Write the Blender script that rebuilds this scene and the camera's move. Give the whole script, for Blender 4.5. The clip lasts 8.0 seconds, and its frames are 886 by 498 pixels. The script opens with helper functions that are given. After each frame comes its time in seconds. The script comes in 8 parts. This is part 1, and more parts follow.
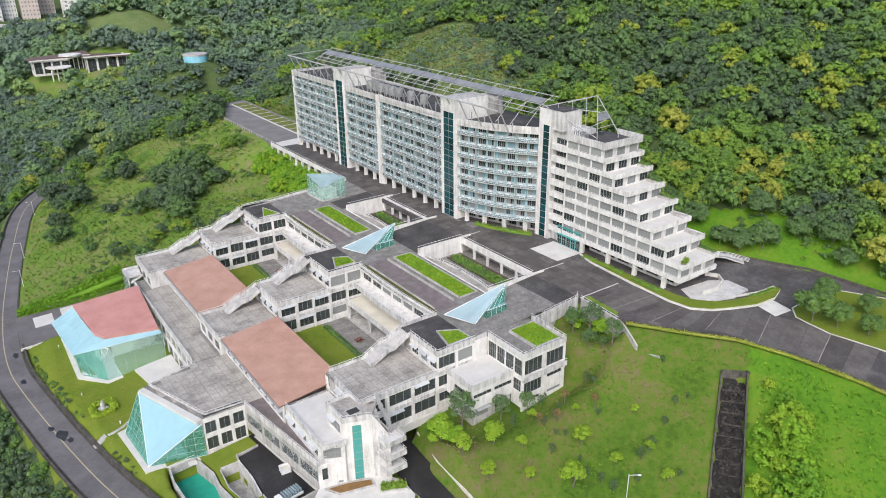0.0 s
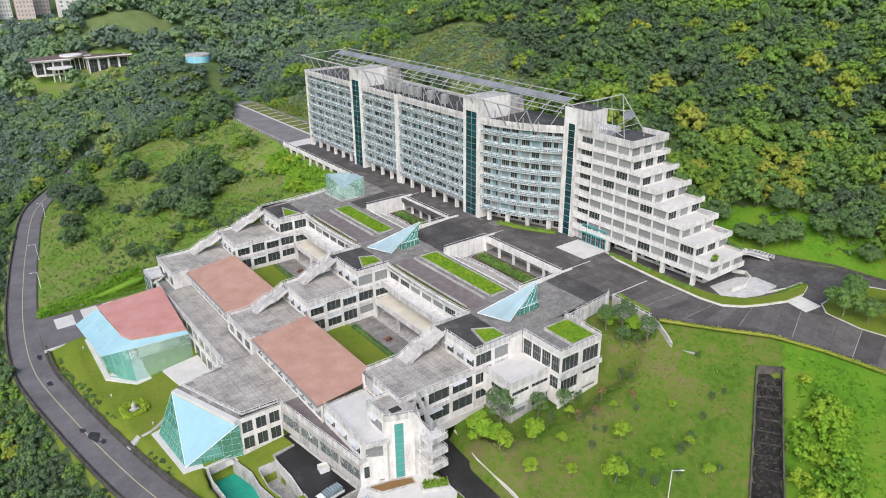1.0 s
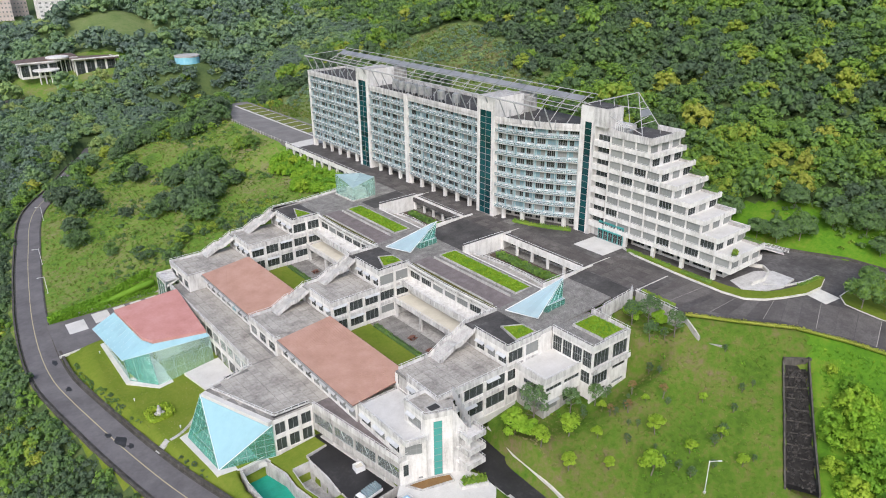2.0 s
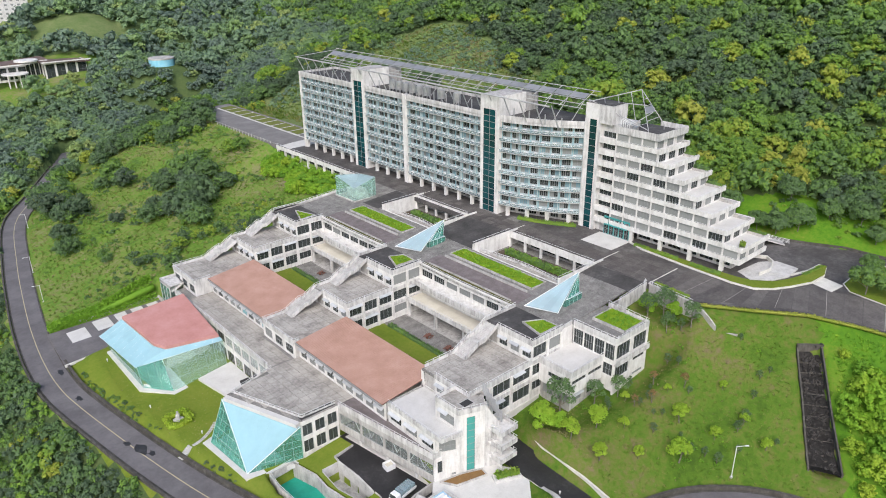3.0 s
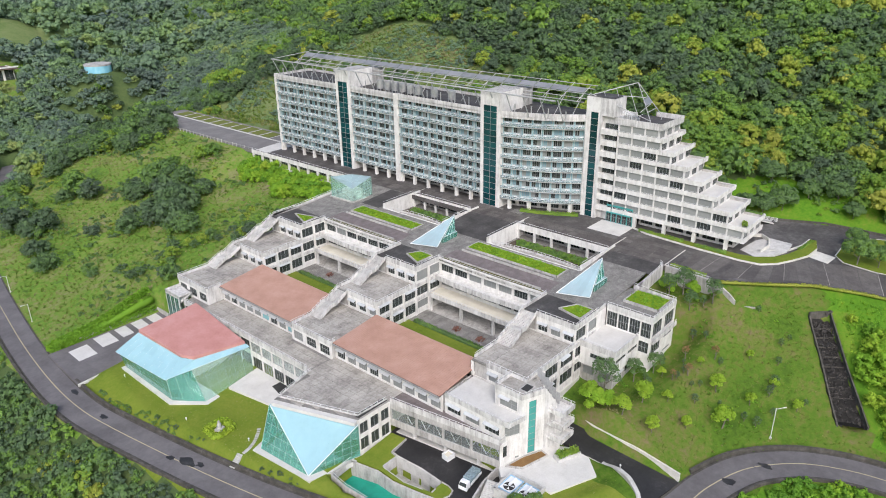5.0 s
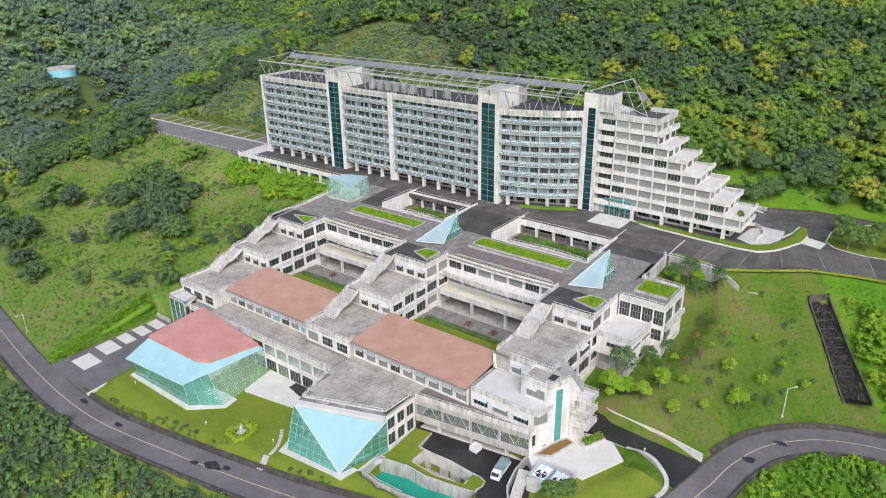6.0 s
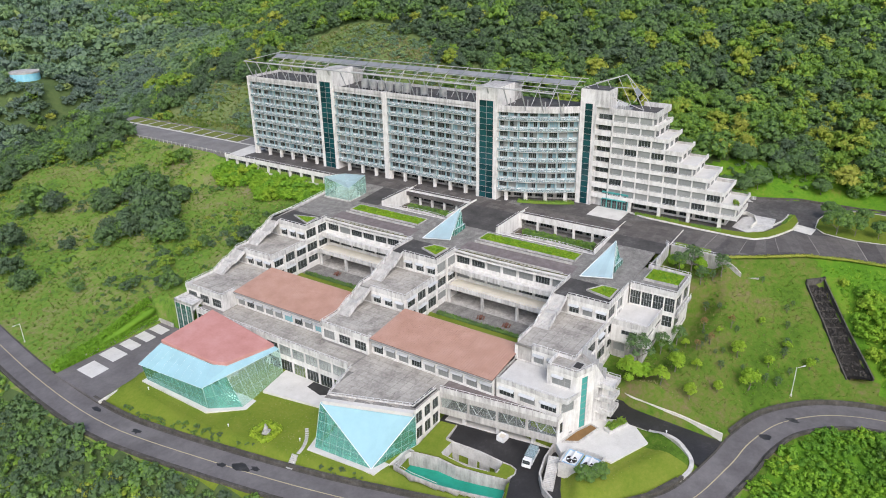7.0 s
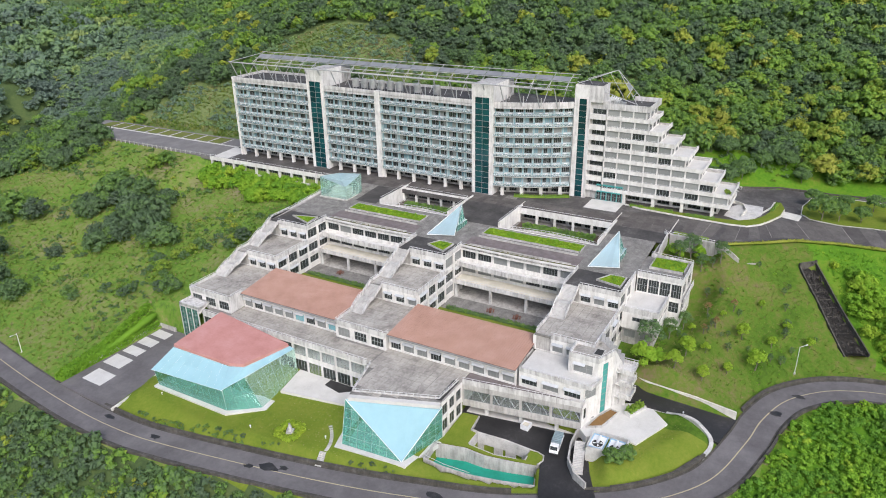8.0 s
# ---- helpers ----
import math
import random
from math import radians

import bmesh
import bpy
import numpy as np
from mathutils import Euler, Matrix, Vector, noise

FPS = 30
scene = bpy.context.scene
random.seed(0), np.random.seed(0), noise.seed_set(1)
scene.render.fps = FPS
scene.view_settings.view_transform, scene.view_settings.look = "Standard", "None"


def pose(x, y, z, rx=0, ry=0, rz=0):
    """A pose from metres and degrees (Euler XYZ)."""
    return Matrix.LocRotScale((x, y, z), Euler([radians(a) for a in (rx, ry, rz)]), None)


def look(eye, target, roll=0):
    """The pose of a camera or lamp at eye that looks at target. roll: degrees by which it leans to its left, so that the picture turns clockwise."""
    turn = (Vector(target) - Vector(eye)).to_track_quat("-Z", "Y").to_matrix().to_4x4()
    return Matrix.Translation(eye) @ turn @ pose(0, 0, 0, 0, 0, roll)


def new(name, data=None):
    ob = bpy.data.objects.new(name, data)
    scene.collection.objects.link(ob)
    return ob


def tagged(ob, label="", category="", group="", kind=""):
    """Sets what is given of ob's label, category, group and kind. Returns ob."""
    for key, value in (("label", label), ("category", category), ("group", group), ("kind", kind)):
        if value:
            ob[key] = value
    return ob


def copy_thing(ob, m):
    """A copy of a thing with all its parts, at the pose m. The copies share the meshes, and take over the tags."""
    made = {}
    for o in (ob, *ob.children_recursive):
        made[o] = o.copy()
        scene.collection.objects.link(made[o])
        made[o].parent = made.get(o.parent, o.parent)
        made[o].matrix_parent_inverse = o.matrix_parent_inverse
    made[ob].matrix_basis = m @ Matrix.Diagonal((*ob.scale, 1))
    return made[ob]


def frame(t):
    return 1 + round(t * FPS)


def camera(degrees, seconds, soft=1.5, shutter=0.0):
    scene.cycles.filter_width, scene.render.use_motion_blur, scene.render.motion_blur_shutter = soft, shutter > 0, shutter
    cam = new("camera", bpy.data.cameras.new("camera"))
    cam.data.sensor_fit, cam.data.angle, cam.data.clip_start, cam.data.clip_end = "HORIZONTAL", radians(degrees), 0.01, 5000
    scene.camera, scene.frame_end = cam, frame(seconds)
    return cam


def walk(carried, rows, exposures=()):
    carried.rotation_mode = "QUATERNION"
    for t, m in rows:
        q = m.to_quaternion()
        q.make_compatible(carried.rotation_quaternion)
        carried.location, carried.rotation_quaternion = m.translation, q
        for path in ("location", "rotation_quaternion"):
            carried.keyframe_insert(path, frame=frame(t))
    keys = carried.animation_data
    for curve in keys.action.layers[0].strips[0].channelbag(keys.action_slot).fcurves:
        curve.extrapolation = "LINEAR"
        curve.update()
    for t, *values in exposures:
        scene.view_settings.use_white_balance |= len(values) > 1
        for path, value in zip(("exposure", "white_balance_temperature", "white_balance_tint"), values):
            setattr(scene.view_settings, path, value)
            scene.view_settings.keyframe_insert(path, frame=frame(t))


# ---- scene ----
cam = camera(63.9, 8.0, soft=1.0)
METRES, EYE, TILT, LEAN, TURN = 112.0, 108.0, 0.0, 0.0, -35.4
ROWS = [
    (0.0, 0.0, 0.0, 0.0, -0.25, -23.12, 0.59),
    (0.5, -0.0439, -0.002, -0.0001, -0.65, -23.12, 0.58),
    (1.0, -0.0924, -0.0043, 0.0001, -1.1, -23.13, 0.58),
    (1.5, -0.1444, -0.0067, 0.0001, -1.88, -23.13, 0.58),
    (3.0, -0.3203, -0.0123, 0.0017, -6.21, -23.14, 0.63),
    (3.5, -0.3842, -0.0128, 0.0027, -7.96, -23.16, 0.66),
    (4.0, -0.4491, -0.0118, 0.0039, -9.71, -23.18, 0.71),
    (4.5, -0.516, -0.0094, 0.0048, -11.59, -23.19, 0.73),
    (6.0, -0.717, 0.0076, 0.0085, -17.34, -23.27, 0.83),
    (6.5, -0.786, 0.0175, 0.0096, -19.28, -23.31, 0.86),
    (7.0, -0.8549, 0.0296, 0.0103, -21.24, -23.35, 0.89),
    (7.5, -0.9238, 0.0439, 0.0106, -23.26, -23.38, 0.9),
    (8.0, -0.9936, 0.0609, 0.0109, -25.32, -23.42, 0.93),
]
walk(cam, [(t, pose(0, 0, EYE, TILT, LEAN, TURN) @ pose(METRES * x, METRES * y, METRES * z, 90 + pitch, roll, yaw)) for t, x, y, z, yaw, pitch, roll in ROWS])

# ---- light ----
world = bpy.data.worlds.new("sky")
scene.world = world
world.use_nodes = True
wn = world.node_tree
sky = wn.nodes.new("ShaderNodeTexSky")
sky.sky_type, sky.sun_disc = "NISHITA", False
sky.sun_elevation, sky.sun_rotation = radians(42), radians(226)
sky.air_density, sky.dust_density, sky.ozone_density = 1.0, 3.0, 1.3
wn.links.new(sky.outputs[0], wn.nodes["Background"].inputs[0])
wn.nodes["Background"].inputs[1].default_value = 0.15
sun = new("sun", bpy.data.lights.new("sun", "SUN"))
sun.data.energy, sun.data.angle, sun.data.color = 2.3, radians(40), (1.0, 0.965, 0.985)
sun.matrix_basis = look((-120, -115, 150), (0, 0, 0))
scene.view_settings.exposure = 0.2

# ---- materials ----
def material(name, stops, scale=0.4, rough=0.8, metal=0.0, bump=0.0, bump_scale=6.0, streak=0.0, vary=0.0, fine=0.25, spec=0.4):
    """A surface whose colour runs through stops by broad noise, with finer noise over it; streak: rain marks that run down; vary: change from piece to piece."""
    m = bpy.data.materials.new(name)
    m.use_nodes = True
    n, l = m.node_tree.nodes, m.node_tree.links
    b = n["Principled BSDF"]
    geo = n.new("ShaderNodeNewGeometry")
    broad = n.new("ShaderNodeTexNoise")
    broad.inputs["Scale"].default_value, broad.inputs["Detail"].default_value, broad.inputs["Roughness"].default_value = scale, 6, 0.65
    l.new(geo.outputs["Position"], broad.inputs["Vector"])
    small = n.new("ShaderNodeTexNoise")
    small.inputs["Scale"].default_value, small.inputs["Detail"].default_value, small.inputs["Roughness"].default_value = scale * 9, 7, 0.7
    l.new(geo.outputs["Position"], small.inputs["Vector"])
    mix = n.new("ShaderNodeMix")
    mix.inputs[0].default_value = fine
    l.new(broad.outputs[0], mix.inputs[2])
    l.new(small.outputs[0], mix.inputs[3])
    value = mix.outputs[0]
    if streak:
        stretch = n.new("ShaderNodeVectorMath")
        stretch.operation = "MULTIPLY"
        stretch.inputs[1].default_value = (1.1, 1.1, 0.16)
        l.new(geo.outputs["Position"], stretch.inputs[0])
        rain = n.new("ShaderNodeTexNoise")
        rain.inputs["Scale"].default_value, rain.inputs["Detail"].default_value, rain.inputs["Roughness"].default_value = 1.0, 5, 0.7
        l.new(stretch.outputs[0], rain.inputs["Vector"])
        both = n.new("ShaderNodeMix")
        both.inputs[0].default_value = streak
        l.new(value, both.inputs[2])
        l.new(rain.outputs[0], both.inputs[3])
        value = both.outputs[0]
    if vary:
        info = n.new("ShaderNodeObjectInfo")
        add = n.new("ShaderNodeMath")
        add.operation = "MULTIPLY_ADD"
        add.inputs[1].default_value = vary
        off = n.new("ShaderNodeMath")
        off.operation = "SUBTRACT"
        off.inputs[1].default_value = 0.5
        l.new(info.outputs["Random"], off.inputs[0])
        l.new(off.outputs[0], add.inputs[0])
        l.new(value, add.inputs[2])
        value = add.outputs[0]
    ramp = n.new("ShaderNodeValToRGB")
    e = ramp.color_ramp.elements
    e[0].position, e[0].color = stops[0][0], (*stops[0][1], 1)
    e[1].position, e[1].color = stops[-1][0], (*stops[-1][1], 1)
    for p, c in stops[1:-1]:
        k = e.new(p)
        k.color = (*c, 1)
    l.new(value, ramp.inputs[0])
    l.new(ramp.outputs[0], b.inputs["Base Color"])
    b.inputs["Roughness"].default_value, b.inputs["Metallic"].default_value = rough, metal
    b.inputs["Specular IOR Level"].default_value = spec
    if bump:
        grain = n.new("ShaderNodeTexNoise")
        grain.inputs["Scale"].default_value, grain.inputs["Detail"].default_value = bump_scale, 5
        l.new(geo.outputs["Position"], grain.inputs["Vector"])
        bp = n.new("ShaderNodeBump")
        bp.inputs["Strength"].default_value, bp.inputs["Distance"].default_value = bump, 0.1
        l.new(grain.outputs[0], bp.inputs["Height"])
        l.new(bp.outputs[0], b.inputs["Normal"])
    return m


def glass(name, colour, passes, rough=0.04, vary=0.3):
    """Tinted glazing; passes: how much of the light goes through."""
    m = material(name, [(0.3, tuple(c * 0.85 for c in colour)), (0.7, colour)], scale=0.3, rough=rough, vary=vary, spec=0.6)
    b = m.node_tree.nodes["Principled BSDF"]
    b.inputs["Transmission Weight"].default_value, b.inputs["IOR"].default_value = passes, 1.3
    return m


WHITE = material("weathered white paint", [(0.32, (0.16, 0.155, 0.148)), (0.43, (0.40, 0.393, 0.385)), (0.55, (0.62, 0.615, 0.605)), (0.75, (0.72, 0.715, 0.705))], scale=0.25, rough=0.75, streak=0.6, bump=0.1)
CLEAN = material("white paint", [(0.32, (0.30, 0.29, 0.275)), (0.43, (0.57, 0.558, 0.537)), (0.56, (0.745, 0.737, 0.718))], scale=0.3, rough=0.7, streak=0.45)
PALECON = material("worn pale concrete", [(0.3, (0.24, 0.235, 0.225)), (0.45, (0.42, 0.415, 0.40)), (0.6, (0.56, 0.555, 0.54))], scale=0.5, rough=0.85, fine=0.4, vary=0.1)
BROWNWALK = material("purple-brown roof paving", [(0.3, (0.10, 0.085, 0.085)), (0.5, (0.17, 0.145, 0.145)), (0.7, (0.26, 0.235, 0.23))], scale=0.4, rough=0.85, fine=0.4)
STAINED = material("rain-stained concrete", [(0.32, (0.15, 0.147, 0.138)), (0.45, (0.34, 0.33, 0.315)), (0.62, (0.56, 0.55, 0.53))], scale=0.3, rough=0.85, streak=0.5, bump=0.2)
DECK = material("grey roof paving", [(0.30, (0.130, 0.122, 0.110)), (0.42, (0.275, 0.260, 0.236)), (0.54, (0.41, 0.390, 0.356)), (0.72, (0.54, 0.516, 0.475))], scale=0.16, rough=0.85, bump=0.2, fine=0.45, vary=0.07)
DARKDECK = material("dark roof membrane", [(0.35, (0.035, 0.034, 0.034)), (0.55, (0.075, 0.072, 0.07)), (0.7, (0.16, 0.155, 0.15))], scale=0.18, rough=0.8, fine=0.35, bump=0.2)
GRAVEL = material("gravelled roof", [(0.34, (0.075, 0.072, 0.067)), (0.5, (0.20, 0.194, 0.182)), (0.66, (0.37, 0.36, 0.34))], scale=0.5, rough=0.9, fine=0.6, bump=0.5, bump_scale=3)
BEIGE = material("beige floor paving", [(0.3, (0.56, 0.53, 0.44)), (0.6, (0.72, 0.69, 0.60))], scale=0.2, rough=0.7)
PALE = material("pale terrace paving", [(0.28, (0.42, 0.413, 0.395)), (0.42, (0.55, 0.542, 0.52)), (0.62, (0.64, 0.632, 0.61))], scale=0.3, rough=0.75, fine=0.4)
ASPHALT = material("road asphalt", [(0.3, (0.092, 0.086, 0.088)), (0.5, (0.142, 0.134, 0.137)), (0.7, (0.20, 0.19, 0.192))], scale=0.12, rough=0.75, fine=0.3, bump=0.2)
PLAZA = material("dark plaza paving", [(0.34, (0.036, 0.033, 0.032)), (0.5, (0.085, 0.079, 0.077)), (0.62, (0.15, 0.142, 0.137)), (0.72, (0.24, 0.228, 0.22))], scale=0.11, rough=0.7, fine=0.4, bump=0.2)
PLAZASLAB = material("dark forecourt slabs", [(0.25, (0.040, 0.037, 0.036)), (0.5, (0.100, 0.091, 0.086)), (0.75, (0.20, 0.186, 0.176))], scale=0.3, rough=0.75, fine=0.5, bump=0.3, vary=0.17)
RUST = material("rust-red metal roofing", [(0.3, (0.38, 0.215, 0.160)), (0.5, (0.46, 0.275, 0.212)), (0.7, (0.53, 0.34, 0.275))], scale=0.2, rough=0.6, fine=0.3)
PINK = material("faded red roofing", [(0.3, (0.42, 0.190, 0.165)), (0.5, (0.50, 0.245, 0.220)), (0.7, (0.56, 0.31, 0.285))], scale=0.2, rough=0.6, fine=0.3)
LAWN = material("mown lawn", [(0.28, (0.088, 0.140, 0.018)), (0.45, (0.138, 0.195, 0.024)), (0.6, (0.178, 0.218, 0.034)), (0.75, (0.25, 0.24, 0.08))], scale=0.14, rough=0.9, fine=0.45, bump=0.6, bump_scale=3, spec=0.1)
EARTH = material("dark earth", [(0.3, (0.05, 0.04, 0.03)), (0.6, (0.11, 0.085, 0.06))], scale=0.3, rough=0.95)
DARKWALL = material("dark mossy wall", [(0.3, (0.03, 0.03, 0.025)), (0.5, (0.075, 0.07, 0.06)), (0.7, (0.16, 0.15, 0.14))], scale=0.5, rough=0.9, streak=0.4)
STEEL = material("white painted steel", [(0.3, (0.55, 0.56, 0.56)), (0.6, (0.72, 0.73, 0.73))], scale=0.6, rough=0.5)
GREYSTEEL = material("galvanised steel", [(0.3, (0.30, 0.31, 0.31)), (0.6, (0.48, 0.49, 0.49))], scale=0.6, rough=0.45, metal=0.5)
FRAME = material("grey window frame", [(0.3, (0.20, 0.205, 0.205)), (0.6, (0.30, 0.305, 0.305))], scale=0.6, rough=0.5)
# Near-black standing in for unlit openings and interiors; also the mat and roof gutter.
DARK = material("dark interior", [(0.3, (0.02, 0.02, 0.02)), (0.6, (0.045, 0.045, 0.044))], scale=0.5, rough=0.9)
TEAL = material("teal glazed panel", [(0.3, (0.004, 0.035, 0.042)), (0.6, (0.010, 0.075, 0.085))], scale=0.3, rough=0.08, vary=0.5, spec=0.6)
SPANDREL = material("pale green-grey cladding", [(0.3, (0.30, 0.37, 0.39)), (0.6, (0.44, 0.52, 0.54))], scale=0.4, rough=0.35, streak=0.4, vary=0.15)
PANE = glass("grey window glass", (0.10, 0.118, 0.118), 0.5)
CURTAIN = glass("window glass before a curtain", (0.27, 0.285, 0.28), 0.0, rough=0.12)
CYAN = glass("cyan window film", (0.24, 0.50, 0.55), 0.0, rough=0.1)
SKYGLASS = glass("pale blue roof glass", (0.42, 0.66, 0.74), 0.35, rough=0.08, vary=0.12)
CLEARGLASS = glass("clear glazing", (0.88, 0.96, 0.95), 0.94, rough=0.02)
AQUACLAD = material("aqua entrance cladding", [(0.3, (0.03, 0.20, 0.20)), (0.6, (0.06, 0.32, 0.31))], scale=0.6, rough=0.3)
AQUAPANEL = material("pale aqua panel", [(0.3, (0.20, 0.34, 0.38)), (0.6, (0.33, 0.48, 0.52))], scale=0.5, rough=0.25, vary=0.5)
THINGLASS = glass("thin aqua glass", (0.60, 0.76, 0.82), 0.6, rough=0.03)
PALEGREEN = glass("pale green glazing", (0.66, 0.86, 0.80), 0.88, rough=0.02)
GREENGLASS = glass("clear green glass", (0.25, 0.58, 0.50), 0.8, rough=0.02)
AQUA = glass("aqua stair glazing", (0.10, 0.42, 0.38), 0.2, rough=0.05)
WETROAD = material("damp black asphalt", [(0.35, (0.018, 0.018, 0.019)), (0.55, (0.032, 0.031, 0.032)), (0.72, (0.085, 0.082, 0.08))], scale=0.15, rough=0.5, fine=0.35, bump=0.2)
YELLOW = material("worn yellow paint", [(0.3, (0.22, 0.20, 0.15)), (0.5, (0.46, 0.41, 0.26))], scale=1.5, rough=0.7, fine=0.5)
KERB = material("white painted kerb", [(0.3, (0.42, 0.41, 0.38)), (0.6, (0.68, 0.67, 0.62))], scale=0.4, rough=0.8, fine=0.4)
EMERALD = material("emerald ramp coating", [(0.3, (0.010, 0.24, 0.16)), (0.6, (0.020, 0.36, 0.26))], scale=0.2, rough=0.5)
PANEL = material("solar panel", [(0.3, (0.16, 0.17, 0.18)), (0.6, (0.26, 0.27, 0.28))], scale=0.3, rough=0.3, vary=0.2)


def foliage(name, stops, rough=0.65):
    """Leaves whose hue is set tree by tree."""
    m = bpy.data.materials.new(name)
    m.use_nodes = True
    n, l = m.node_tree.nodes, m.node_tree.links
    b = n["Principled BSDF"]
    at = n.new("ShaderNodeAttribute")
    at.attribute_name = "tint"
    geo = n.new("ShaderNodeNewGeometry")
    no = n.new("ShaderNodeTexNoise")
    no.inputs["Scale"].default_value, no.inputs["Detail"].default_value = 0.7, 5
    l.new(geo.outputs["Position"], no.inputs["Vector"])
    sub = n.new("ShaderNodeMath")
    sub.operation = "SUBTRACT"
    sub.inputs[1].default_value = 0.5
    l.new(no.outputs[0], sub.inputs[0])
    add = n.new("ShaderNodeMath")
    add.operation = "MULTIPLY_ADD"
    add.inputs[1].default_value = 0.35
    l.new(sub.outputs[0], add.inputs[0])
    isle = n.new("ShaderNodeMath")
    isle.operation = "MULTIPLY_ADD"
    isle.inputs[1].default_value = 0.14
    l.new(geo.outputs["Random Per Island"], isle.inputs[0])
    each = n.new("ShaderNodeObjectInfo")
    shift = n.new("ShaderNodeMath")
    shift.operation = "MULTIPLY_ADD"
    shift.inputs[1].default_value = 0.08
    l.new(each.outputs["Random"], shift.inputs[0])
    l.new(at.outputs["Fac"], shift.inputs[2])
    l.new(shift.outputs[0], isle.inputs[2])
    l.new(isle.outputs[0], add.inputs[2])
    ramp = n.new("ShaderNodeValToRGB")
    e = ramp.color_ramp.elements
    e[0].position, e[0].color = stops[0][0], (*stops[0][1], 1)
    e[1].position, e[1].color = stops[-1][0], (*stops[-1][1], 1)
    for p, c in stops[1:-1]:
        k = e.new(p)
        k.color = (*c, 1)
    l.new(add.outputs[0], ramp.inputs[0])
    l.new(ramp.outputs[0], b.inputs["Base Color"])
    b.inputs["Roughness"].default_value, b.inputs["Specular IOR Level"].default_value = rough, 0.25
    thin = n.new("ShaderNodeBsdfTranslucent")
    l.new(ramp.outputs[0], thin.inputs[0])
    mixer = n.new("ShaderNodeMixShader")
    mixer.inputs[0].default_value = 0.3
    l.new(b.outputs[0], mixer.inputs[1])
    l.new(thin.outputs[0], mixer.inputs[2])
    l.new(mixer.outputs[0], n["Material Output"].inputs[0])
    return m


# Blue in the darker stops is raised to carry some of the hill's haze.
LEAF = foliage("leaves", [(0.0, (0.082, 0.116, 0.080)), (0.25, (0.102, 0.160, 0.088)), (0.45, (0.128, 0.222, 0.078)), (0.65, (0.185, 0.330, 0.048)), (0.85, (0.31, 0.37, 0.055)), (1.0, (0.38, 0.40, 0.08))])
# Paled and blued: distant haze is put into the leaf colour.
PALEHAZELEAF = foliage("grey-green leaves paled for haze", [(0.0, (0.130, 0.178, 0.158)), (0.25, (0.155, 0.222, 0.172)), (0.45, (0.180, 0.280, 0.158)), (0.65, (0.225, 0.350, 0.13)), (1.0, (0.36, 0.41, 0.14))])
LIMELEAF = foliage("lime leaves", [(0.0, (0.110, 0.265, 0.032)), (0.5, (0.225, 0.42, 0.034)), (1.0, (0.41, 0.50, 0.055))])
TANLEAF = foliage("autumn leaves", [(0.0, (0.20, 0.11, 0.05)), (1.0, (0.30, 0.19, 0.09))])
GRASSLEAF = foliage("grass blades", [(0.0, (0.085, 0.145, 0.022)), (0.4, (0.12, 0.20, 0.025)), (0.7, (0.20, 0.235, 0.055)), (1.0, (0.30, 0.26, 0.14))])
BARK = material("grey bark", [(0.3, (0.10, 0.085, 0.07)), (0.6, (0.22, 0.20, 0.17))], scale=2, rough=0.9, bump=0.3)


# ---- building tools ----
def base(name, at, label, category, group="", kind=""):
    e = new(name)
    e.location = at
    e.empty_display_size = 0.5
    return tagged(e, label, category, group, kind)


def place(name, mesh, parent=None, m=None, label=""):
    """A mesh object whose pose m is in world metres, under a parent that has only been moved."""
    ob = new(name, mesh)
    m = m or Matrix()
    if parent is not None:
        ob.parent = parent
        up = Matrix.Translation(parent.location)
        if parent.parent is not None:
            up = parent.parent.matrix_basis @ parent.matrix_parent_inverse @ parent.matrix_basis
        ob.matrix_parent_inverse = up.inverted()
    ob.matrix_basis = m
    return tagged(ob, label)


def mesh_of(bm, mat, smooth=False):
    me = bpy.data.meshes.new("mesh")
    bm.normal_update()
    bm.to_mesh(me)
    bm.free()
    me.materials.append(mat)
    if smooth:
        me.polygons.foreach_set("use_smooth", [True] * len(me.polygons))
    return me


def part(name, bm, mat, parent=None, label="", m=None, smooth=False):
    return place(name, mesh_of(bm, mat, smooth), parent, m, label)


def solid(bm, lower, upper):
    """A closed body between two rings of as many corners."""
    a, b = [bm.verts.new(p) for p in lower], [bm.verts.new(p) for p in upper]
    k = len(a)
    bm.faces.new(a[::-1]), bm.faces.new(b)
    for i in range(k):
        bm.faces.new((a[i], a[(i + 1) % k], b[(i + 1) % k], b[i]))


def box(bm, x0, x1, y0, y1, z0, z1):
    ring = [(x0, y0), (x1, y0), (x1, y1), (x0, y1)]
    solid(bm, [(x, y, z0) for x, y in ring], [(x, y, z1) for x, y in ring])
    return bm


def boxed(*sizes):
    bm = bmesh.new()
    for s in sizes:
        box(bm, *s)
    return bm


def height(z, x, y):
    return z(x, y) if callable(z) else z


def prism(bm, ring, z0, z1):
    """A plate over a plan, counter-clockwise; heights may be functions of x and y."""
    solid(bm, [(x, y, height(z0, x, y)) for x, y in ring], [(x, y, height(z1, x, y)) for x, y in ring])
    return bm


def plate(ring, z0, z1):
    return prism(bmesh.new(), ring, z0, z1)


def rod(bm, a, b, r, sides=6):
    a, b = Vector(a), Vector(b)
    t = (b - a).to_track_quat("Z", "Y").to_matrix()
    ring = [t @ Vector((r * math.cos(2 * math.pi * i / sides), r * math.sin(2 * math.pi * i / sides), 0)) for i in range(sides)]
    solid(bm, [a + p for p in ring], [b + p for p in ring])
    return bm


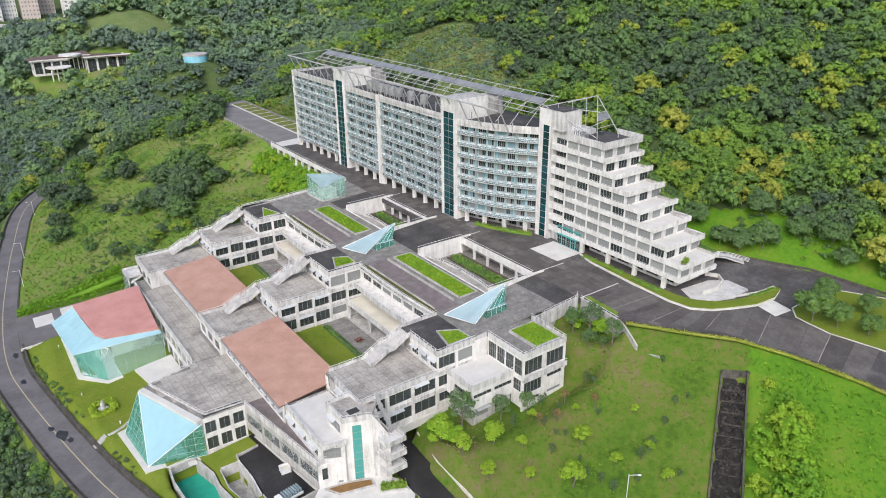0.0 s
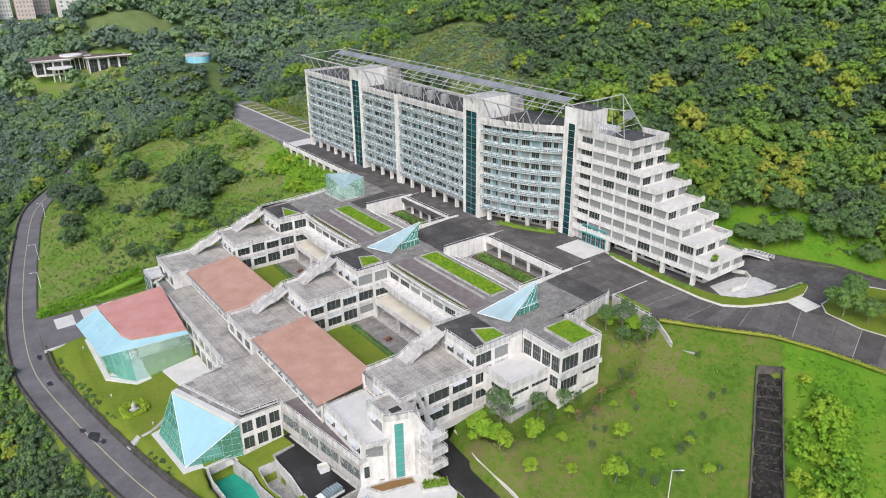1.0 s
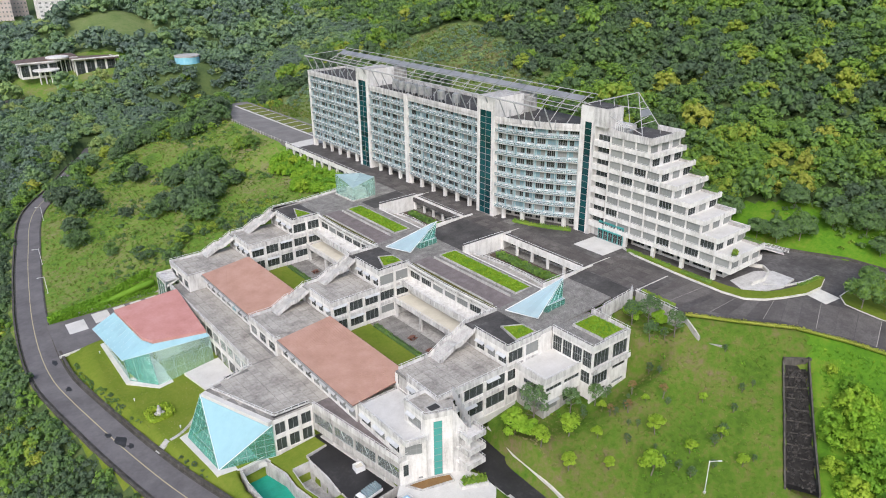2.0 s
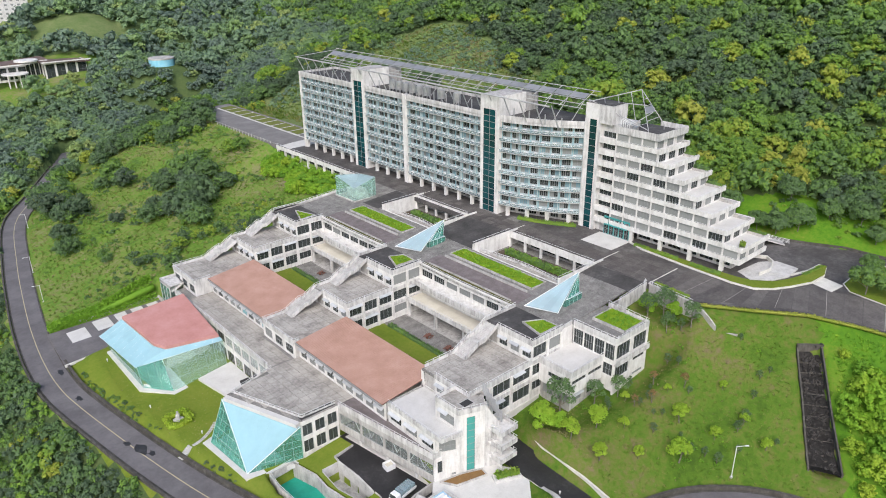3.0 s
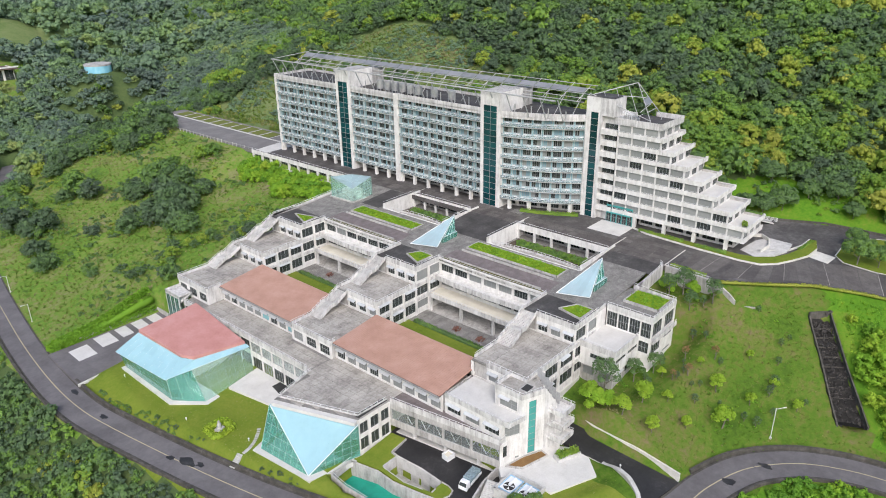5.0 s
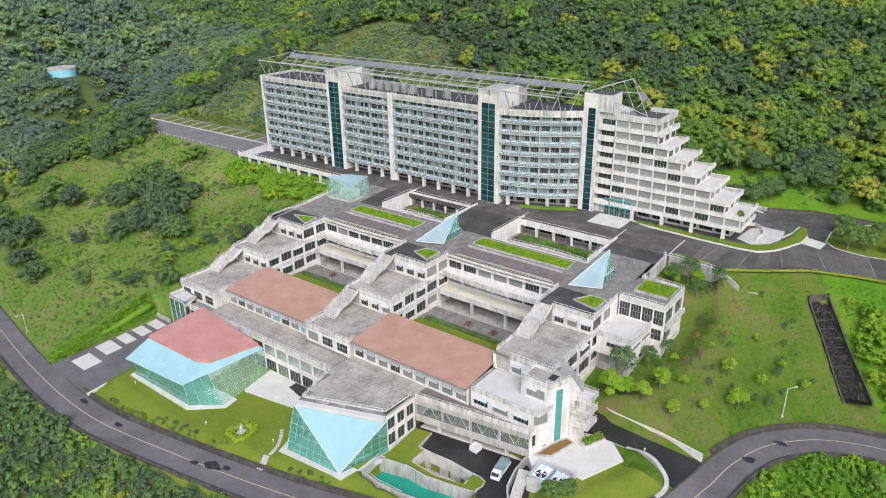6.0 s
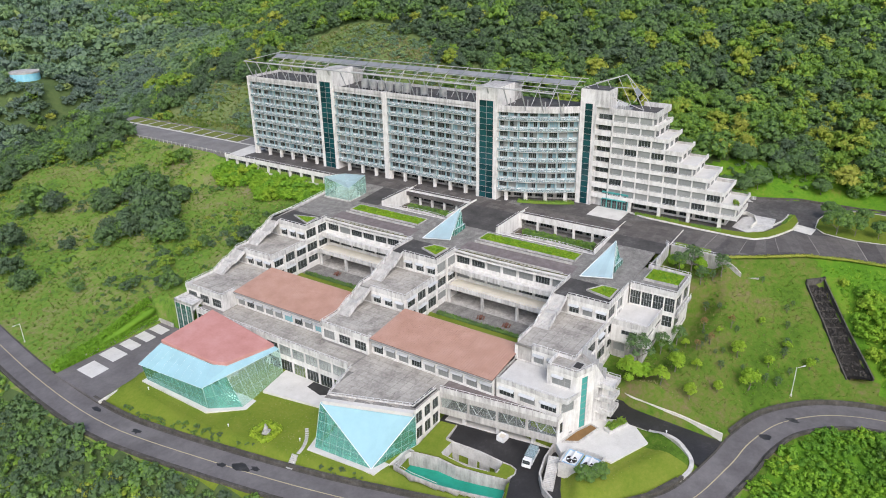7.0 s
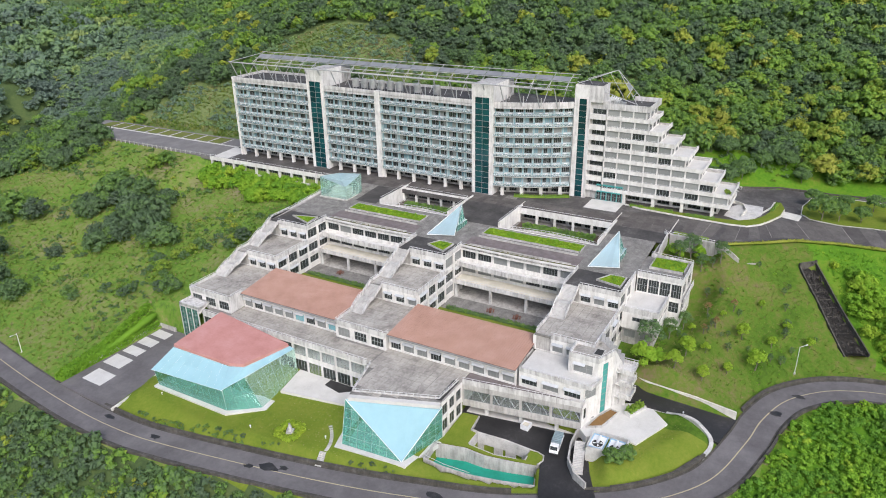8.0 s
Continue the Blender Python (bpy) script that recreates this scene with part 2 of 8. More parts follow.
def tube(bm, path, r, sides=5):
    """One bent rod along a path of 3D points."""
    pts = [Vector(p) for p in path]
    n = len(pts)
    rings = []
    for i, p in enumerate(pts):
        d = (pts[min(i + 1, n - 1)] - pts[max(i - 1, 0)]).normalized()
        t = d.to_track_quat("Z", "Y").to_matrix()
        rings.append([bm.verts.new(p + t @ Vector((r * math.cos(2 * math.pi * k / sides), r * math.sin(2 * math.pi * k / sides), 0))) for k in range(sides)])
    for a, b in zip(rings, rings[1:]):
        for k in range(sides):
            bm.faces.new((a[k], a[(k + 1) % sides], b[(k + 1) % sides], b[k]))
    bm.faces.new(rings[0][::-1])
    bm.faces.new(rings[-1])
    return bm


def band(bm, path, h, th, drop=0.0, proud=0.0):
    """An upright wall that follows a path of 3D points; th is laid to the left of the path, proud to its right."""
    n = len(path)
    offs = []
    for i in range(n):
        a, b = Vector(path[max(i - 1, 0)][:2]), Vector(path[min(i + 1, n - 1)][:2])
        p = Vector(path[i][:2])
        d1, d2 = (p - a), (b - p)
        d1 = d1.normalized() if d1.length > 1e-6 else d2.normalized()
        d2 = d2.normalized() if d2.length > 1e-6 else d1
        n1, n2 = Vector((-d1.y, d1.x)), Vector((-d2.y, d2.x))
        m = (n1 + n2).normalized()
        offs.append(m * th / max(0.35, m.dot(n1)))
    rows = []
    for (x, y, z), (u, v) in zip(path, offs):
        x, y = x - u * proud / th, y - v * proud / th
        rows.append([bm.verts.new(q) for q in ((x, y, z - drop), (x + u, y + v, z - drop), (x + u, y + v, z + h), (x, y, z + h))])
    for a, b in zip(rows, rows[1:]):
        for i in range(4):
            bm.faces.new((a[i], b[i], b[(i + 1) % 4], a[(i + 1) % 4]))
    bm.faces.new(rows[0])
    bm.faces.new(rows[-1][::-1])
    return bm


POST = mesh_of(boxed((-0.05, 0.05, -0.05, 0.05, 0, 0.55)), STEEL)


def parapet(parent, path, h=0.75, th=0.25, drop=0.3, rail=True, step=1.7, mat=None):
    """A low wall round a deck with a steel rail on short posts."""
    part("parapet", band(bmesh.new(), path, h, th, drop, 0.035), mat or WHITE, parent)
    if not rail:
        return
    line = []
    for (x0, y0, z0), (x1, y1, z1) in zip(path, path[1:]):
        a, b = Vector((x0, y0, z0 + h + 0.5)), Vector((x1, y1, z1 + h + 0.5))
        side = Vector((y0 - y1, x1 - x0, 0)).normalized() * th / 2
        line += [a + side, b + side] if not line else [b + side]
        k = max(1, round((b - a).length / step))
        for i in range(k):
            p = a.lerp(b, (i + 0.5) / k) + side
            place("post", POST, parent, Matrix.Translation((p.x, p.y, p.z - 0.53)))
    bm = tube(bmesh.new(), line, 0.06)
    part("handrail", bm, STEEL, parent)


def pierced(us, zs, hole, th):
    """One wall of thickness th on a grid of breaks, with the cells left out for which hole(i, j) holds."""
    bm = bmesh.new()
    made = {}

    def v(i, j, k):
        if (i, j, k) not in made:
            made[i, j, k] = bm.verts.new((us[i], k * th, zs[j]))
        return made[i, j, k]

    full = {(i, j) for i in range(len(us) - 1) for j in range(len(zs) - 1) if not hole(i, j)}
    for i, j in full:
        bm.faces.new((v(i, j, 0), v(i + 1, j, 0), v(i + 1, j + 1, 0), v(i, j + 1, 0)))
        bm.faces.new((v(i, j, 1), v(i, j + 1, 1), v(i + 1, j + 1, 1), v(i + 1, j, 1)))
        for di, dj, p, q in ((-1, 0, (0, 0), (0, 1)), (1, 0, (1, 1), (1, 0)), (0, -1, (1, 0), (0, 0)), (0, 1, (0, 1), (1, 1))):
            if (i + di, j + dj) not in full:
                bm.faces.new((v(i + p[0], j + p[1], 0), v(i + q[0], j + q[1], 0), v(i + q[0], j + q[1], 1), v(i + p[0], j + p[1], 1)))
    bmesh.ops.recalc_face_normals(bm, faces=bm.faces)
    return bm


WINDOWS = {}


def window_meshes(w, h, nx, ny, bar=0.07):
    key = (round(w, 2), round(h, 2), nx, ny)
    if key not in WINDOWS:
        g = bmesh.new()
        cuts = lambda size, n: [c for i in range(n + 1) for c in ((size - bar) * i / n, (size - bar) * i / n + bar)]
        f = pierced(cuts(w, nx), cuts(h, ny), lambda i, j: i % 2 == 1 and j % 2 == 1, 0.1)
        bmesh.ops.translate(f, verts=f.verts, vec=(0, -0.05, 0))
        box(g, bar, w - bar, -0.012, 0.012, bar, h - bar)
        WINDOWS[key] = (mesh_of(f, FRAME), g, {})
    return WINDOWS[key]


def window(parent, m, w, h, nx, ny, pane):
    f, g, panes = window_meshes(w, h, nx, ny)
    if pane.name not in panes:
        panes[pane.name] = mesh_of(g.copy(), pane)
    win = place("window", f, parent, m)
    sheet = place("pane", panes[pane.name], win, m)
    sheet.visible_shadow = pane not in (CLEARGLASS, PANE)
    return win


SILL = {}
chance = random.Random(5)


def facade(parent, p0, p1, z0, z1, n, width, low, high, th=0.35, mat=None, nx=4, ny=2, pane=None, deep=0.22, awning=False):
    """A wall from p0 to p1 with n openings glazed in frames; its outer face looks to the right of the way from p0 to p1."""
    a, b = Vector(p0), Vector(p1)
    length = (b - a).length
    m = Matrix.Translation((a.x, a.y, 0)) @ Matrix.Rotation(math.atan2(b.y - a.y, b.x - a.x), 4, "Z")
    bay = length / n if n else length
    w = min(width, bay - 0.3)
    us, zs = [0.004], [z for z in (z0, low, high, z1)]
    if n:
        if low <= z0 + 0.01:
            zs.pop(1)
        if high >= z1 - 0.01:
            zs.pop(-2)
        row = zs.index(low) if low in zs else 0
        for i in range(n):
            us += [i * bay + (bay - w) / 2, i * bay + (bay + w) / 2]
        us.append(length - 0.004)
        bm = pierced(us, zs, lambda i, j: j == row and i % 2 == 1, th)
    else:
        bm = boxed((0.004, length - 0.004, 0, th, z0, z1))
    part("wall", bm, mat or CLEAN, parent, m=m)
    for i in range(n):
        at = m @ Matrix.Translation((i * bay + (bay - w) / 2, deep, low))
        g = chance.choice(pane) if isinstance(pane, tuple) else pane or chance.choice((PANE, PANE, CURTAIN))
        win = window(parent, at, w, high - low, nx, ny, g)
        if awning is True or awning and i in awning:
            key = round(w, 2)
            if key not in SILL:
                s = bmesh.new()
                e = w * 0.62 if w > 4.5 else w + 0.1
                solid(s, [(-0.1, -1.0, -0.25), (e, -1.0, -0.25), (e, -0.2, 0.1), (-0.1, -0.2, 0.1)],
                      [(-0.1, -1.0, -0.2), (e, -1.0, -0.2), (e, -0.2, 0.15), (-0.1, -0.2, 0.15)])
                SILL[key] = mesh_of(s, AWN)
            place("awning", SILL[key], win, at @ Matrix.Translation((0, 0, high - low + 0.05)))


AWN = material("grey awning glass", [(0.3, (0.36, 0.38, 0.40)), (0.6, (0.52, 0.54, 0.56))], scale=0.5, rough=0.3, vary=0.2)


def steps(bm, a, b, wide, thick=0.5, run=0.36):
    """A flight from the point a up to b, its breadth laid to the left of the way."""
    a, b = Vector(a), Vector(b)
    flat = Vector((b.x - a.x, b.y - a.y, 0))
    k = max(2, round(flat.length / run))
    d, side = flat / k, Vector((-flat.y, flat.x, 0)).normalized() * wide
    rise = (b.z - a.z) / k
    profile = []
    for i in range(k):
        p, q = a + d * i, a + d * (i + 1)
        z = a.z + rise * (i + 1)
        profile += [Vector((p.x, p.y, z)), Vector((q.x, q.y, z))]
    profile += [Vector((b.x, b.y, b.z - thick)), Vector((a.x, a.y, a.z - thick))]
    near_, far_ = [bm.verts.new(v) for v in profile], [bm.verts.new(v + side) for v in profile]
    n = len(profile)
    for i in range(n):
        bm.faces.new((near_[i], near_[(i + 1) % n], far_[(i + 1) % n], far_[i]))
    bm.faces.new(near_)
    bm.faces.new(far_)
    bmesh.ops.recalc_face_normals(bm, faces=bm.faces)
    return bm


SLAB = {}


def paved(parent, ring, z, size=1.9, mat=None, edge=0.5):
    """Square paving slabs with open joints over a plan, each a piece of its own."""
    mat = mat or DECK
    key = (size, mat.name)
    if key not in SLAB:
        SLAB[key] = mesh_of(boxed((-size / 2 + 0.05, size / 2 - 0.05, -size / 2 + 0.05, size / 2 - 0.05, 0, 0.05)), mat)
    x0, x1 = min(p[0] for p in ring), max(p[0] for p in ring)
    y0, y1 = min(p[1] for p in ring), max(p[1] for p in ring)
    nx, ny = int((x1 - x0) / size), int((y1 - y0) / size)
    for i in range(nx):
        for j in range(ny):
            x, y = x0 + (x1 - x0) * (i + 0.5) / nx, y0 + (y1 - y0) * (j + 0.5) / ny
            if float(within(np.array([x]), np.array([y]), ring)[0]) < -size / 2 - edge + 0.5:
                place("paving_slab", SLAB[key], parent, Matrix.Translation((x, y, z)) @ Matrix.Diagonal(((x1 - x0) / nx / size, (y1 - y0) / ny / size, 1, 1)))

# ---- ground ----
LOT = material("pale worn asphalt", [(0.3, (0.13, 0.124, 0.122)), (0.5, (0.19, 0.182, 0.178)), (0.7, (0.26, 0.25, 0.243))], scale=0.14, rough=0.8, fine=0.35, bump=0.2)
BAYGRASS = material("dry grass in paving bays", [(0.3, (0.10, 0.13, 0.03)), (0.5, (0.15, 0.175, 0.045)), (0.7, (0.21, 0.20, 0.08))], scale=0.3, rough=0.95, fine=0.5, bump=0.6, spec=0.1)
ROAD = [(75, 470, -1.0), (63.5, 446.7, -1.5), (41.6, 402, -1.5), (22.4, 363, -1.5), (11.5, 313, -1.5), (4.3, 270, -1.5), (1.0, 245, -1.5), (-0.6, 225, -1.6), (-0.6, 210, -1.6),
        (0.8, 198, -1.6), (3, 184, -1.4), (6, 166, -1.0), (9.3, 149, -0.5), (12.4, 136, 0.0), (17, 119, 0.7), (24, 104, 1.4), (32.5, 91, 1.9), (44.4, 80.5, 2.7), (59.8, 75.4, 3.5),
        (70, 73.2, 4.0), (80.5, 69.0, 4.2), (88.4, 61.5, 4.5), (92.7, 53.6, 4.5), (94.7, 46, 4.5), (96, 35, 4.6), (96, 10, 4.8), (90, -40, 5.0)]
WIDE = 4.5
EDGE = [(160, 430), (138, 405), (121, 395), (119, 300), (118.5, 240), (104, 228), (100, 200), (98, 160), (100, 120), (118, 110), (116.5, 95), (126.7, 84.5), (134.5, 75.0), (138.4, 64.6), (141.5, 50), (143, 30), (144, -40)]


def smooth_path(path, step=3.0):
    """Points along a path rounded at its corners (Catmull-Rom)."""
    pts = [Vector(p) for p in path]
    pts = [pts[0] * 2 - pts[1]] + pts + [pts[-1] * 2 - pts[-2]]
    out = []
    for i in range(1, len(pts) - 2):
        a, b, c, d = pts[i - 1:i + 3]
        k = max(1, round((c - b).length / step))
        for j in range(k):
            t = j / k
            out.append(0.5 * (2 * b + (c - a) * t + (2 * a - 5 * b + 4 * c - d) * t * t + (3 * b - a - 3 * c + d) * t ** 3))
    return out + [pts[-2]]


ROAD_LINE = smooth_path(ROAD, 4.0)


def near(x, y, path):
    """Distance to a path, the side (left is positive), and the height of the nearest point."""
    best = np.full(x.shape, 1e9)
    side, z = np.zeros(x.shape), np.zeros(x.shape)
    for a, b in zip(path, path[1:]):
        dx, dy = b[0] - a[0], b[1] - a[1]
        t = np.clip(((x - a[0]) * dx + (y - a[1]) * dy) / (dx * dx + dy * dy), 0, 1)
        d = np.hypot(x - a[0] - t * dx, y - a[1] - t * dy)
        m = d < best
        best = np.where(m, d, best)
        side = np.where(m, dx * (y - a[1]) - dy * (x - a[0]), side)
        if len(a) > 2:
            z = np.where(m, a[2] + t * (b[2] - a[2]), z)
    return best, side, z


def within(x, y, ring):
    """Distance into a plan outline: negative inside."""
    d, _, _ = near(x, y, ring + ring[:1])
    odd = np.zeros(x.shape, bool)
    for (x0, y0), (x1, y1) in zip(ring, ring[1:] + ring[:1]):
        if y0 != y1:
            odd ^= ((y0 > y) != (y1 > y)) & (x < x0 + (y - y0) / (y1 - y0) * (x1 - x0))
    return np.where(odd, -d, d)


def ease(t):
    t = np.clip(t, 0, 1)
    return t * t * (3 - 2 * t)


def mound(x, y, cx, cy, rx, ry, h):
    return h * np.exp(-((x - cx) / rx) ** 2 - ((y - cy) / ry) ** 2)


PLAZA_PLAN = [(134, 402), (120.5, 362), (119, 300), (119, 95.5), (126.7, 85.2), (134.5, 75.7), (138.7, 64.6), (141.8, 50), (143, 30), (144, -40), (182, -40), (188, 30), (189, 50), (184, 66), (181, 84), (172, 97), (163, 118),
              (163, 300), (146.5, 306), (146, 402)]
PODIUM_PLAN = [(47, 106), (58, 105), (79, 111), (92, 110), (92, 99), (104, 99), (104, 109), (127, 110), (127, 228), (104, 229.5), (42, 230), (42, 213), (46, 200), (46, 163), (40, 161), (40, 140), (46, 138)]


def plaza_z(y):
    return 27.0 - 0.05 * np.clip(95 - y, 0, 80)


def terrain(x, y):
    x, y = np.asarray(x, float), np.asarray(y, float)
    dr, side, zr = near(x, y, ROAD_LINE)
    dp, _, _ = near(x, y, EDGE)
    plaza = within(x, y, PLAZA_PLAN)
    bumps = 1.2 * np.sin(x * 0.055 + 1) * np.sin(y * 0.043) + 0.5 * np.sin(x * 0.17 + y * 0.11) * np.sin(y * 0.19 - x * 0.05)
    off = np.clip(dr - WIDE - 0.6, 0, None)
    t = (off / (off + dp + 0.01)) ** 1.1
    low = 5.4 * ease((y - 226) / 8) * (1 - ease((y - 298) / 10))
    up = zr + 0.2 + (plaza_z(y) - 0.6 - low - zr) * t + bumps * np.clip(np.minimum(off, dp) / 20, 0, 1)
    steep = np.where(y > 120, 0.62, 0.12 + 0.5 * np.clip((30 - x) / 40, 0, 1))
    down = zr - 0.2 - steep * 60 * (1 - np.exp(-off / 60)) + bumps * np.clip(off / 20, 0, 1)
    z = np.where(side > 0, up, down)
    # valley and knolls to the north
    far = ease((y - 380) / 120)
    valley = 4 + mound(x, y, 118, 612, 75, 55, 26) + mound(x, y, 160, 715, 85, 75, 46) + 0.10 * np.clip(y - 640, 0, 600) + mound(x, y, 140, 545, 60, 30, 14)
    z = z * (1 - far) + valley * far
    # the wooded hill behind
    foot = 160 + 12 * np.exp(-((y - 90) / 45) ** 2) + 28 * ease((108 - y) / 70) + 25 * ease((y - 400) / 120)
    d = np.clip(x - foot, 0, None)
    ridge = np.exp(-((y - 290) / 120) ** 2)
    rise = (46 + 6 * ridge) * (1 - np.exp(-d / (125 - 68 * ridge))) + 0.075 * d
    rise = rise + bumps * 2 * np.clip(d / 40, 0, 1)
    behind = ease((x - foot + 40) / 40)
    z = np.where(x > foot - 40, z * (1 - behind) + behind * (np.where(y > 380, np.maximum(z, 20 * (1 - far) + 10 * far), 26.4) + rise), z)
    # level places
    for ring, level, soft in LEVELS:
        w = 1 - ease(within(x, y, ring) / soft)
        z = z * (1 - w) + (level if not callable(level) else level(x, y)) * w
    w = 1 - ease((plaza + 1.2) / 1.8)
    z = z * (1 - w) + (plaza_z(y) - 0.5) * w
    w = 1 - ease((within(x, y, PODIUM_PLAN) + 4) / 2.0)
    z = z * (1 - w) + np.minimum(z, 0.6) * w
    w = 1 - ease((within(x, y, CHANNEL) + 0.8) / 0.8)
    z = z - 2.4 * w
    w = 1 - ease((dr - WIDE - 0.9) / 1.2)
    z = z * (1 - w) + (zr - 0.25) * w
    for ring, level, soft in PITS:
        w = 1 - ease((within(x, y, ring) + soft) / soft)
        z = z * (1 - w) + level * w
    return z


FORE = [(11.5, 221), (37, 226), (46, 214), (46, 150), (34, 139), (22, 139), (16.5, 146), (12.5, 165), (9, 190)]
PARKING = [(4.0, 222.5), (5.0, 244.5), (40, 244.5), (40, 229), (24, 227), (19, 224)]
COURT_E = [(42, 110), (66, 108), (62, 96.5), (57, 91.0), (46, 95.8), (39, 98), (38.6, 107)]
DRIVE = [(22, 110), (29, 98), (38, 104), (46, 108), (50, 140), (40, 141), (34.5, 138), (36, 118)]
LANE = [(57, 81), (67.0, 78.6), (68.2, 89.8), (68.4, 100), (70, 112), (62.2, 112), (61.6, 104), (61.8, 95.6), (61.6, 90.8), (59.8, 85.4)]
LEVELS = [
    ([(150, 526), (175, 526), (175, 550), (150, 550)], 32.0, 30.0),
    (FORE, lambda x, y: 0.9 + 0.05 * np.clip(x - 14, 0, 30), 4.0),
    (PARKING, -0.95, 3.0),
    ([(72, 110), (74, 103), (80, 99.5), (90, 96.5), (105.5, 96.5), (106.5, 104), (105, 110)], lambda x, y: 8.6 + 0.13 * np.clip(x - 72, 0, 40), 9.0),
    (LANE, lambda x, y: 3.7 + 0.055 * np.clip(y - 80, 0, 30), 1.6),
    (COURT_E, 4.3, 5.0),
    ([(107.5, 106.5), (118.2, 107.2), (116.9, 95.6), (112, 95)], 22.2, 3.5),
    (DRIVE, lambda x, y: 1.5 + 0.02 * np.clip(x - 28, 0, 30), 2.5),
]
CHANNEL = [(103.4, 57.6), (125.8, 72.2), (129.6, 68.4), (106.0, 52.0)]
PITS = [([(29.4, 139.6), (42.4, 139.4), (42.4, 133.4), (38.0, 132.4), (38.0, 114.4), (35.8, 113.4), (32.0, 113.6)], 0.5, 0.6), ([(22.4, 139.4), (29.6, 139.6), (31.4, 132.0), (31.2, 127.0), (32.0, 121.4), (33.4, 115.4), (26.2, 112.6), (24.0, 120.0), (22.2, 127.0), (21.8, 133.6)], -3.6, 0.7), ([(32.0, 132.2), (31.6, 125.0), (33.0, 118.2), (37.0, 118.0), (37.4, 124.4), (37.0, 132.2)], -3.4, 0.7)]

xs = np.unique(np.concatenate([np.linspace(-2200, -260, 12), np.linspace(-260, -40, 24), np.arange(-40, 192, 1.6), np.arange(20.4, 66, 0.8), np.arange(192, 206, 1.6), np.arange(206, 440, 6.0), np.linspace(440, 2600, 24)]).round(2))
ys = np.unique(np.concatenate([np.linspace(-1800, -160, 12), np.linspace(-160, 20, 16), np.arange(20, 320, 1.6), np.arange(90.4, 142, 0.8), np.arange(320, 760, 6.0), np.linspace(760, 2600, 26)]).round(2))
gx, gy = np.meshgrid(xs, ys, indexing="ij")
gz = terrain(gx, gy)


def ground_z(x, y):
    return float(terrain(np.array([x]), np.array([y]))[0])


def fast_mesh(name, co, tris, mat, tint=None, smooth=False):
    me = bpy.data.meshes.new(name)
    k = len(tris)
    me.vertices.add(len(co))
    me.vertices.foreach_set("co", np.asarray(co, np.float32).ravel())
    size = tris.shape[1]
    me.loops.add(k * size)
    me.loops.foreach_set("vertex_index", np.asarray(tris, np.int32).ravel())
    me.polygons.add(k)
    me.polygons.foreach_set("loop_start", np.arange(0, k * size, size, dtype=np.int32))
    me.materials.append(mat)
    if smooth:
        me.polygons.foreach_set("use_smooth", np.ones(k, bool))
    if tint is not None:
        at = me.attributes.new("tint", "FLOAT", "POINT")
        at.data.foreach_set("value", np.asarray(tint, np.float32))
    me.update(calc_edges=True)
    me.validate()
    return me


MEADOW = material("rough meadow", [(0.30, (0.052, 0.088, 0.034)), (0.40, (0.086, 0.155, 0.032)), (0.46, (0.118, 0.225, 0.030)), (0.53, (0.165, 0.215, 0.055)), (0.63, (0.24, 0.21, 0.13))], scale=0.07, rough=0.95, fine=0.5, bump=0.9, bump_scale=1.6, spec=0.1)
nx_, ny_ = gx.shape
ids = np.arange(nx_ * ny_).reshape(nx_, ny_)
quads = np.stack([ids[:-1, :-1], ids[1:, :-1], ids[1:, 1:], ids[:-1, 1:]], -1).reshape(-1, 4)
ground = new("ground", fast_mesh("ground", np.stack([gx, gy, gz], -1).reshape(-1, 3), quads, MEADOW, smooth=True))
# Forest-floor green, darkened to include the shade under the crowns.
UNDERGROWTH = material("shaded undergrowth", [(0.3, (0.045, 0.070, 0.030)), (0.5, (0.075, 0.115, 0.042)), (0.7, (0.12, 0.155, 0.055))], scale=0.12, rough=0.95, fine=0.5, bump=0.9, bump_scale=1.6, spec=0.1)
GLADE = material("lush glade grass", [(0.32, (0.050, 0.125, 0.014)), (0.47, (0.088, 0.210, 0.016)), (0.56, (0.125, 0.225, 0.022)), (0.66, (0.19, 0.215, 0.045))], scale=0.1, rough=0.95, fine=0.5, bump=0.9, bump_scale=2.5, spec=0.1)
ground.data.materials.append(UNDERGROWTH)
ground.data.materials.append(GLADE)
SLOPE = material("patchy lawn on the slope", [(0.32, (0.032, 0.064, 0.012)), (0.41, (0.060, 0.118, 0.015)), (0.48, (0.082, 0.155, 0.018)), (0.55, (0.122, 0.153, 0.034)), (0.64, (0.17, 0.14, 0.076))], scale=0.075, rough=0.95, fine=0.5, bump=0.9, bump_scale=2.0, spec=0.1)
ground.data.materials.append(SLOPE)
ground.data.materials.append(LAWN)
HILLGRASS = material("pale dry hillside grass", [(0.32, (0.070, 0.115, 0.040)), (0.44, (0.115, 0.170, 0.056)), (0.54, (0.155, 0.20, 0.078)), (0.68, (0.20, 0.215, 0.11))], scale=0.09, rough=0.95, fine=0.5, bump=0.9, bump_scale=1.6, spec=0.1)
ground.data.materials.append(HILLGRASS)
mx, my = gx[:-1, :-1].ravel() + 0.8, gy[:-1, :-1].ravel() + 0.8
GLADE_PLAN = [(156, 96), (172, 97), (181, 84), (184, 74), (190, 73), (193, 82), (190, 104), (180, 120), (164, 130), (156, 130)]
thinly = np.hypot((mx - 205) / 26, (my - 285) / 55) < 1.1
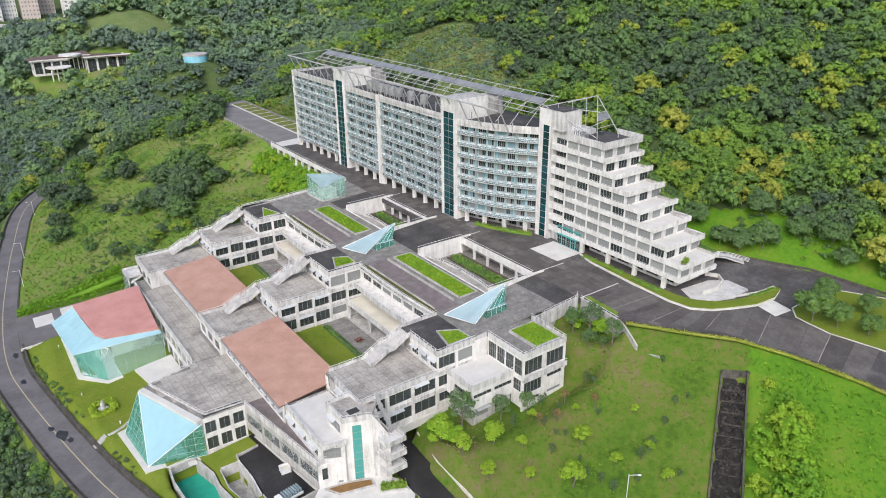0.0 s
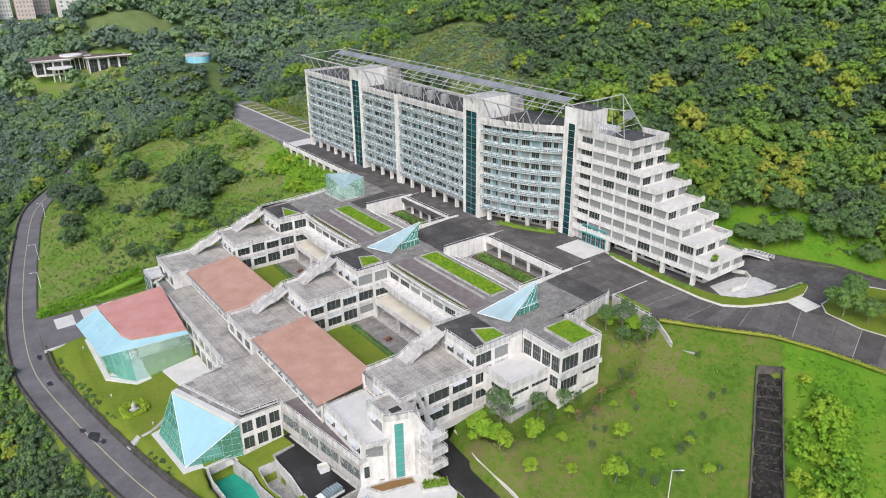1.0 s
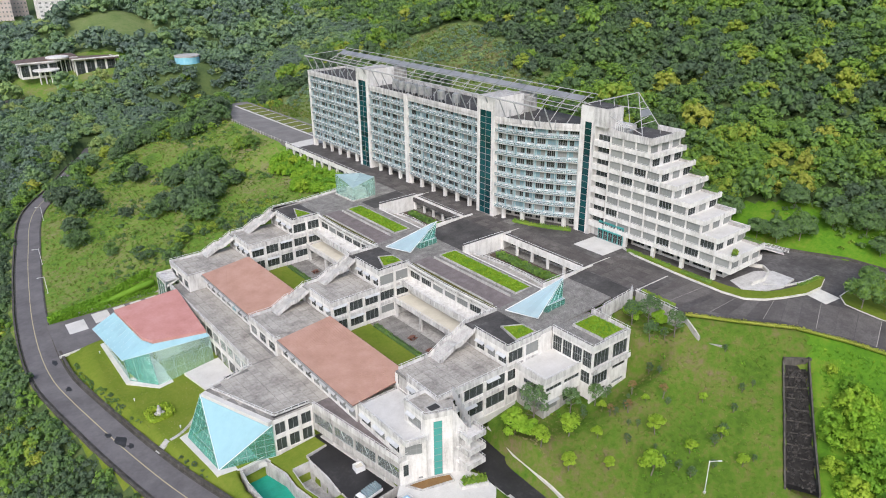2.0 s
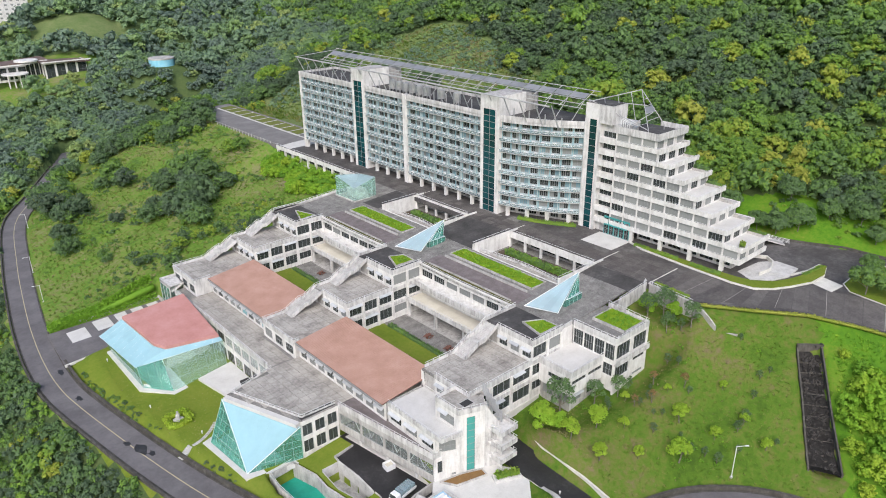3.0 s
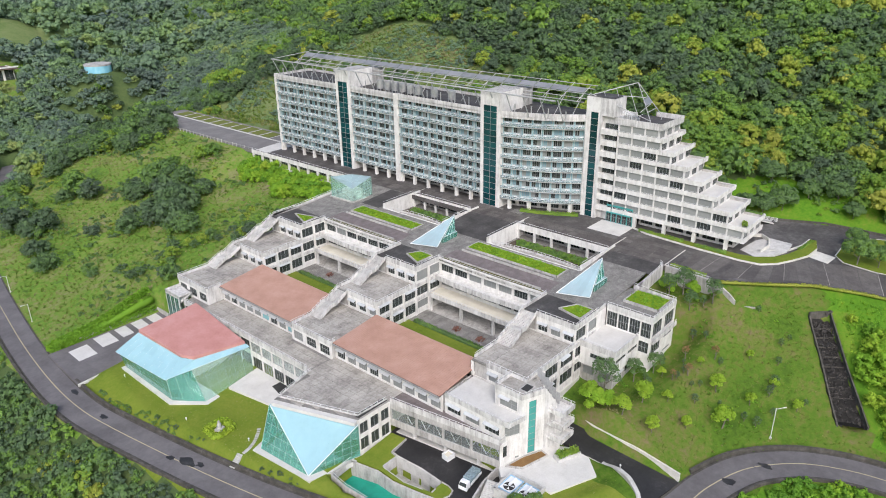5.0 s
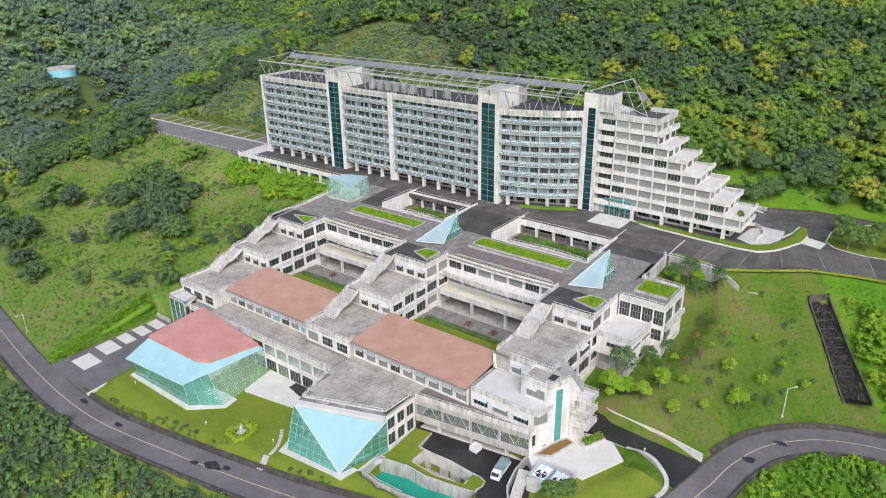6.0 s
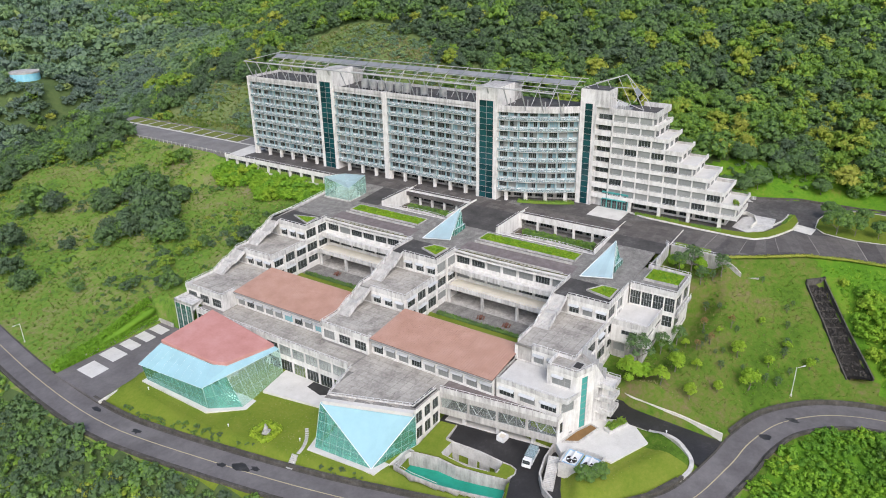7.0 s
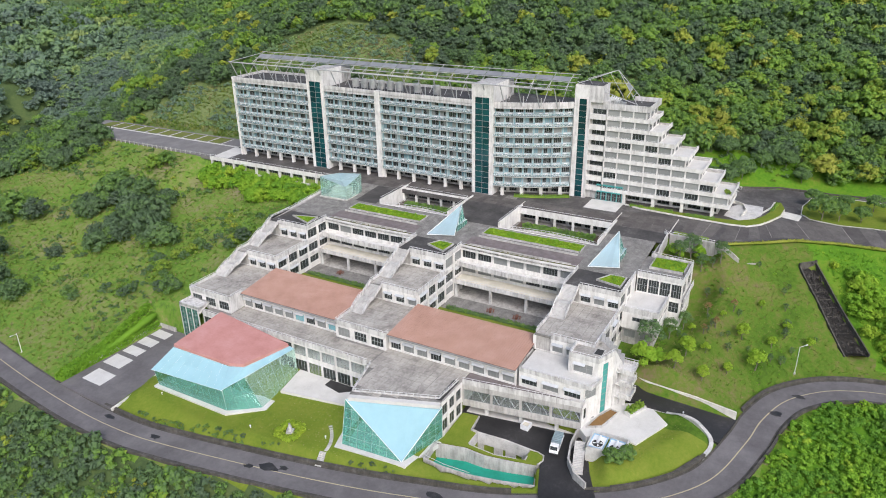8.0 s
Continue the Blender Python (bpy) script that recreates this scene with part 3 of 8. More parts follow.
thinly |= (np.hypot((mx - 168) / 22, (my - 350) / 50) < 1.1) | (within(mx, my, GLADE_PLAN) < 1.5) | (np.hypot((mx - 150) / 42, (my - 668) / 46) < 1.05) | (np.hypot((mx - 96) / 60, (my - 580) / 42) < 1)
below, road_side, _ = near(mx, my, ROAD_LINE)
downhill = (road_side < 0) & (below > WIDE + 1.5) & (below < 90) & (my < 380)
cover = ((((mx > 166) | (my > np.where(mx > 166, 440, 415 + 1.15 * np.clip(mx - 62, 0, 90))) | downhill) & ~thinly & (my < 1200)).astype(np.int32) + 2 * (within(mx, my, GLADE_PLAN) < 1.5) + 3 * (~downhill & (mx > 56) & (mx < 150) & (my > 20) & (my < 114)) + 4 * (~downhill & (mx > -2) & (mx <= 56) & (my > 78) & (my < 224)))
# lush grass beyond the stone channel, pale grass on the clearing above the tower
cover = np.where(downhill & (mx > 28) & (mx < 100) & (my < 82), 2, cover)
cover = np.where((mx > 103) & (mx < 150) & (my > -40) & (my < 52 + 0.695 * (mx - 106)) & ~downhill, 2, cover)
cover = np.where((mx > 126) & (mx < 168) & (my > 440) & (my < 540) & (cover == 0), 1, cover)
cover = np.where((mx > 183) & (mx < 204) & (my > 30) & (my < 76), 2, cover)
cover = np.where((np.hypot((mx - 205) / 26, (my - 285) / 55) < 1.1) | ((np.hypot((mx - 168) / 22, (my - 350) / 50) < 1.1) & (mx > 146)) | (np.hypot((mx - 150) / 42, (my - 668) / 46) < 1.05), 5, cover)
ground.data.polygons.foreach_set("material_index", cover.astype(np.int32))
tagged(ground, "bright green hillside meadow falling to the road", "ground", kind="structure")


def ribbon(path, left, right, lift, thick=0.3):
    """A strip along a path of 3D points, from left to right of it."""
    bm = bmesh.new()
    rows = []
    n = len(path)
    for i, p in enumerate(path):
        d = Vector(path[min(i + 1, n - 1)]) - Vector(path[max(i - 1, 0)])
        s = Vector((-d.y, d.x, 0)).normalized()
        p = Vector(p)
        rows.append([bm.verts.new(q) for q in (p + s * left + Vector((0, 0, lift)), p + s * right + Vector((0, 0, lift)), p + s * right + Vector((0, 0, lift - thick)), p + s * left + Vector((0, 0, lift - thick)))])
    for a, b in zip(rows, rows[1:]):
        for i in range(4):
            bm.faces.new((a[i], a[(i + 1) % 4], b[(i + 1) % 4], b[i]))
    bm.faces.new(rows[0][::-1])
    bm.faces.new(rows[-1])
    bmesh.ops.recalc_face_normals(bm, faces=bm.faces)
    return bm


road = part("road", ribbon(ROAD_LINE, WIDE, -WIDE, 0.0, 0.5), ASPHALT)
tagged(road, "curving grey asphalt road round the campus", "road", kind="structure")
fine_line = smooth_path(ROAD, 1.5)
part("centre_line", ribbon(fine_line[60:330], 0.12, -0.12, 0.012, 0.01), YELLOW, road, "worn yellow line")
for s in (1, -1):
    part("gutter", ribbon(fine_line, s * (WIDE + 0.02), s * (WIDE - 0.45), 0.03, 0.2), DARKWALL, road, "damp concrete gutter")

rnd = random.Random(12)
for x, y, r in ((6.2, 170.2, 1.6), (7.4, 166.6, 0.9), (4.4, 174.6, 0.8), (1.8, 220.0, 1.2), (1.6, 203.0, 0.9), (15.0, 131.5, 1.2), (83.5, 66.5, 0.9), (74.0, 70.5, 1.0)):
    on_road = lambda px, py: float(near(np.array([px]), np.array([py]), ROAD_LINE)[2][0])
    ring = [(x + r * rnd.uniform(0.5, 1.2) * math.cos(k * 0.628), y + 1.7 * r * rnd.uniform(0.5, 1.2) * math.sin(k * 0.628)) for k in range(10)]
    part("patch", plate(ring, lambda px, py: on_road(px, py) - 0.1, lambda px, py: on_road(px, py) + 0.02), WETROAD, road, "dark repaired patch")

# ---- the tall dormitory slab ----
STOREY = 3.5
tower = base("dormitory_tower", (137, 220, 27), "long white dormitory slab with pale green balconies and teal stair glazing", "building")
LEVEL = [30.5 + STOREY * j for j in range(9)]

AC_BODY = mesh_of(boxed((-0.48, 0.48, -0.2, 0.2, 0, 0.72), (-0.5, 0.5, -0.22, 0.22, 0.70, 0.75), (-0.4, -0.3, -0.18, 0.18, -0.08, 0), (0.3, 0.4, -0.18, 0.18, -0.08, 0)), STEEL)
fan = bmesh.new()
rod(fan, (-0.1, -0.215, 0.36), (-0.1, -0.2, 0.36), 0.27, 12)
AC_FAN = mesh_of(fan, FRAME)


def frame_at(p, q, inset=0.0, z=0.0):
    """The local axes of a stretch of wall from p to q, set back by inset."""
    a = math.atan2(q[1] - p[1], q[0] - p[0])
    return Matrix.Translation((p[0], p[1], z)) @ Matrix.Rotation(a, 4, "Z") @ Matrix.Translation((0, inset, 0))


GREYFILM = glass("blue-grey window film", (0.20, 0.33, 0.38), 0.0, rough=0.1)
SHEER = glass("window glass before pale sheer curtains", (0.33, 0.345, 0.335), 0.0, rough=0.12)
GUARD = glass("balcony guard glass", (0.62, 0.74, 0.76), 0.72, rough=0.1)


def rooms(path, fins=2):
    """A stretch of balconied rooms, one between each two points of the path, over eight storeys."""
    n = len(path) - 1
    inner, outer, deep = [], [], []
    for i, p in enumerate(path):
        d = (Vector(path[min(i + 1, n)]) - Vector(path[max(i - 1, 0)])).normalized()
        s = Vector((-d.y, d.x))
        outer.append(p)
        inner.append(tuple(Vector(p) + s * 1.25))
        deep.append(tuple(Vector(p) + s * 7.0))
    for j, z in enumerate(LEVEL):
        part("floor_slab", plate(outer + deep[::-1], z - 0.16, z), PALECON, tower)
        if j == 8:
            continue
        for r in range(2):
            part("balcony_rail", tube(bmesh.new(), [(*p, z + 0.55 + 0.45 * r) for p in outer], 0.035, 4), STEEL, tower)
        for i in range(n):
            a, b = inner[i], inner[i + 1]
            w = (Vector(b) - Vector(a)).length
            m = frame_at(a, b, 0, z)
            key = ("room", round(w, 1))
            if key not in SILL:
                wm = pierced([0, 0.6, w - 0.08, w], [0, 1.25, 3.0, STOREY - 0.165], lambda i, j: j == 1 and i == 1, 0.2)
                SILL[key] = mesh_of(wm, SPANDREL)
                SILL[key + ("guard",)] = mesh_of(boxed((0.04, w - 0.04, 0, 0.03, 0.12, 0.95)), GUARD)
                SILL[key + ("panel",)] = mesh_of(boxed((0.05, 0.5, -0.06, -0.002, 0.1, STOREY - 0.4)), AQUAPANEL)
            place("room_wall", SILL[key], tower, m)
            place("panel", SILL[key + ("panel",)], tower, m)
            half = (w - 0.68) / 2
            for s in (0.6, 0.6 + half):
                g = chance.choice((PANE, PANE, PANE, PANE, PANE, CURTAIN, CURTAIN, GREYFILM))
                window(tower, m @ Matrix.Translation((s, 0.1, 1.25)), half, 1.75, 2, 1, g)
            place("balustrade", SILL[key + ("guard",)], tower, frame_at(outer[i], outer[i + 1], 0.06, z))
            u = w * chance.uniform(0.25, 0.75)
            ac = place("air_conditioner", AC_BODY, tower, m @ Matrix.Translation((u, -0.75, 0.34 + 0.12 * chance.random())))
            place("fan", AC_FAN, ac, ac.matrix_basis)
    for i in range(0, n + 1, fins):
        d = (Vector(inner[i]) - Vector(outer[i]))
        a, b = Vector(outer[i]) + d * 0.35, Vector(inner[i]) + d * 0.1
        s = Vector((-d.y, d.x)).normalized() * 0.09
        part("fin", plate([tuple(b - s), tuple(b + s), tuple(a + s), tuple(a - s)], LEVEL[0], LEVEL[8] - 0.3), SPANDREL, tower)
    cap = [(*p, LEVEL[8]) for p in outer]
    part("parapet", band(bmesh.new(), cap, 1.25, 0.35, 0.9), WHITE, tower)
    return inner, deep


def straight(y0, y1, n, x=128.0):
    return [(x, y0 + (y1 - y0) * i / n) for i in range(n + 1)]


rooms(straight(290.0, 251.4, 12))
rooms(straight(243.6, 220.2, 7))
rooms(straight(218.2, 180.0, 11))
arc = []
for i in range(9):
    t = i / 8
    bow = 1.7 * 4 * t * (1 - t)
    arc.append((128.0 + 11.3 * t - bow * 0.9, 172.0 - 24.2 * t - bow * 0.42))
rooms(arc)
part("pilaster", boxed((127.7, 129.6, 218.2, 220.2, 27, 59.6)), CLEAN, tower)
part("pilaster", boxed((127.75, 129.7, 290.0, 290.7, 27, 59.75)), CLEAN, tower)

# body behind the rooms
part("back_wall", boxed((136.0, 146, 180, 290.6, 27, 58.3)), STAINED, tower)
part("back_wall", plate([(136, 180), (136, 173), (147, 151), (147, 147.5), (150, 147.5), (150, 180)], 27, 58.3), STAINED, tower)
part("roof", boxed((129.3, 146.2, 180, 290.6, 58.5, 58.75)), DARKDECK, tower)
part("roof", plate([(129.0, 180), (129.0, 171.8), (132.5, 162.6), (140.0, 147.8), (150.2, 147.8), (150.2, 180)], 58.5, 58.74), DARKDECK, tower)
part("parapet", band(bmesh.new(), [(146.2, 180.3, 58.7), (146.2, 290.4, 58.7), (128.4, 290.4, 58.7)], 1.0, 0.3), WHITE, tower)

# open ground storey
COLUMN = mesh_of(boxed((-0.55, 0.55, -0.45, 0.45, 0, 3.6), (-0.62, 0.62, -0.52, 0.52, 0, 0.25)), CLEAN)
for y in [289.5, 282.8, 276.1, 269.4, 262.7, 256.0, 238.7, 231.9, 225.3, 217.8, 211.5, 204.8, 198.1, 191.4, 184.9]:
    place("column", COLUMN, tower, Matrix.Translation((128.8, y, 26.9)))
for i in range(1, 8, 2):
    place("column", COLUMN, tower, Matrix.Translation((arc[i][0] + 0.9, arc[i][1] + 0.3, 26.9)))
for a, b, n in (((132.6, 290), (132.6, 251.4), 10), ((132.6, 243.6), (132.6, 180), 16)):
    facade(tower, a, b, 26.9, 30.3, n, 3.0, 27.6, 29.8, mat=STAINED, nx=3, ny=2, pane=PANE)
facade(tower, (132, 172), (141.5, 148), 26.9, 30.3, 7, 2.6, 27.5, 29.8, mat=STAINED, nx=3, ny=2, pane=PANE)

TEAL_PANEL = mesh_of(boxed((0, 0.06, 0.04, 2.62, 0.05, 1.92)), TEAL)


def stair_shell(x, back, y0, y1, g0, g1, top):
    """A tower block with a tall recess for glazing in its front, in one piece."""
    lower = plate([(x, y1), (x, g1), (x + 0.9, g1), (x + 0.9, g0), (x, g0), (x, y0), (back, y0), (back, y1)], 27, 61.0)
    box(lower, x, back, y0, y1, 61.0, top)
    bmesh.ops.remove_doubles(lower, verts=lower.verts, dist=0.001)
    return lower


def stair_block(x, y0, y1, top, g0, g1, cols=2, back=140.0):
    part("stair_block", stair_shell(x, back, y0, y1, g0, g1, top), CLEAN, tower)
    part("block_roof", boxed((x + 0.3, back - 0.3, y0 + 0.3, y1 - 0.3, top + 0.004, top + 0.12)), STAINED, tower)
    w = (g1 - g0) / cols
    for r in range(17):
        for c in range(cols):
            place("glass_panel", TEAL_PANEL, tower, Matrix.Translation((x + 0.25, g0 + c * w, 27.1 + r * 1.99)) @ Matrix.Diagonal((1, w / 2.66, 1, 1)))
    for r in range(18):
        part("glazing_bar", boxed((x + 0.2, x + 0.34, g0, g1, 27.03 + r * 1.99, 27.13 + r * 1.99)), FRAME, tower)
    for c in range(cols + 1):
        part("glazing_bar", boxed((x + 0.19, x + 0.35, g0 + c * w - 0.05, g0 + c * w + 0.05, 27.0, 61.0)), FRAME, tower)


stair_block(127.6, 243.6, 251.4, 65.2, 244.8, 250.2)
stair_block(127.6, 172.0, 180.0, 65.2, 173.4, 178.8)
for y in (173, 244.5):
    part("stair_head", boxed((140.0, 147.0, y, y + 6, 58.5, 64.4)), STAINED, tower)
stair_block(139.3, 142.9, 147.7, 65.5, 143.5, 146.1, 1, 146.5)

# ---- the stepped wing at the tower's end ----
STEP_END = {9: 122.8, 8: 121.8, 7: 118.4, 6: 113.9, 5: 109.2, 4: 104.5, 3: 99.8, 2: 95.0, 1: 95.3}
STEP_Z = {k: 30.7 + 3.5 * (k - 1) for k in range(0, 10)}
stepped = base("stepped_block", (147, 118, 27), "white terraced block stepping down storey by storey beside the tower", "building")
BACK = 154.5
part("wall", boxed((139.3, 146.5, 138.2, 142.9, 60.2, 65.5)), WHITE, stepped)
part("wall", boxed((140.9, 150.0, 135.8, 142.9, 27, 60.2)), WHITE, stepped)
part("wall", boxed((139.3, 140.9, 142.2, 142.9, 27, 60.2)), WHITE, stepped)
part("roof", boxed((139.6, 146.2, 138.5, 147.3, 65.63, 65.7)), DARKDECK, stepped)
for k in range(1, 9):
    z = STEP_Z[k]
    part("landing_wall", boxed((139.35, 140.9, 136.9, 142.2, z - 0.6, z + 1.0)), CLEAN, stepped)
    window(stepped, frame_at((140.7, 141.6), (140.7, 137.2), 0, z + 1.0), 4.4, 1.7, 3, 1, PANE)
for k in range(1, 10):
    z, e = STEP_Z[k], STEP_END[k]
    ring = [(139.5, 136.5), (139.5, e), (BACK, e), (BACK, 136.5)]
    part("floor_slab", plate(ring, z - 0.35, z), CLEAN, stepped)
    fascia = 1.55 if k == 9 else 0.85
    path = [(139.5, 136.5, z), (139.5, e, z), (BACK, e, z), (BACK, e + 9, z)]
    part("fascia", band(bmesh.new(), path, fascia, 0.22, 0.45, 0.03), CLEAN if k < 9 else WHITE, stepped)
    if k < 9:
        up = STEP_END[k + 1]
        # floor finish of the open terrace
        if up - e > 2:
            part("terrace_floor", boxed((139.8, BACK - 0.3, e + 0.3, up + 1.3, z + 0.004, z + 0.05)), PALE, stepped)
        bm = bmesh.new()
        n = max(3, round((136.5 - e) / 1.6))
        for i in range(n):
            y = 136.3 - (136.3 - e - 0.3) * i / (n - 1)
            box(bm, 139.42, 139.5, y - 0.06, y + 0.06, z + 0.3, z + 1.15)
        rod(bm, (139.55, 136.4, z + 1.12), (139.55, e + 0.1, z + 1.12), 0.04, 4)
        rod(bm, (139.55, e + 0.1, z + 1.12), (BACK - 0.1, e + 0.1, z + 1.12), 0.04, 4)
        part("terrace_rail", bm, STEEL, stepped)
        if up - e > 2 or k == 8:
            bm = bmesh.new()
            box(bm, BACK - 1.5, BACK - 0.25, e + 0.25, up + 1.0, z, z + 0.75)
            part("planter_box", bm, STAINED, stepped)
    top = STEP_Z.get(k + 1)
    if k < 9:
        s = STEP_END[k + 1] + 0.9
        bays = round((136.5 - s) / 4.75)
        facade(stepped, (139.78, 136.5), (139.78, s), z, top - 0.35, bays, 4.3, z + 0.6, z + 2.95, mat=CLEAN, nx=4, ny=1, deep=0.12, pane=(CURTAIN, CURTAIN, PANE, SHEER))
        facade(stepped, (139.78, s), (BACK, s), z, top - 0.35, 3, 3.2, z + 0.5, z + 2.7, mat=CLEAN, nx=3, ny=1, deep=0.12, pane=(PANE, CURTAIN, SHEER))
        for i in range(bays + 1):
            y = 136.5 - (136.5 - s) * i / bays
            part("pier", boxed((139.6, 139.776, max(y - 0.22, s), y + 0.22, z, top - 0.36)), CLEAN, stepped)
        part("back_wall", boxed((BACK - 0.4, BACK, s, 136.5, z, top - 0.35)), STAINED, stepped)
part("roof", boxed((139.8, BACK - 0.3, 123.2, 136.0, 58.704, 58.8)), DARKDECK, stepped)
for y in (128.8, 119.1, 109.8, 100.3):
    part("column", boxed((139.7, 140.7, y - 0.5, y + 0.5, 26.9, 30.4)), CLEAN, stepped)
facade(stepped, (143.2, 128.8), (143.2, 99), 26.9, 30.35, 6, 4.0, 27.6, 29.8, mat=CLEAN, nx=3, ny=2, pane=PANE)
facade(stepped, (143.2, 99), (153, 99), 26.9, 30.35, 2, 3.0, 27.6, 29.8, mat=CLEAN, nx=3, ny=2, pane=PANE)
# Black block behind the glazing, added so the ground storey looks unlit.
part("dark_backing", boxed((143.7, BACK - 1, 99.5, 136, 26.9, 30.3)), DARK, stepped)
# glazed entrance
facade(stepped, (139.6, 138.4), (139.6, 129.4), 26.9, 32.6, 5, 1.66, 27.1, 32.1, mat=AQUACLAD, nx=2, ny=3, pane=PANE, deep=0.12)
part("entrance_canopy", boxed((139.0, 139.6, 130.0, 138.0, 30.1, 30.4)), AQUACLAD, stepped, "slim aqua canopy")
part("doorstep", boxed((130.2, 139.4, 128.5, 139.5, 26.95, 27.12)), PALE, stepped, "pale entrance apron")
chiller = base("roof_chillers", (141.5, 134, 58.8), "grey roof chillers beside the stair head", "chiller")
for i in range(4):
    part("chiller_unit", boxed((140.8, 142.3, 131.2 + i * 1.2, 132.2 + i * 1.2, 58.8, 60.6 + 0.3 * (i % 2))), GREYSTEEL, chiller)

# ---- roof gear ----
tank_bm = bmesh.new()
rod(tank_bm, (0, 0, 0.8), (0, 0, 3.6), 1.35, 18)
rod(tank_bm, (0, 0, 3.6), (0, 0, 3.85), 1.1, 18)
TANK = mesh_of(tank_bm, GREYSTEEL, False)
LEGS = mesh_of(boxed(*[(sx - 0.1, sx + 0.1, sy - 0.1, sy + 0.1, 0, 0.82) for sx in (-0.8, 0.8) for sy in (-0.8, 0.8)]), STAINED)
for i, y in enumerate((231.5, 227.6, 223.8, 220, 216, 212, 204.5, 196.5)):
    tk = base("water_tank", (132.6, y, 58.75), "cylindrical steel water tank on the flat roof", "water tank", "roof tanks")
    place("tank", TANK, tk, Matrix.Translation((132.6, y, 58.75)))
    place("stand", LEGS, tk, Matrix.Translation((132.6, y, 58.75)))

PERGOLA = material("weathered grey-white steel", [(0.3, (0.30, 0.305, 0.30)), (0.6, (0.48, 0.485, 0.48))], scale=0.6, rough=0.5)
pergola = base("solar_pergola", (137, 220, 58.7), "long white steel roof frame carrying grey solar panels", "solar frame")
part("front_beam", rod(rod(bmesh.new(), (126.4, 289.5, 66.0), (126.4, 151, 65.6), 0.24, 6), (126.4, 289.5, 66.0), (147.7, 291.5, 66.6), 0.12, 5), PERGOLA, pergola)
for x, z in ((147.8, 67.2), (145.9, 66.4), (143.2, 65.2), (141.2, 64.2), (139.4, 63.4)):
    part("rail", rod(bmesh.new(), (x, 291, z), (x, 149, z), 0.12, 6), PERGOLA, pergola)
y = 290.0
PV = mesh_of(boxed((-1.35, 1.35, -3.02, 3.02, -0.05, 0.05)), PANEL)
while y > 150:
    part("rafter", rod(rod(bmesh.new(), (139.2, y, 63.3), (148, y, 67.3), 0.10, 5), (136.5, y, 58.7), (143.2, y, 65.1), 0.10, 5), PERGOLA, pergola)
    part("post", rod(rod(bmesh.new(), (130.0, y - 1.4, 58.7), (126.5, y - 1.2, 65.9), 0.2, 5), (131.2, y - 1.4, 58.7), (131.2, y - 1.4, 61.8), 0.2, 6), GREYSTEEL, pergola)
    if y > 156:
        place("solar_panel", PV, pergola, Matrix.Translation((144.5, y - 3.15, 66.0)) @ Matrix.Rotation(radians(-24), 4, "Y"))
    y -= 6.3
mast = base("end_frame", (150, 137, 65.6), "white steel frame sloping over the stepped roof", "roof frame")
ends = [((139.6, 147.2, 65.7), (151.2, 137.2, 69.0)), ((151.2, 137.2, 69.0), (141.6, 127.6, 60.2)), ((151.2, 137.2, 69.0), (151.0, 128.5, 60.2)), ((149.8, 147, 65.7), (151.2, 137.2, 69.0)),
        ((141.6, 127.6, 60.2), (139.8, 147.2, 66.4)), ((145, 139, 65.7), (147.5, 132.5, 65.6)), ((149, 131.5, 63.5), (141.4, 131, 62.3)), ((141.6, 127.6, 58.8), (141.6, 127.6, 60.2)), ((151.0, 128.5, 58.8), (151.0, 128.5, 60.2))]
for a, b in ends:
    part("strut", rod(bmesh.new(), a, b, 0.12, 5), PERGOLA, mast)
apex, low_a, low_b = Vector((151.2, 137.2, 69.0)), Vector((141.6, 127.6, 60.2)), Vector((151.0, 128.5, 60.2))
for t in (0.25, 0.42, 0.6, 0.78):
    part("rail", rod(bmesh.new(), apex.lerp(low_a, t), apex.lerp(low_b, t), 0.09, 5), PERGOLA, mast)
for t in (0.3, 0.55, 0.8):
    part("rail", rod(bmesh.new(), Vector((139.6, 147.2, 65.9)).lerp(apex, t), Vector((139.6, 147.2, 65.9)).lerp(low_a, t), 0.09, 5), PERGOLA, mast)
panel = bmesh.new()
q = [apex.lerp(low_a, 0.45), apex.lerp(low_a, 0.62), apex.lerp(low_b, 0.62), apex.lerp(low_b, 0.45)]
solid(panel, q, [v + Vector((0, 0, 0.1)) for v in q])
part("solar_panel", panel, PANEL, mast)
pipes = base("roof_pipes", (142, 136, 58.8), "bundle of white pipes bent over the stepped roof", "pipework")
for i in range(5):
    y = 133.2 + i * 0.7
    part("pipe", tube(bmesh.new(), [(140.6, y, 58.8), (140.6, y, 61.2 + 0.2 * i), (142.4, y, 61.6 + 0.2 * i), (142.4, y + 0.2, 58.8)], 0.13, 6), STEEL, pipes)

# ---- the stepped teaching podium ----
D2, D3, D4, YARD = 20.0, 15.5, 11.0, 10.9


def top_deck(x, y=0):
    return 24.9 + 2.1 * min(max((x - 88) / 31, 0), 1)


podium = base("podium_block", (104, 170, 11), "white podium block with a planted roof deck before the tower", "building")


def deck(parent, ring, z, mat=DECK, thick=0.5, name="deck"):
    part(name, plate(ring, (lambda x, y: height(z, x, y) - thick), z), mat, parent)


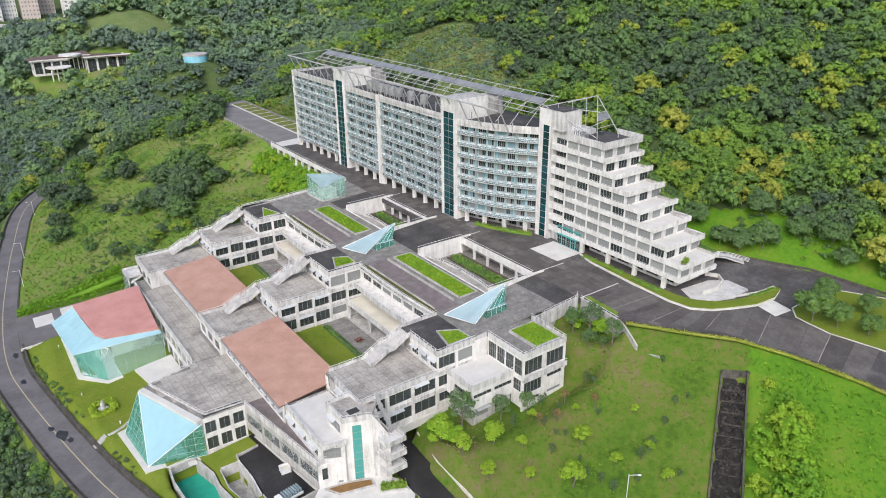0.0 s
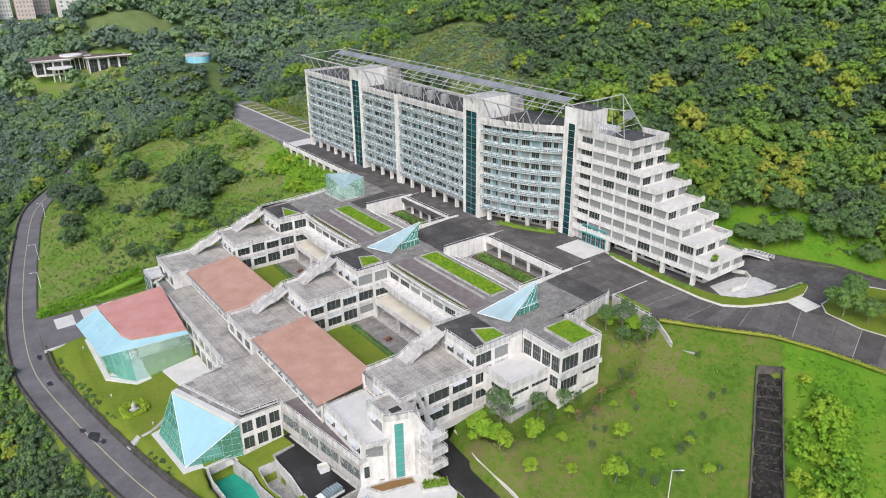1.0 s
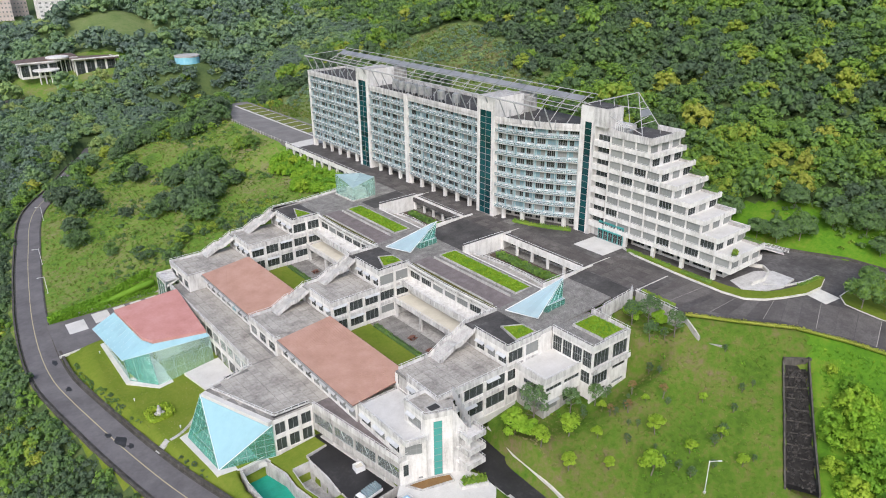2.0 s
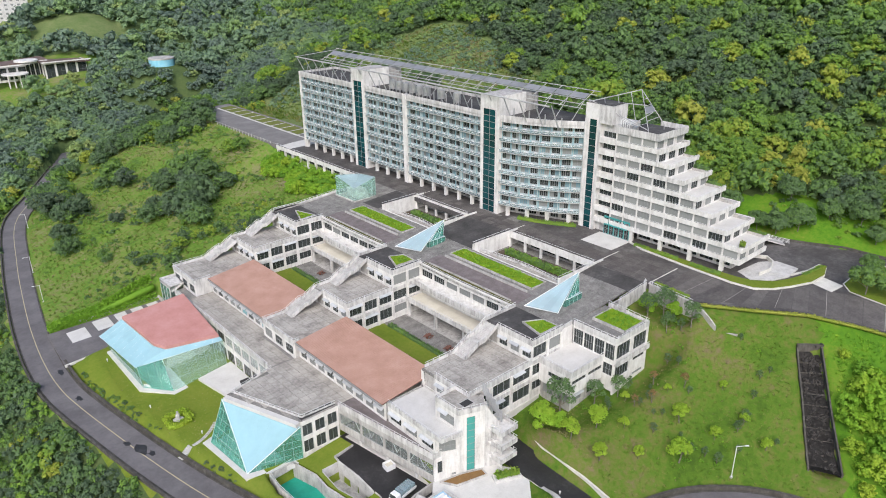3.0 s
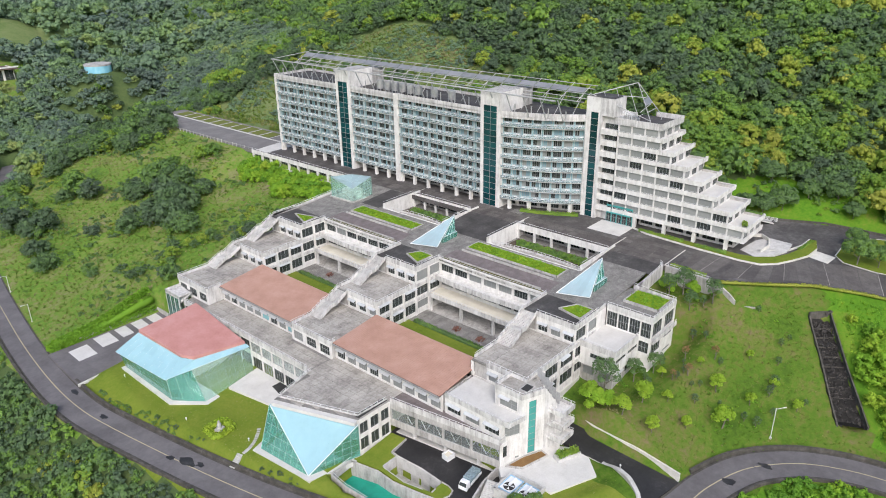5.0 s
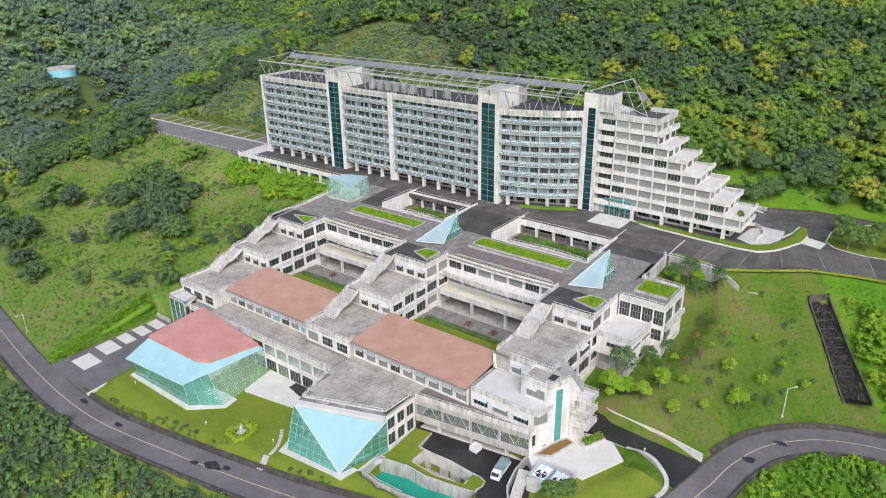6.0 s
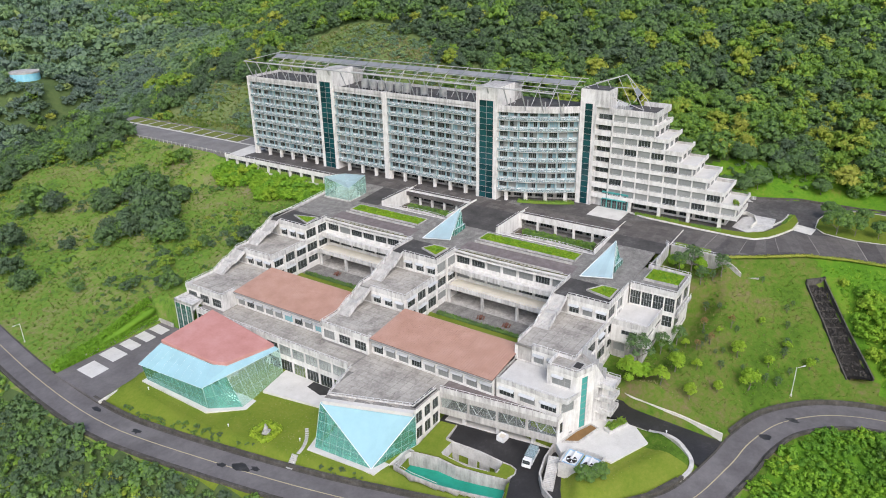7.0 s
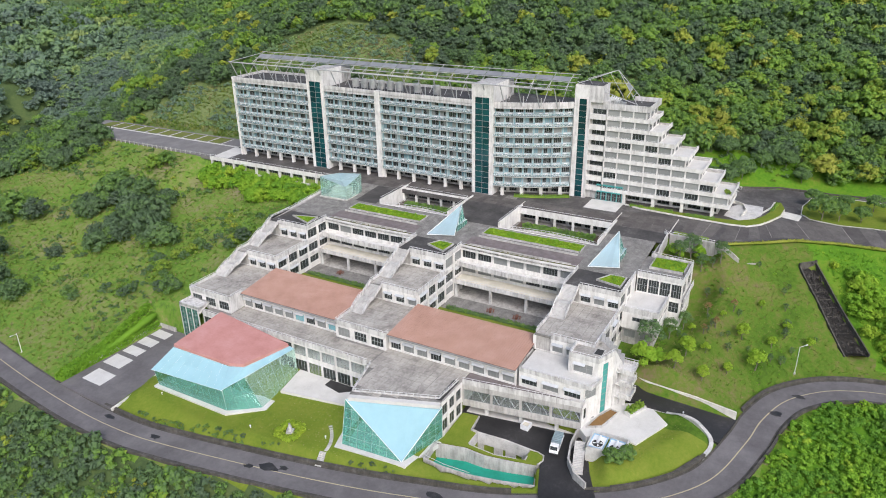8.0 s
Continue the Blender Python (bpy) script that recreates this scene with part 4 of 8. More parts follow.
# roof deck strips round two sunken courts
COURTS = [(105.0, 119.5, 177.5, 204.0), (103.5, 118.6, 126.0, 158.0)]
deck(podium, [(87.7, 111), (103.5, 111), (103.5, 230), (87.7, 230)], top_deck, GRAVEL)
for y0, y1, mat in ((111, 126, GRAVEL), (158, 177.5, DARKDECK), (204, 230, GRAVEL)):
    deck(podium, [(103.5, y0), (119, y0), (119, y1), (103.5, y1)], top_deck, mat)
deck(podium, [(103.5, 177.5), (105, 177.5), (105, 204), (103.5, 204)], top_deck, GRAVEL)
deck(podium, [(112.5, 109), (119, 109), (119, 126), (112.5, 126)], (lambda x, y: top_deck(x) + 0.012), DARKDECK, 0.3, "dark_paving")
deck(podium, [(104, 205.5), (118.8, 205.5), (118.8, 214), (104, 214)], (lambda x, y: top_deck(x) + 0.012), DARKDECK, 0.3, "dark_paving")

# the face towards the two large courts, three storeys
for y0, y1 in ((126.5, 163.0), (179.0, 214.0)):
    facade(podium, (87.6, y1), (87.6, y0), D2, 24.4, 7, 4.4, D2 + 1.0, 23.6, nx=5, ny=1)
    facade(podium, (87.6, y1), (87.6, y0), D3, D2 - 0.4, 7, 4.4, D3 + 0.9, 19.0, nx=5, ny=1)
    facade(podium, (93.0, y1), (93.0, y0), YARD - 1, D3 - 0.4, 7, 4.2, YARD + 0.8, 14.4, mat=STAINED, nx=4, ny=2)
    # bowed gallery floor at the middle storey
    k = 14
    bow = [(84.3 - 1.0 * math.sin(math.pi * i / k), y1 - (y1 - y0) * i / k) for i in range(k + 1)]
    part("gallery_floor", plate(bow + [(87.6, y0), (87.6, y1)], D2 - 0.45, D2), CLEAN, podium)
    parapet(podium, [(x, y, D2) for x, y in bow], h=0.95, drop=0.45)
    # roof edge over it
    brow = [(86.8 - 0.6 * math.sin(math.pi * i / k), y1 - (y1 - y0) * i / k) for i in range(k + 1)]
    part("roof_edge", band(bmesh.new(), [(x, y, 24.9) for x, y in brow], 0.5, 0.4, 1.1), CLEAN, podium)
    part("roof_brow", plate(brow + [(87.69, y0), (87.69, y1)], 24.42, 24.9), GRAVEL, podium)
    part("roof_rail", tube(bmesh.new(), [(x + 0.2, y, 25.9) for x, y in brow], 0.05, 5), STEEL, podium)
    # lower terrace on columns
    part("terrace", boxed((81.4, 93.2, y0, y1, D3 - 0.5, D3)), CLEAN, podium)
    part("terrace_floor", boxed((81.8, 87.5, y0 + 0.1, y1 - 0.1, D3 + 0.004, D3 + 0.05)), BEIGE, podium)
    parapet(podium, [(81.4, y1, D3), (81.4, y0, D3)], h=0.8, drop=0.5)
    for i in range(4):
        y = y0 + 1.2 + (y1 - y0 - 2.4) * i / 3
        part("column", boxed((81.6, 82.3, y - 0.35, y + 0.35, YARD - 0.6, D3 - 0.5)), WHITE, podium)
    part("yard_floor", boxed((60.0, 93.0, y0, y1, YARD - 0.9, YARD - 0.4)), STAINED, podium)
    part("yard_lawn", boxed((61.2, 73.2, y0 + 0.3, y1 - 0.3, YARD - 0.396, YARD - 0.2)), LAWN, podium)
    part("yard_paving", boxed((73.2, 81.0, y0 + 0.3, y1 - 0.3, YARD - 0.396, YARD - 0.25)), GRAVEL, podium)
    part("floor_slab", boxed((88.0, 103, y0, y1, 19.6, D2 - 0.02)), CLEAN, podium)
    part("inner_wall", boxed((96.0, 96.3, y0, y1, 11, 24.4)), CLEAN, podium)

# sunken courts: back openings under the plaza, plain sides
for x0, x1, y0, y1 in COURTS:
    z = 22.6
    part("court_floor", boxed((x0 - 1, x1 + 4, y0 - 1, y1 + 1, z - 0.5, z)), GRAVEL, podium)
    part("court_beam", boxed((x1, x1 + 0.5, y0, y1, 25.7, 27.6)), CLEAN, podium)
    n = 5
    for i in range(n + 1):
        y = y0 + 0.4 + (y1 - y0 - 0.8) * i / n
        part("column", boxed((x1, x1 + 0.6, y - 0.35, y + 0.35, z, 25.7)), CLEAN, podium)
    facade(podium, (x1 + 3.6, y1), (x1 + 3.6, y0), z, 26.4, 6, 4.2, z + 0.5, 25.4, mat=STAINED, nx=4, ny=2, pane=PANE)
    part("court_side", boxed((x0, x1 + 4, y0 - 0.35, y0 + 0.04, z - 0.5, 27.55)), CLEAN, podium)
    part("court_side", boxed((x0, x1 + 4, y1 - 0.04, y1 + 0.35, z - 0.5, 27.55)), CLEAN, podium)
    part("court_front", boxed((x0 - 0.35, x0 + 0.04, y0, y1, z - 0.5, top_deck(x0) + 0.1)), CLEAN, podium)
    # curved ramp walk across the court
    k = 12
    walkway = [(x0 + 1.2 + 1.8 * math.sin(math.pi * i / k), y1 - (y1 - y0) * i / k, 24.6) for i in range(k + 1)]
    part("court_walk", ribbon(walkway, 1.3, -1.3, 0.0, 0.35), DECK, podium)
    parapet(podium, [(x + 1.3, y, z_) for x, y, z_ in walkway], h=0.55, th=0.15, drop=0.35)
    part("court_rail", rod(rod(rod(bmesh.new(), (x1 + 0.2, y0, 28.3), (x1 + 0.2, y1, 28.3), 0.06, 5), (x0, y0 - 0.15, 28.2), (x1 + 0.2, y0 - 0.15, 28.3), 0.06, 5), (x0, y1 + 0.15, 28.2), (x1 + 0.2, y1 + 0.15, 28.3), 0.06, 5), STEEL, podium)
    part("planting_soil", boxed((x1 - 6.0, x1 - 0.8, y0 + 1.5, y1 - 1.5, z, z + 0.4)), EARTH, podium)

# outer rail of the roof deck to the meadow
parapet(podium, [(119, 230, 27.0), (103, 230, top_deck(103)), (88, 230, 24.9), (78, 230, 24.9)], h=0.9)
part("outer_wall", plate([(78, 229.6), (119, 229.6), (119, 230), (78, 230)], 6, lambda x, y: top_deck(x) - 0.02), STAINED, podium)
part("outer_wall", boxed((104, 119, 109.6, 110.0, 12, 26.0)), STAINED, podium)
part("cross_wall", boxed((94, 103, 110.8, 111.0, 10, 24.6), (102.8, 103.0, 111, 230, 10, 24.4)), STAINED, podium)


def bed(x0, x1, y0, y1, z, thick=0.45):
    """A raised grass bed with a double stained kerb."""
    b = base("roof_bed", ((x0 + x1) / 2, (y0 + y1) / 2, z), "grass bed in a stained concrete kerb on the roof deck", "planting bed", "roof beds")
    part("kerb", band(bmesh.new(), [(x0, y0, z), (x1, y0, z), (x1, y1, z), (x0, y1, z), (x0, y0 + 0.01, z)], thick + 0.15, 0.3, 0.6), STAINED, b)
    part("turf", boxed((x0 + 0.25, x1 - 0.25, y0 + 0.25, y1 - 0.25, z - 0.6, z + thick)), TURF, b)
    return b


DRYPLANT = material("straggling dry planting", [(0.3, (0.045, 0.055, 0.02)), (0.5, (0.11, 0.11, 0.04)), (0.7, (0.20, 0.15, 0.08))], scale=0.8, rough=0.95, fine=0.5, bump=0.9, bump_scale=4, spec=0.1)
TURF = material("bright roof turf", [(0.28, (0.085, 0.150, 0.012)), (0.45, (0.150, 0.255, 0.016)), (0.6, (0.205, 0.310, 0.024)), (0.75, (0.25, 0.29, 0.06))], scale=0.35, rough=0.95, fine=0.5, bump=0.9, bump_scale=4, spec=0.1)


def corner_bed(ring, z=24.95, thick=0.32):
    """A grass bed of any outline, counter-clockwise, in a low stained kerb."""
    cx, cy = sum(p[0] for p in ring) / len(ring), sum(p[1] for p in ring) / len(ring)
    b = base("roof_bed", (cx, cy, z), "slant-sided grass bed in a stained kerb on the roof deck", "planting bed", "roof beds")
    part("kerb", band(bmesh.new(), [(*p, z) for p in ring] + [(ring[0][0] + 0.01, ring[0][1], z)], thick + 0.15, 0.3, 0.3), STAINED, b)
    part("turf", plate([(x + (cx - x) * 0.05, y + (cy - y) * 0.05) for x, y in ring], z - 0.2, z + thick), TURF, b)


corner_bed([(80.0, 216.0), (86.2, 216.6), (83.6, 225.4)])
corner_bed([(80.2, 165.2), (86.9, 165.0), (87.0, 170.2), (83.0, 172.2)])
corner_bed([(80.9, 112.2), (87.4, 112.2), (87.2, 116.8), (82.6, 119.4)])
for y0, y1 in ((128.8, 160.6), (183.0, 211.5)):
    bed(96.5, 102.4, y0, y1, 25.4)
    part("walk_paving", plate([(88.9, y0 - 2), (94.6, y0 - 2), (94.6, y1 + 2), (88.9, y1 + 2)], lambda x, y: top_deck(x) - 0.2, lambda x, y: top_deck(x) + 0.02), BROWNWALK, podium)
    part("planting_strip", boxed((87.75, 88.48, y0 - 1.5, y1 + 1.5, 24.6, 25.12)), DRYPLANT, podium)
    part("walk_kerb", boxed((94.6, 94.95, y0, y1, 24.9, 25.95)), STAINED, podium)
    part("walk_kerb", boxed((88.5, 88.8, y0, y1, 24.6, 25.5)), STAINED, podium)


# ---- three teaching wings that step down from the podium ----
def stair(parent, x0, z0, x1, z1, y, wide=3.6):
    """Two flights with a landing between, going up along x at the wing's far side."""
    xm0, xm1, zm = x0 + (x1 - x0) * 0.44, x0 + (x1 - x0) * 0.58, (z0 + z1) / 2
    part("flight", steps(bmesh.new(), (x0, y - wide, z0), (xm0, y - wide, zm), wide), PALECON, parent)
    part("landing", boxed((xm0, xm1, y - wide, y, zm - 0.5, zm)), PALECON, parent)
    part("flight", steps(bmesh.new(), (xm1, y - wide, zm), (x1, y - wide, z1), wide), PALECON, parent)
    side = [(x0, z0), (xm0, zm), (xm1, zm), (x1, z1)]
    part("stair_wall", band(bmesh.new(), [(x, y - wide - 0.02, z) for x, z in side][::-1], 0.75, 0.2, 0.35), WHITE, parent)
    parapet(parent, [(x, y + 0.25, z) for x, z in side[::-1]], h=0.85, drop=0.8)


def wing(y0, y1, front3, front2=61.5, label="", tall_north=True):
    w = base("teaching_wing", ((front2 + 88) / 2, (y0 + y1) / 2, YARD), label, "building", "teaching wings")
    ym = y1 - 4.2
    # decks
    deck(w, [(77, y0), (87.69, y0), (87.69, y1), (77, y1)], 24.9, DARKDECK)
    deck(w, [(front2, y0), (77, y0), (77, y1), (front2, y1)], D2, GRAVEL)
    deck(w, [(front3, y0), (front2, y0), (front2, y1), (front3, y1)], D3, GRAVEL)
    paved(w, [(front2 + 0.3, y0 + 0.3), (77, y0 + 0.3), (77, y1 - 0.3), (front2 + 0.3, y1 - 0.3)], D2)
    if front3 < front2:
        paved(w, [(front3 + 0.3, y0 + 0.3), (front2, y0 + 0.3), (front2, y1 - 0.3), (front3 + 0.3, y1 - 0.3)], D3)
    # faces down the slope
    facade(w, (77.1, ym), (77.1, y0), D2, 24.4, 3, 2.7, D2 + 0.7, 22.9, nx=3, ny=2, awning=True)
    facade(w, (front2 + 0.1, ym), (front2 + 0.1, y0), D3, D2 - 0.5, 3, 2.7, D3 + 0.6, 18.3, nx=3, ny=2, awning=True)
    part("wall", boxed((77.6, 77.9, ym, y1, D2, 24.4)), STAINED, w)
    part("wall", boxed((front2 + 0.6, front2 + 0.9, ym, y1, D3, D2 - 0.5)), STAINED, w)
    # faces to the courts
    for a, b, south in (((front2, y0), (77, y0), True), ((77, y1), (front2, y1), False)):
        facade(w, a, b, D3 + 0.1, D2 - 0.5, 3, (77 - front2) / 3 - 0.75, D3 + 0.9, 19.2, nx=3, ny=1, awning=(0, 2) if south else False, pane=PANE)
        facade(w, a, b, YARD - 1, D3 + 0.1, 3, (77 - front2) / 3 - 0.75, YARD + 0.8, 14.7, nx=3, ny=1, awning=(1,) if south else False, pane=PANE)
    for a, b, south in (((77, y0), (87.5, y0), True), ((87.5, y1), (77, y1), False)):
        facade(w, a, b, D2, 24.4, 2, 4.6, D2 + 1.0, 23.9, nx=3, ny=1, awning=False)
        facade(w, a, b, D3 + 0.1, D2, 2, 4.6, D3 + 0.8, 19.0, nx=3, ny=1, awning=(1,) if south else False, pane=PANE)
        facade(w, a, b, YARD - 1, D3 + 0.1, 2, 4.4, YARD + 1.4, 14.6, nx=3, ny=1, awning=False)
    part("floor_slab", boxed((front2 + 0.4, 87, y0 + 0.4, y1 - 0.4, D3 - 0.45, D3)), CLEAN, w)
    part("floor_slab", boxed((77.4, 87, y0 + 0.4, y1 - 0.4, D2 - 0.45, D2)), CLEAN, w)
    part("core_wall", boxed((70, 70.3, y0 + 0.4, y1 - 0.4, YARD, D2 - 0.5), (front2 + 5, 87, (y0 + y1) / 2 - 0.15, (y0 + y1) / 2 + 0.15, YARD, D2 - 0.5)), CLEAN, w)
    # columns that stand proud of the side faces
    for i in range(4):
        x = front2 + 0.35 + (77 - front2 - 0.7) * i / 3
        for face, out in ((y0, -0.32), (y1, 0.32)):
            part("column", boxed((x - 0.35, x + 0.35, min(face, face + out), max(face, face + out), YARD - 1, D2 - 0.52)), CLEAN, w)
    for x in (82.2, 87.1):
        for face, out in ((y0, -0.32), (y1, 0.32)):
            part("column", boxed((x - 0.35, x + 0.35, min(face, face + out), max(face, face + out), YARD - 1, 24.35)), CLEAN, w)
    # string courses where the decks run through the side faces
    for x0, z in ((front2, D3), (77, D2)):
        part("string_course", boxed((x0, 87.5, y0 - 0.18, y0, z - 0.5, z + 0.35)), WHITE, w)
        part("string_course", boxed((x0, 87.5, y1, y1 + 0.18, z - 0.5, z + 0.35)), WHITE, w)
    # parapets
    parapet(w, [(77, ym, 24.9), (77, y0, 24.9), (87.6, y0, 24.9)], drop=0.55)
    parapet(w, [(front2, ym, D2), (front2, y0, D2), (77, y0, D2)], drop=0.55)
    parapet(w, [(87.6, y1, 24.9), (77.6, y1, 24.9)], drop=0.55)
    parapet(w, [(66.5, y1, D2), (front2 + 0.8, y1, D2)], drop=0.55)
    stair(w, 66.5, D2, 77.3, 24.9, y1 - 0.3)
    return w


north = wing(214.0, 230.0, 41.0, label="weathered white teaching wing stepping down beside the meadow")
middle = wing(162.8, 179.0, 44.8, label="weathered white teaching wing between two red-roofed halls")
south = wing(111.0, 126.3, 57.0, front2=57.0, label="weathered white teaching wing above the driveway and lawn")

for w, y0, y1, x3 in ((north, 214.0, 230.0, 41.0), (middle, 162.8, 179.0, 44.8)):
    stair(w, 51.5, D3, 62.0, D2, y1 - 0.3)
    parapet(w, [(51.5, y1, D3), (x3, y1, D3), (x3, y0, D3), (46.5, y0, D3)], drop=0.55)
    facade(w, (x3 + 0.1, y1), (x3 + 0.1, y0), D4 - 0.5, D3 - 0.5, 3, 3.9, D4 + 0.6, 14.2, nx=4, ny=2)
    part("side_wall", boxed((x3 + 0.4, 61.5, y1 - 0.4, y1, 3, D3 - 0.5)), WHITE, w)
    part("side_wall", boxed((x3 + 0.4, 61.5, y0, y0 + 0.4, D4, D3 - 0.5)), WHITE, w)
# glazed stair landing at the foot of the north wing
part("landing_block", boxed((36.2, 41, 222.4, 229.6, 12.6, 12.9), (36.2, 36.5, 222.4, 229.8, 12.6, 13.4), (36.2, 41, 229.5, 229.8, 2, 13.4)), WHITE, north)
facade(north, (36.2, 229.6), (36.2, 222.4), 1.0, 12.6, 3, 2.2, 1.3, 12.2, nx=2, ny=6, pane=GREENGLASS, deep=0.05)
part("flight", steps(bmesh.new(), (37.0, 222.6, D4), (41.0, 222.6, 12.9), 3.4), CLEAN, north)
# east annex of the south wing
deck(south, [(91, 98.3), (104, 98.3), (104, 111), (91, 111)], 25.3, GRAVEL)
facade(south, (91, 98.3), (104, 98.3), 19.0, 24.8, 2, 5.3, 20.3, 24.1, nx=4, ny=1, th=0.35, pane=PANE, deep=0.3)
facade(south, (91, 98.3), (97.5, 98.3), 14.5, 19.0, 1, 5.4, 15.2, 18.6, nx=5, ny=1, pane=PANE, deep=0.3)
facade(south, (97.5, 98.3), (104, 98.3), 14.5, 19.0, 1, 4.6, 17.3, 18.3, nx=4, ny=1, pane=PANE)
parapet(south, [(91.0, 97.6, 19.5), (104.0, 97.6, 19.5)], h=0.7, th=0.18, drop=0.5)
part("balcony_ledge", boxed((91.0, 104.0, 97.62, 98.29, 19.0, 19.4)), STAINED, south)
facade(south, (91, 98.3), (104, 98.3), 8.0, 14.5, 2, 4.2, 13.2, 14.0, nx=4, ny=1)
facade(south, (104, 98.3), (104, 109.8), 12.0, 24.8, 2, 3.0, 20.8, 23.4, nx=3, ny=1)
facade(south, (91, 110.5), (91, 98.3), 19.9, 24.8, 4, 2.75, 20.2, 24.2, nx=4, ny=2, pane=PANE)
facade(south, (91, 102), (91, 98.3), 12.0, 19.9, 1, 2.6, 15.9, 19.0, nx=3, ny=2)
part("link_wall", boxed((87.45, 91.2, 110.85, 111.15, 12, 24.85)), CLEAN, south)
part("annex_slab", boxed((91.4, 103.6, 98.7, 110.6, 19.5, 19.9)), CLEAN, south)
parapet(south, [(91, 110.5, 25.3), (91, 98.3, 25.3), (104, 98.3, 25.3), (104, 110, 25.8)], drop=0.55)
bed(95.6, 103.2, 99.2, 108.6, 25.4)
part("balcony_floor", boxed((79.4, 91, 101.4, 111, 19.5, 19.9)), PALE, south)
parapet(south, [(79.4, 111, 19.9), (79.4, 101.4, 19.9), (91, 101.4, 19.9)], h=0.9, drop=0.6)
facade(south, (79.4, 101.4), (91, 101.4), 14.6, 19.4, 2, 5.0, 17.3, 18.3, nx=4, ny=1, pane=PANE)
facade(south, (79.4, 110.8), (79.4, 101.4), 14.6, 19.4, 1, 4.0, 17.0, 18.2, nx=4, ny=1)
facade(south, (80.2, 102.2), (91, 102.2), 8.0, 14.6, 2, 3.4, 11.6, 13.8, nx=3, ny=1, awning=True, mat=STAINED)
facade(south, (80.2, 110.8), (80.2, 102.2), 8.0, 14.6, 2, 3.0, 11.6, 13.8, nx=3, ny=1, mat=STAINED)
# Solid black filling that stands for the annex's unlit rooms.
part("annex_dark_backing", boxed((81, 103.4, 104, 110.5, 8, 19.4)), DARK, south)
parapet(south, [(87.6, 111.0, 24.9), (91, 111.0, 25.2)], drop=0.5, rail=False)

# ---- two red-roofed halls between the wings ----
SHEET = mesh_of(boxed((0.02, 15.58, -0.26, 0.26, 0, 0.10)), RUST)
# Darkened copy of the rust colour: the seams' shade is in the underlay.
UNDER = material("shaded roof seam", [(0.3, (0.10, 0.055, 0.045)), (0.6, (0.16, 0.09, 0.075))], scale=0.6, rough=0.8)


def hall(y0, y1, label, pane=None):
    h = base("red_roofed_hall", (53, (y0 + y1) / 2, D4), label, "hall", "red-roofed halls")
    za, zb = 15.7, 17.4
    ring = [(45.4, y0), (61.0, y0), (61.0, y1), (45.4, y1)]
    slope = lambda x, y: za + (zb - za) * (x - 45.4) / 15.6
    part("roof", plate(ring, lambda x, y: slope(x, y) - 0.22, slope), UNDER, h)
    tilt = Matrix.Rotation(-math.atan2(zb - za, 15.6), 4, "Y")
    n = int((y1 - y0) / 0.62)
    for i in range(n + 1):
        place("roof_sheet", SHEET, h, Matrix.Translation((45.4, y0 + 0.3 + (y1 - y0 - 0.6) * i / n, za - 0.01)) @ tilt)
    part("gutter", boxed((45.1, 45.4, y0, y1, 15.3, 15.6)), FRAME, h)
    facade(h, (46.2, y1), (46.2, y0), D4 - 0.5, 15.5, 9, 3.1, D4 + 0.5, 14.0, nx=4, ny=1, mat=CLEAN, awning=True, pane=pane)
    facade(h, (60.6, y0), (60.6, y1), YARD - 1, 17.1, 7, 3.9, YARD + 1, 14, nx=4, ny=2, mat=CLEAN)
    part("end_wall", boxed((46.4, 60.6, y0 + 0.3, y0 + 0.6, 8, 15.2)), WHITE, h)
    part("end_wall", boxed((46.4, 60.6, y1 - 0.6, y1 - 0.3, 8, 15.2)), WHITE, h)
    part("floor", boxed((46.5, 60.5, y0 + 0.6, y1 - 0.6, D4 - 0.5, D4)), BEIGE, h)


hall(126.3, 162.6, "hall under a ribbed rust-red metal roof beside courts", (CURTAIN, CURTAIN, CURTAIN, PANE))
hall(179.2, 213.8, "hall under a ribbed rust-red metal roof beside pavilion", (CYAN, PANE, CYAN, CURTAIN))

# ---- the front gallery, with its long paved roof ----
gallery = base("front_gallery", (42, 170, 2), "low white gallery with a paved flat roof and railings", "building")
deck(gallery, [(37.6, 163.02), (44.7, 163.02), (46.2, 179.02), (46.2, 213.9), (41, 213.9), (41, 222.4), (37.6, 222.4)], D4, GRAVEL)
paved(gallery, [(37.9, 163.4), (44.6, 163.4), (46.1, 179.1), (46.1, 213.7), (37.9, 213.7)], D4)
facade(gallery, (37.6, 222), (37.6, 164.5), 6.4, D4 - 0.5, 12, 4.2, 7.0, 10.0, nx=3, ny=1, mat=CLEAN, pane=(CLEARGLASS, CLEARGLASS, PANE))
facade(gallery, (37.6, 222), (37.6, 164.5), 1.0, 6.4, 12, 4.2, 2.0, 5.5, nx=4, ny=1, mat=CLEAN, pane=(CLEARGLASS, PANE))
parapet(gallery, [(37.6, 222, D4), (37.6, 163.8, D4)], drop=0.55)
part("floor_slab", boxed((37.9, 46, 164, 222, 6.0, 6.4), (37.9, 46, 164, 222, 1.2, 1.8)), CLEAN, gallery)
part("back_wall", boxed((45.6, 46.0, 138, 222, 1, D4 - 0.5)), CLEAN, gallery)
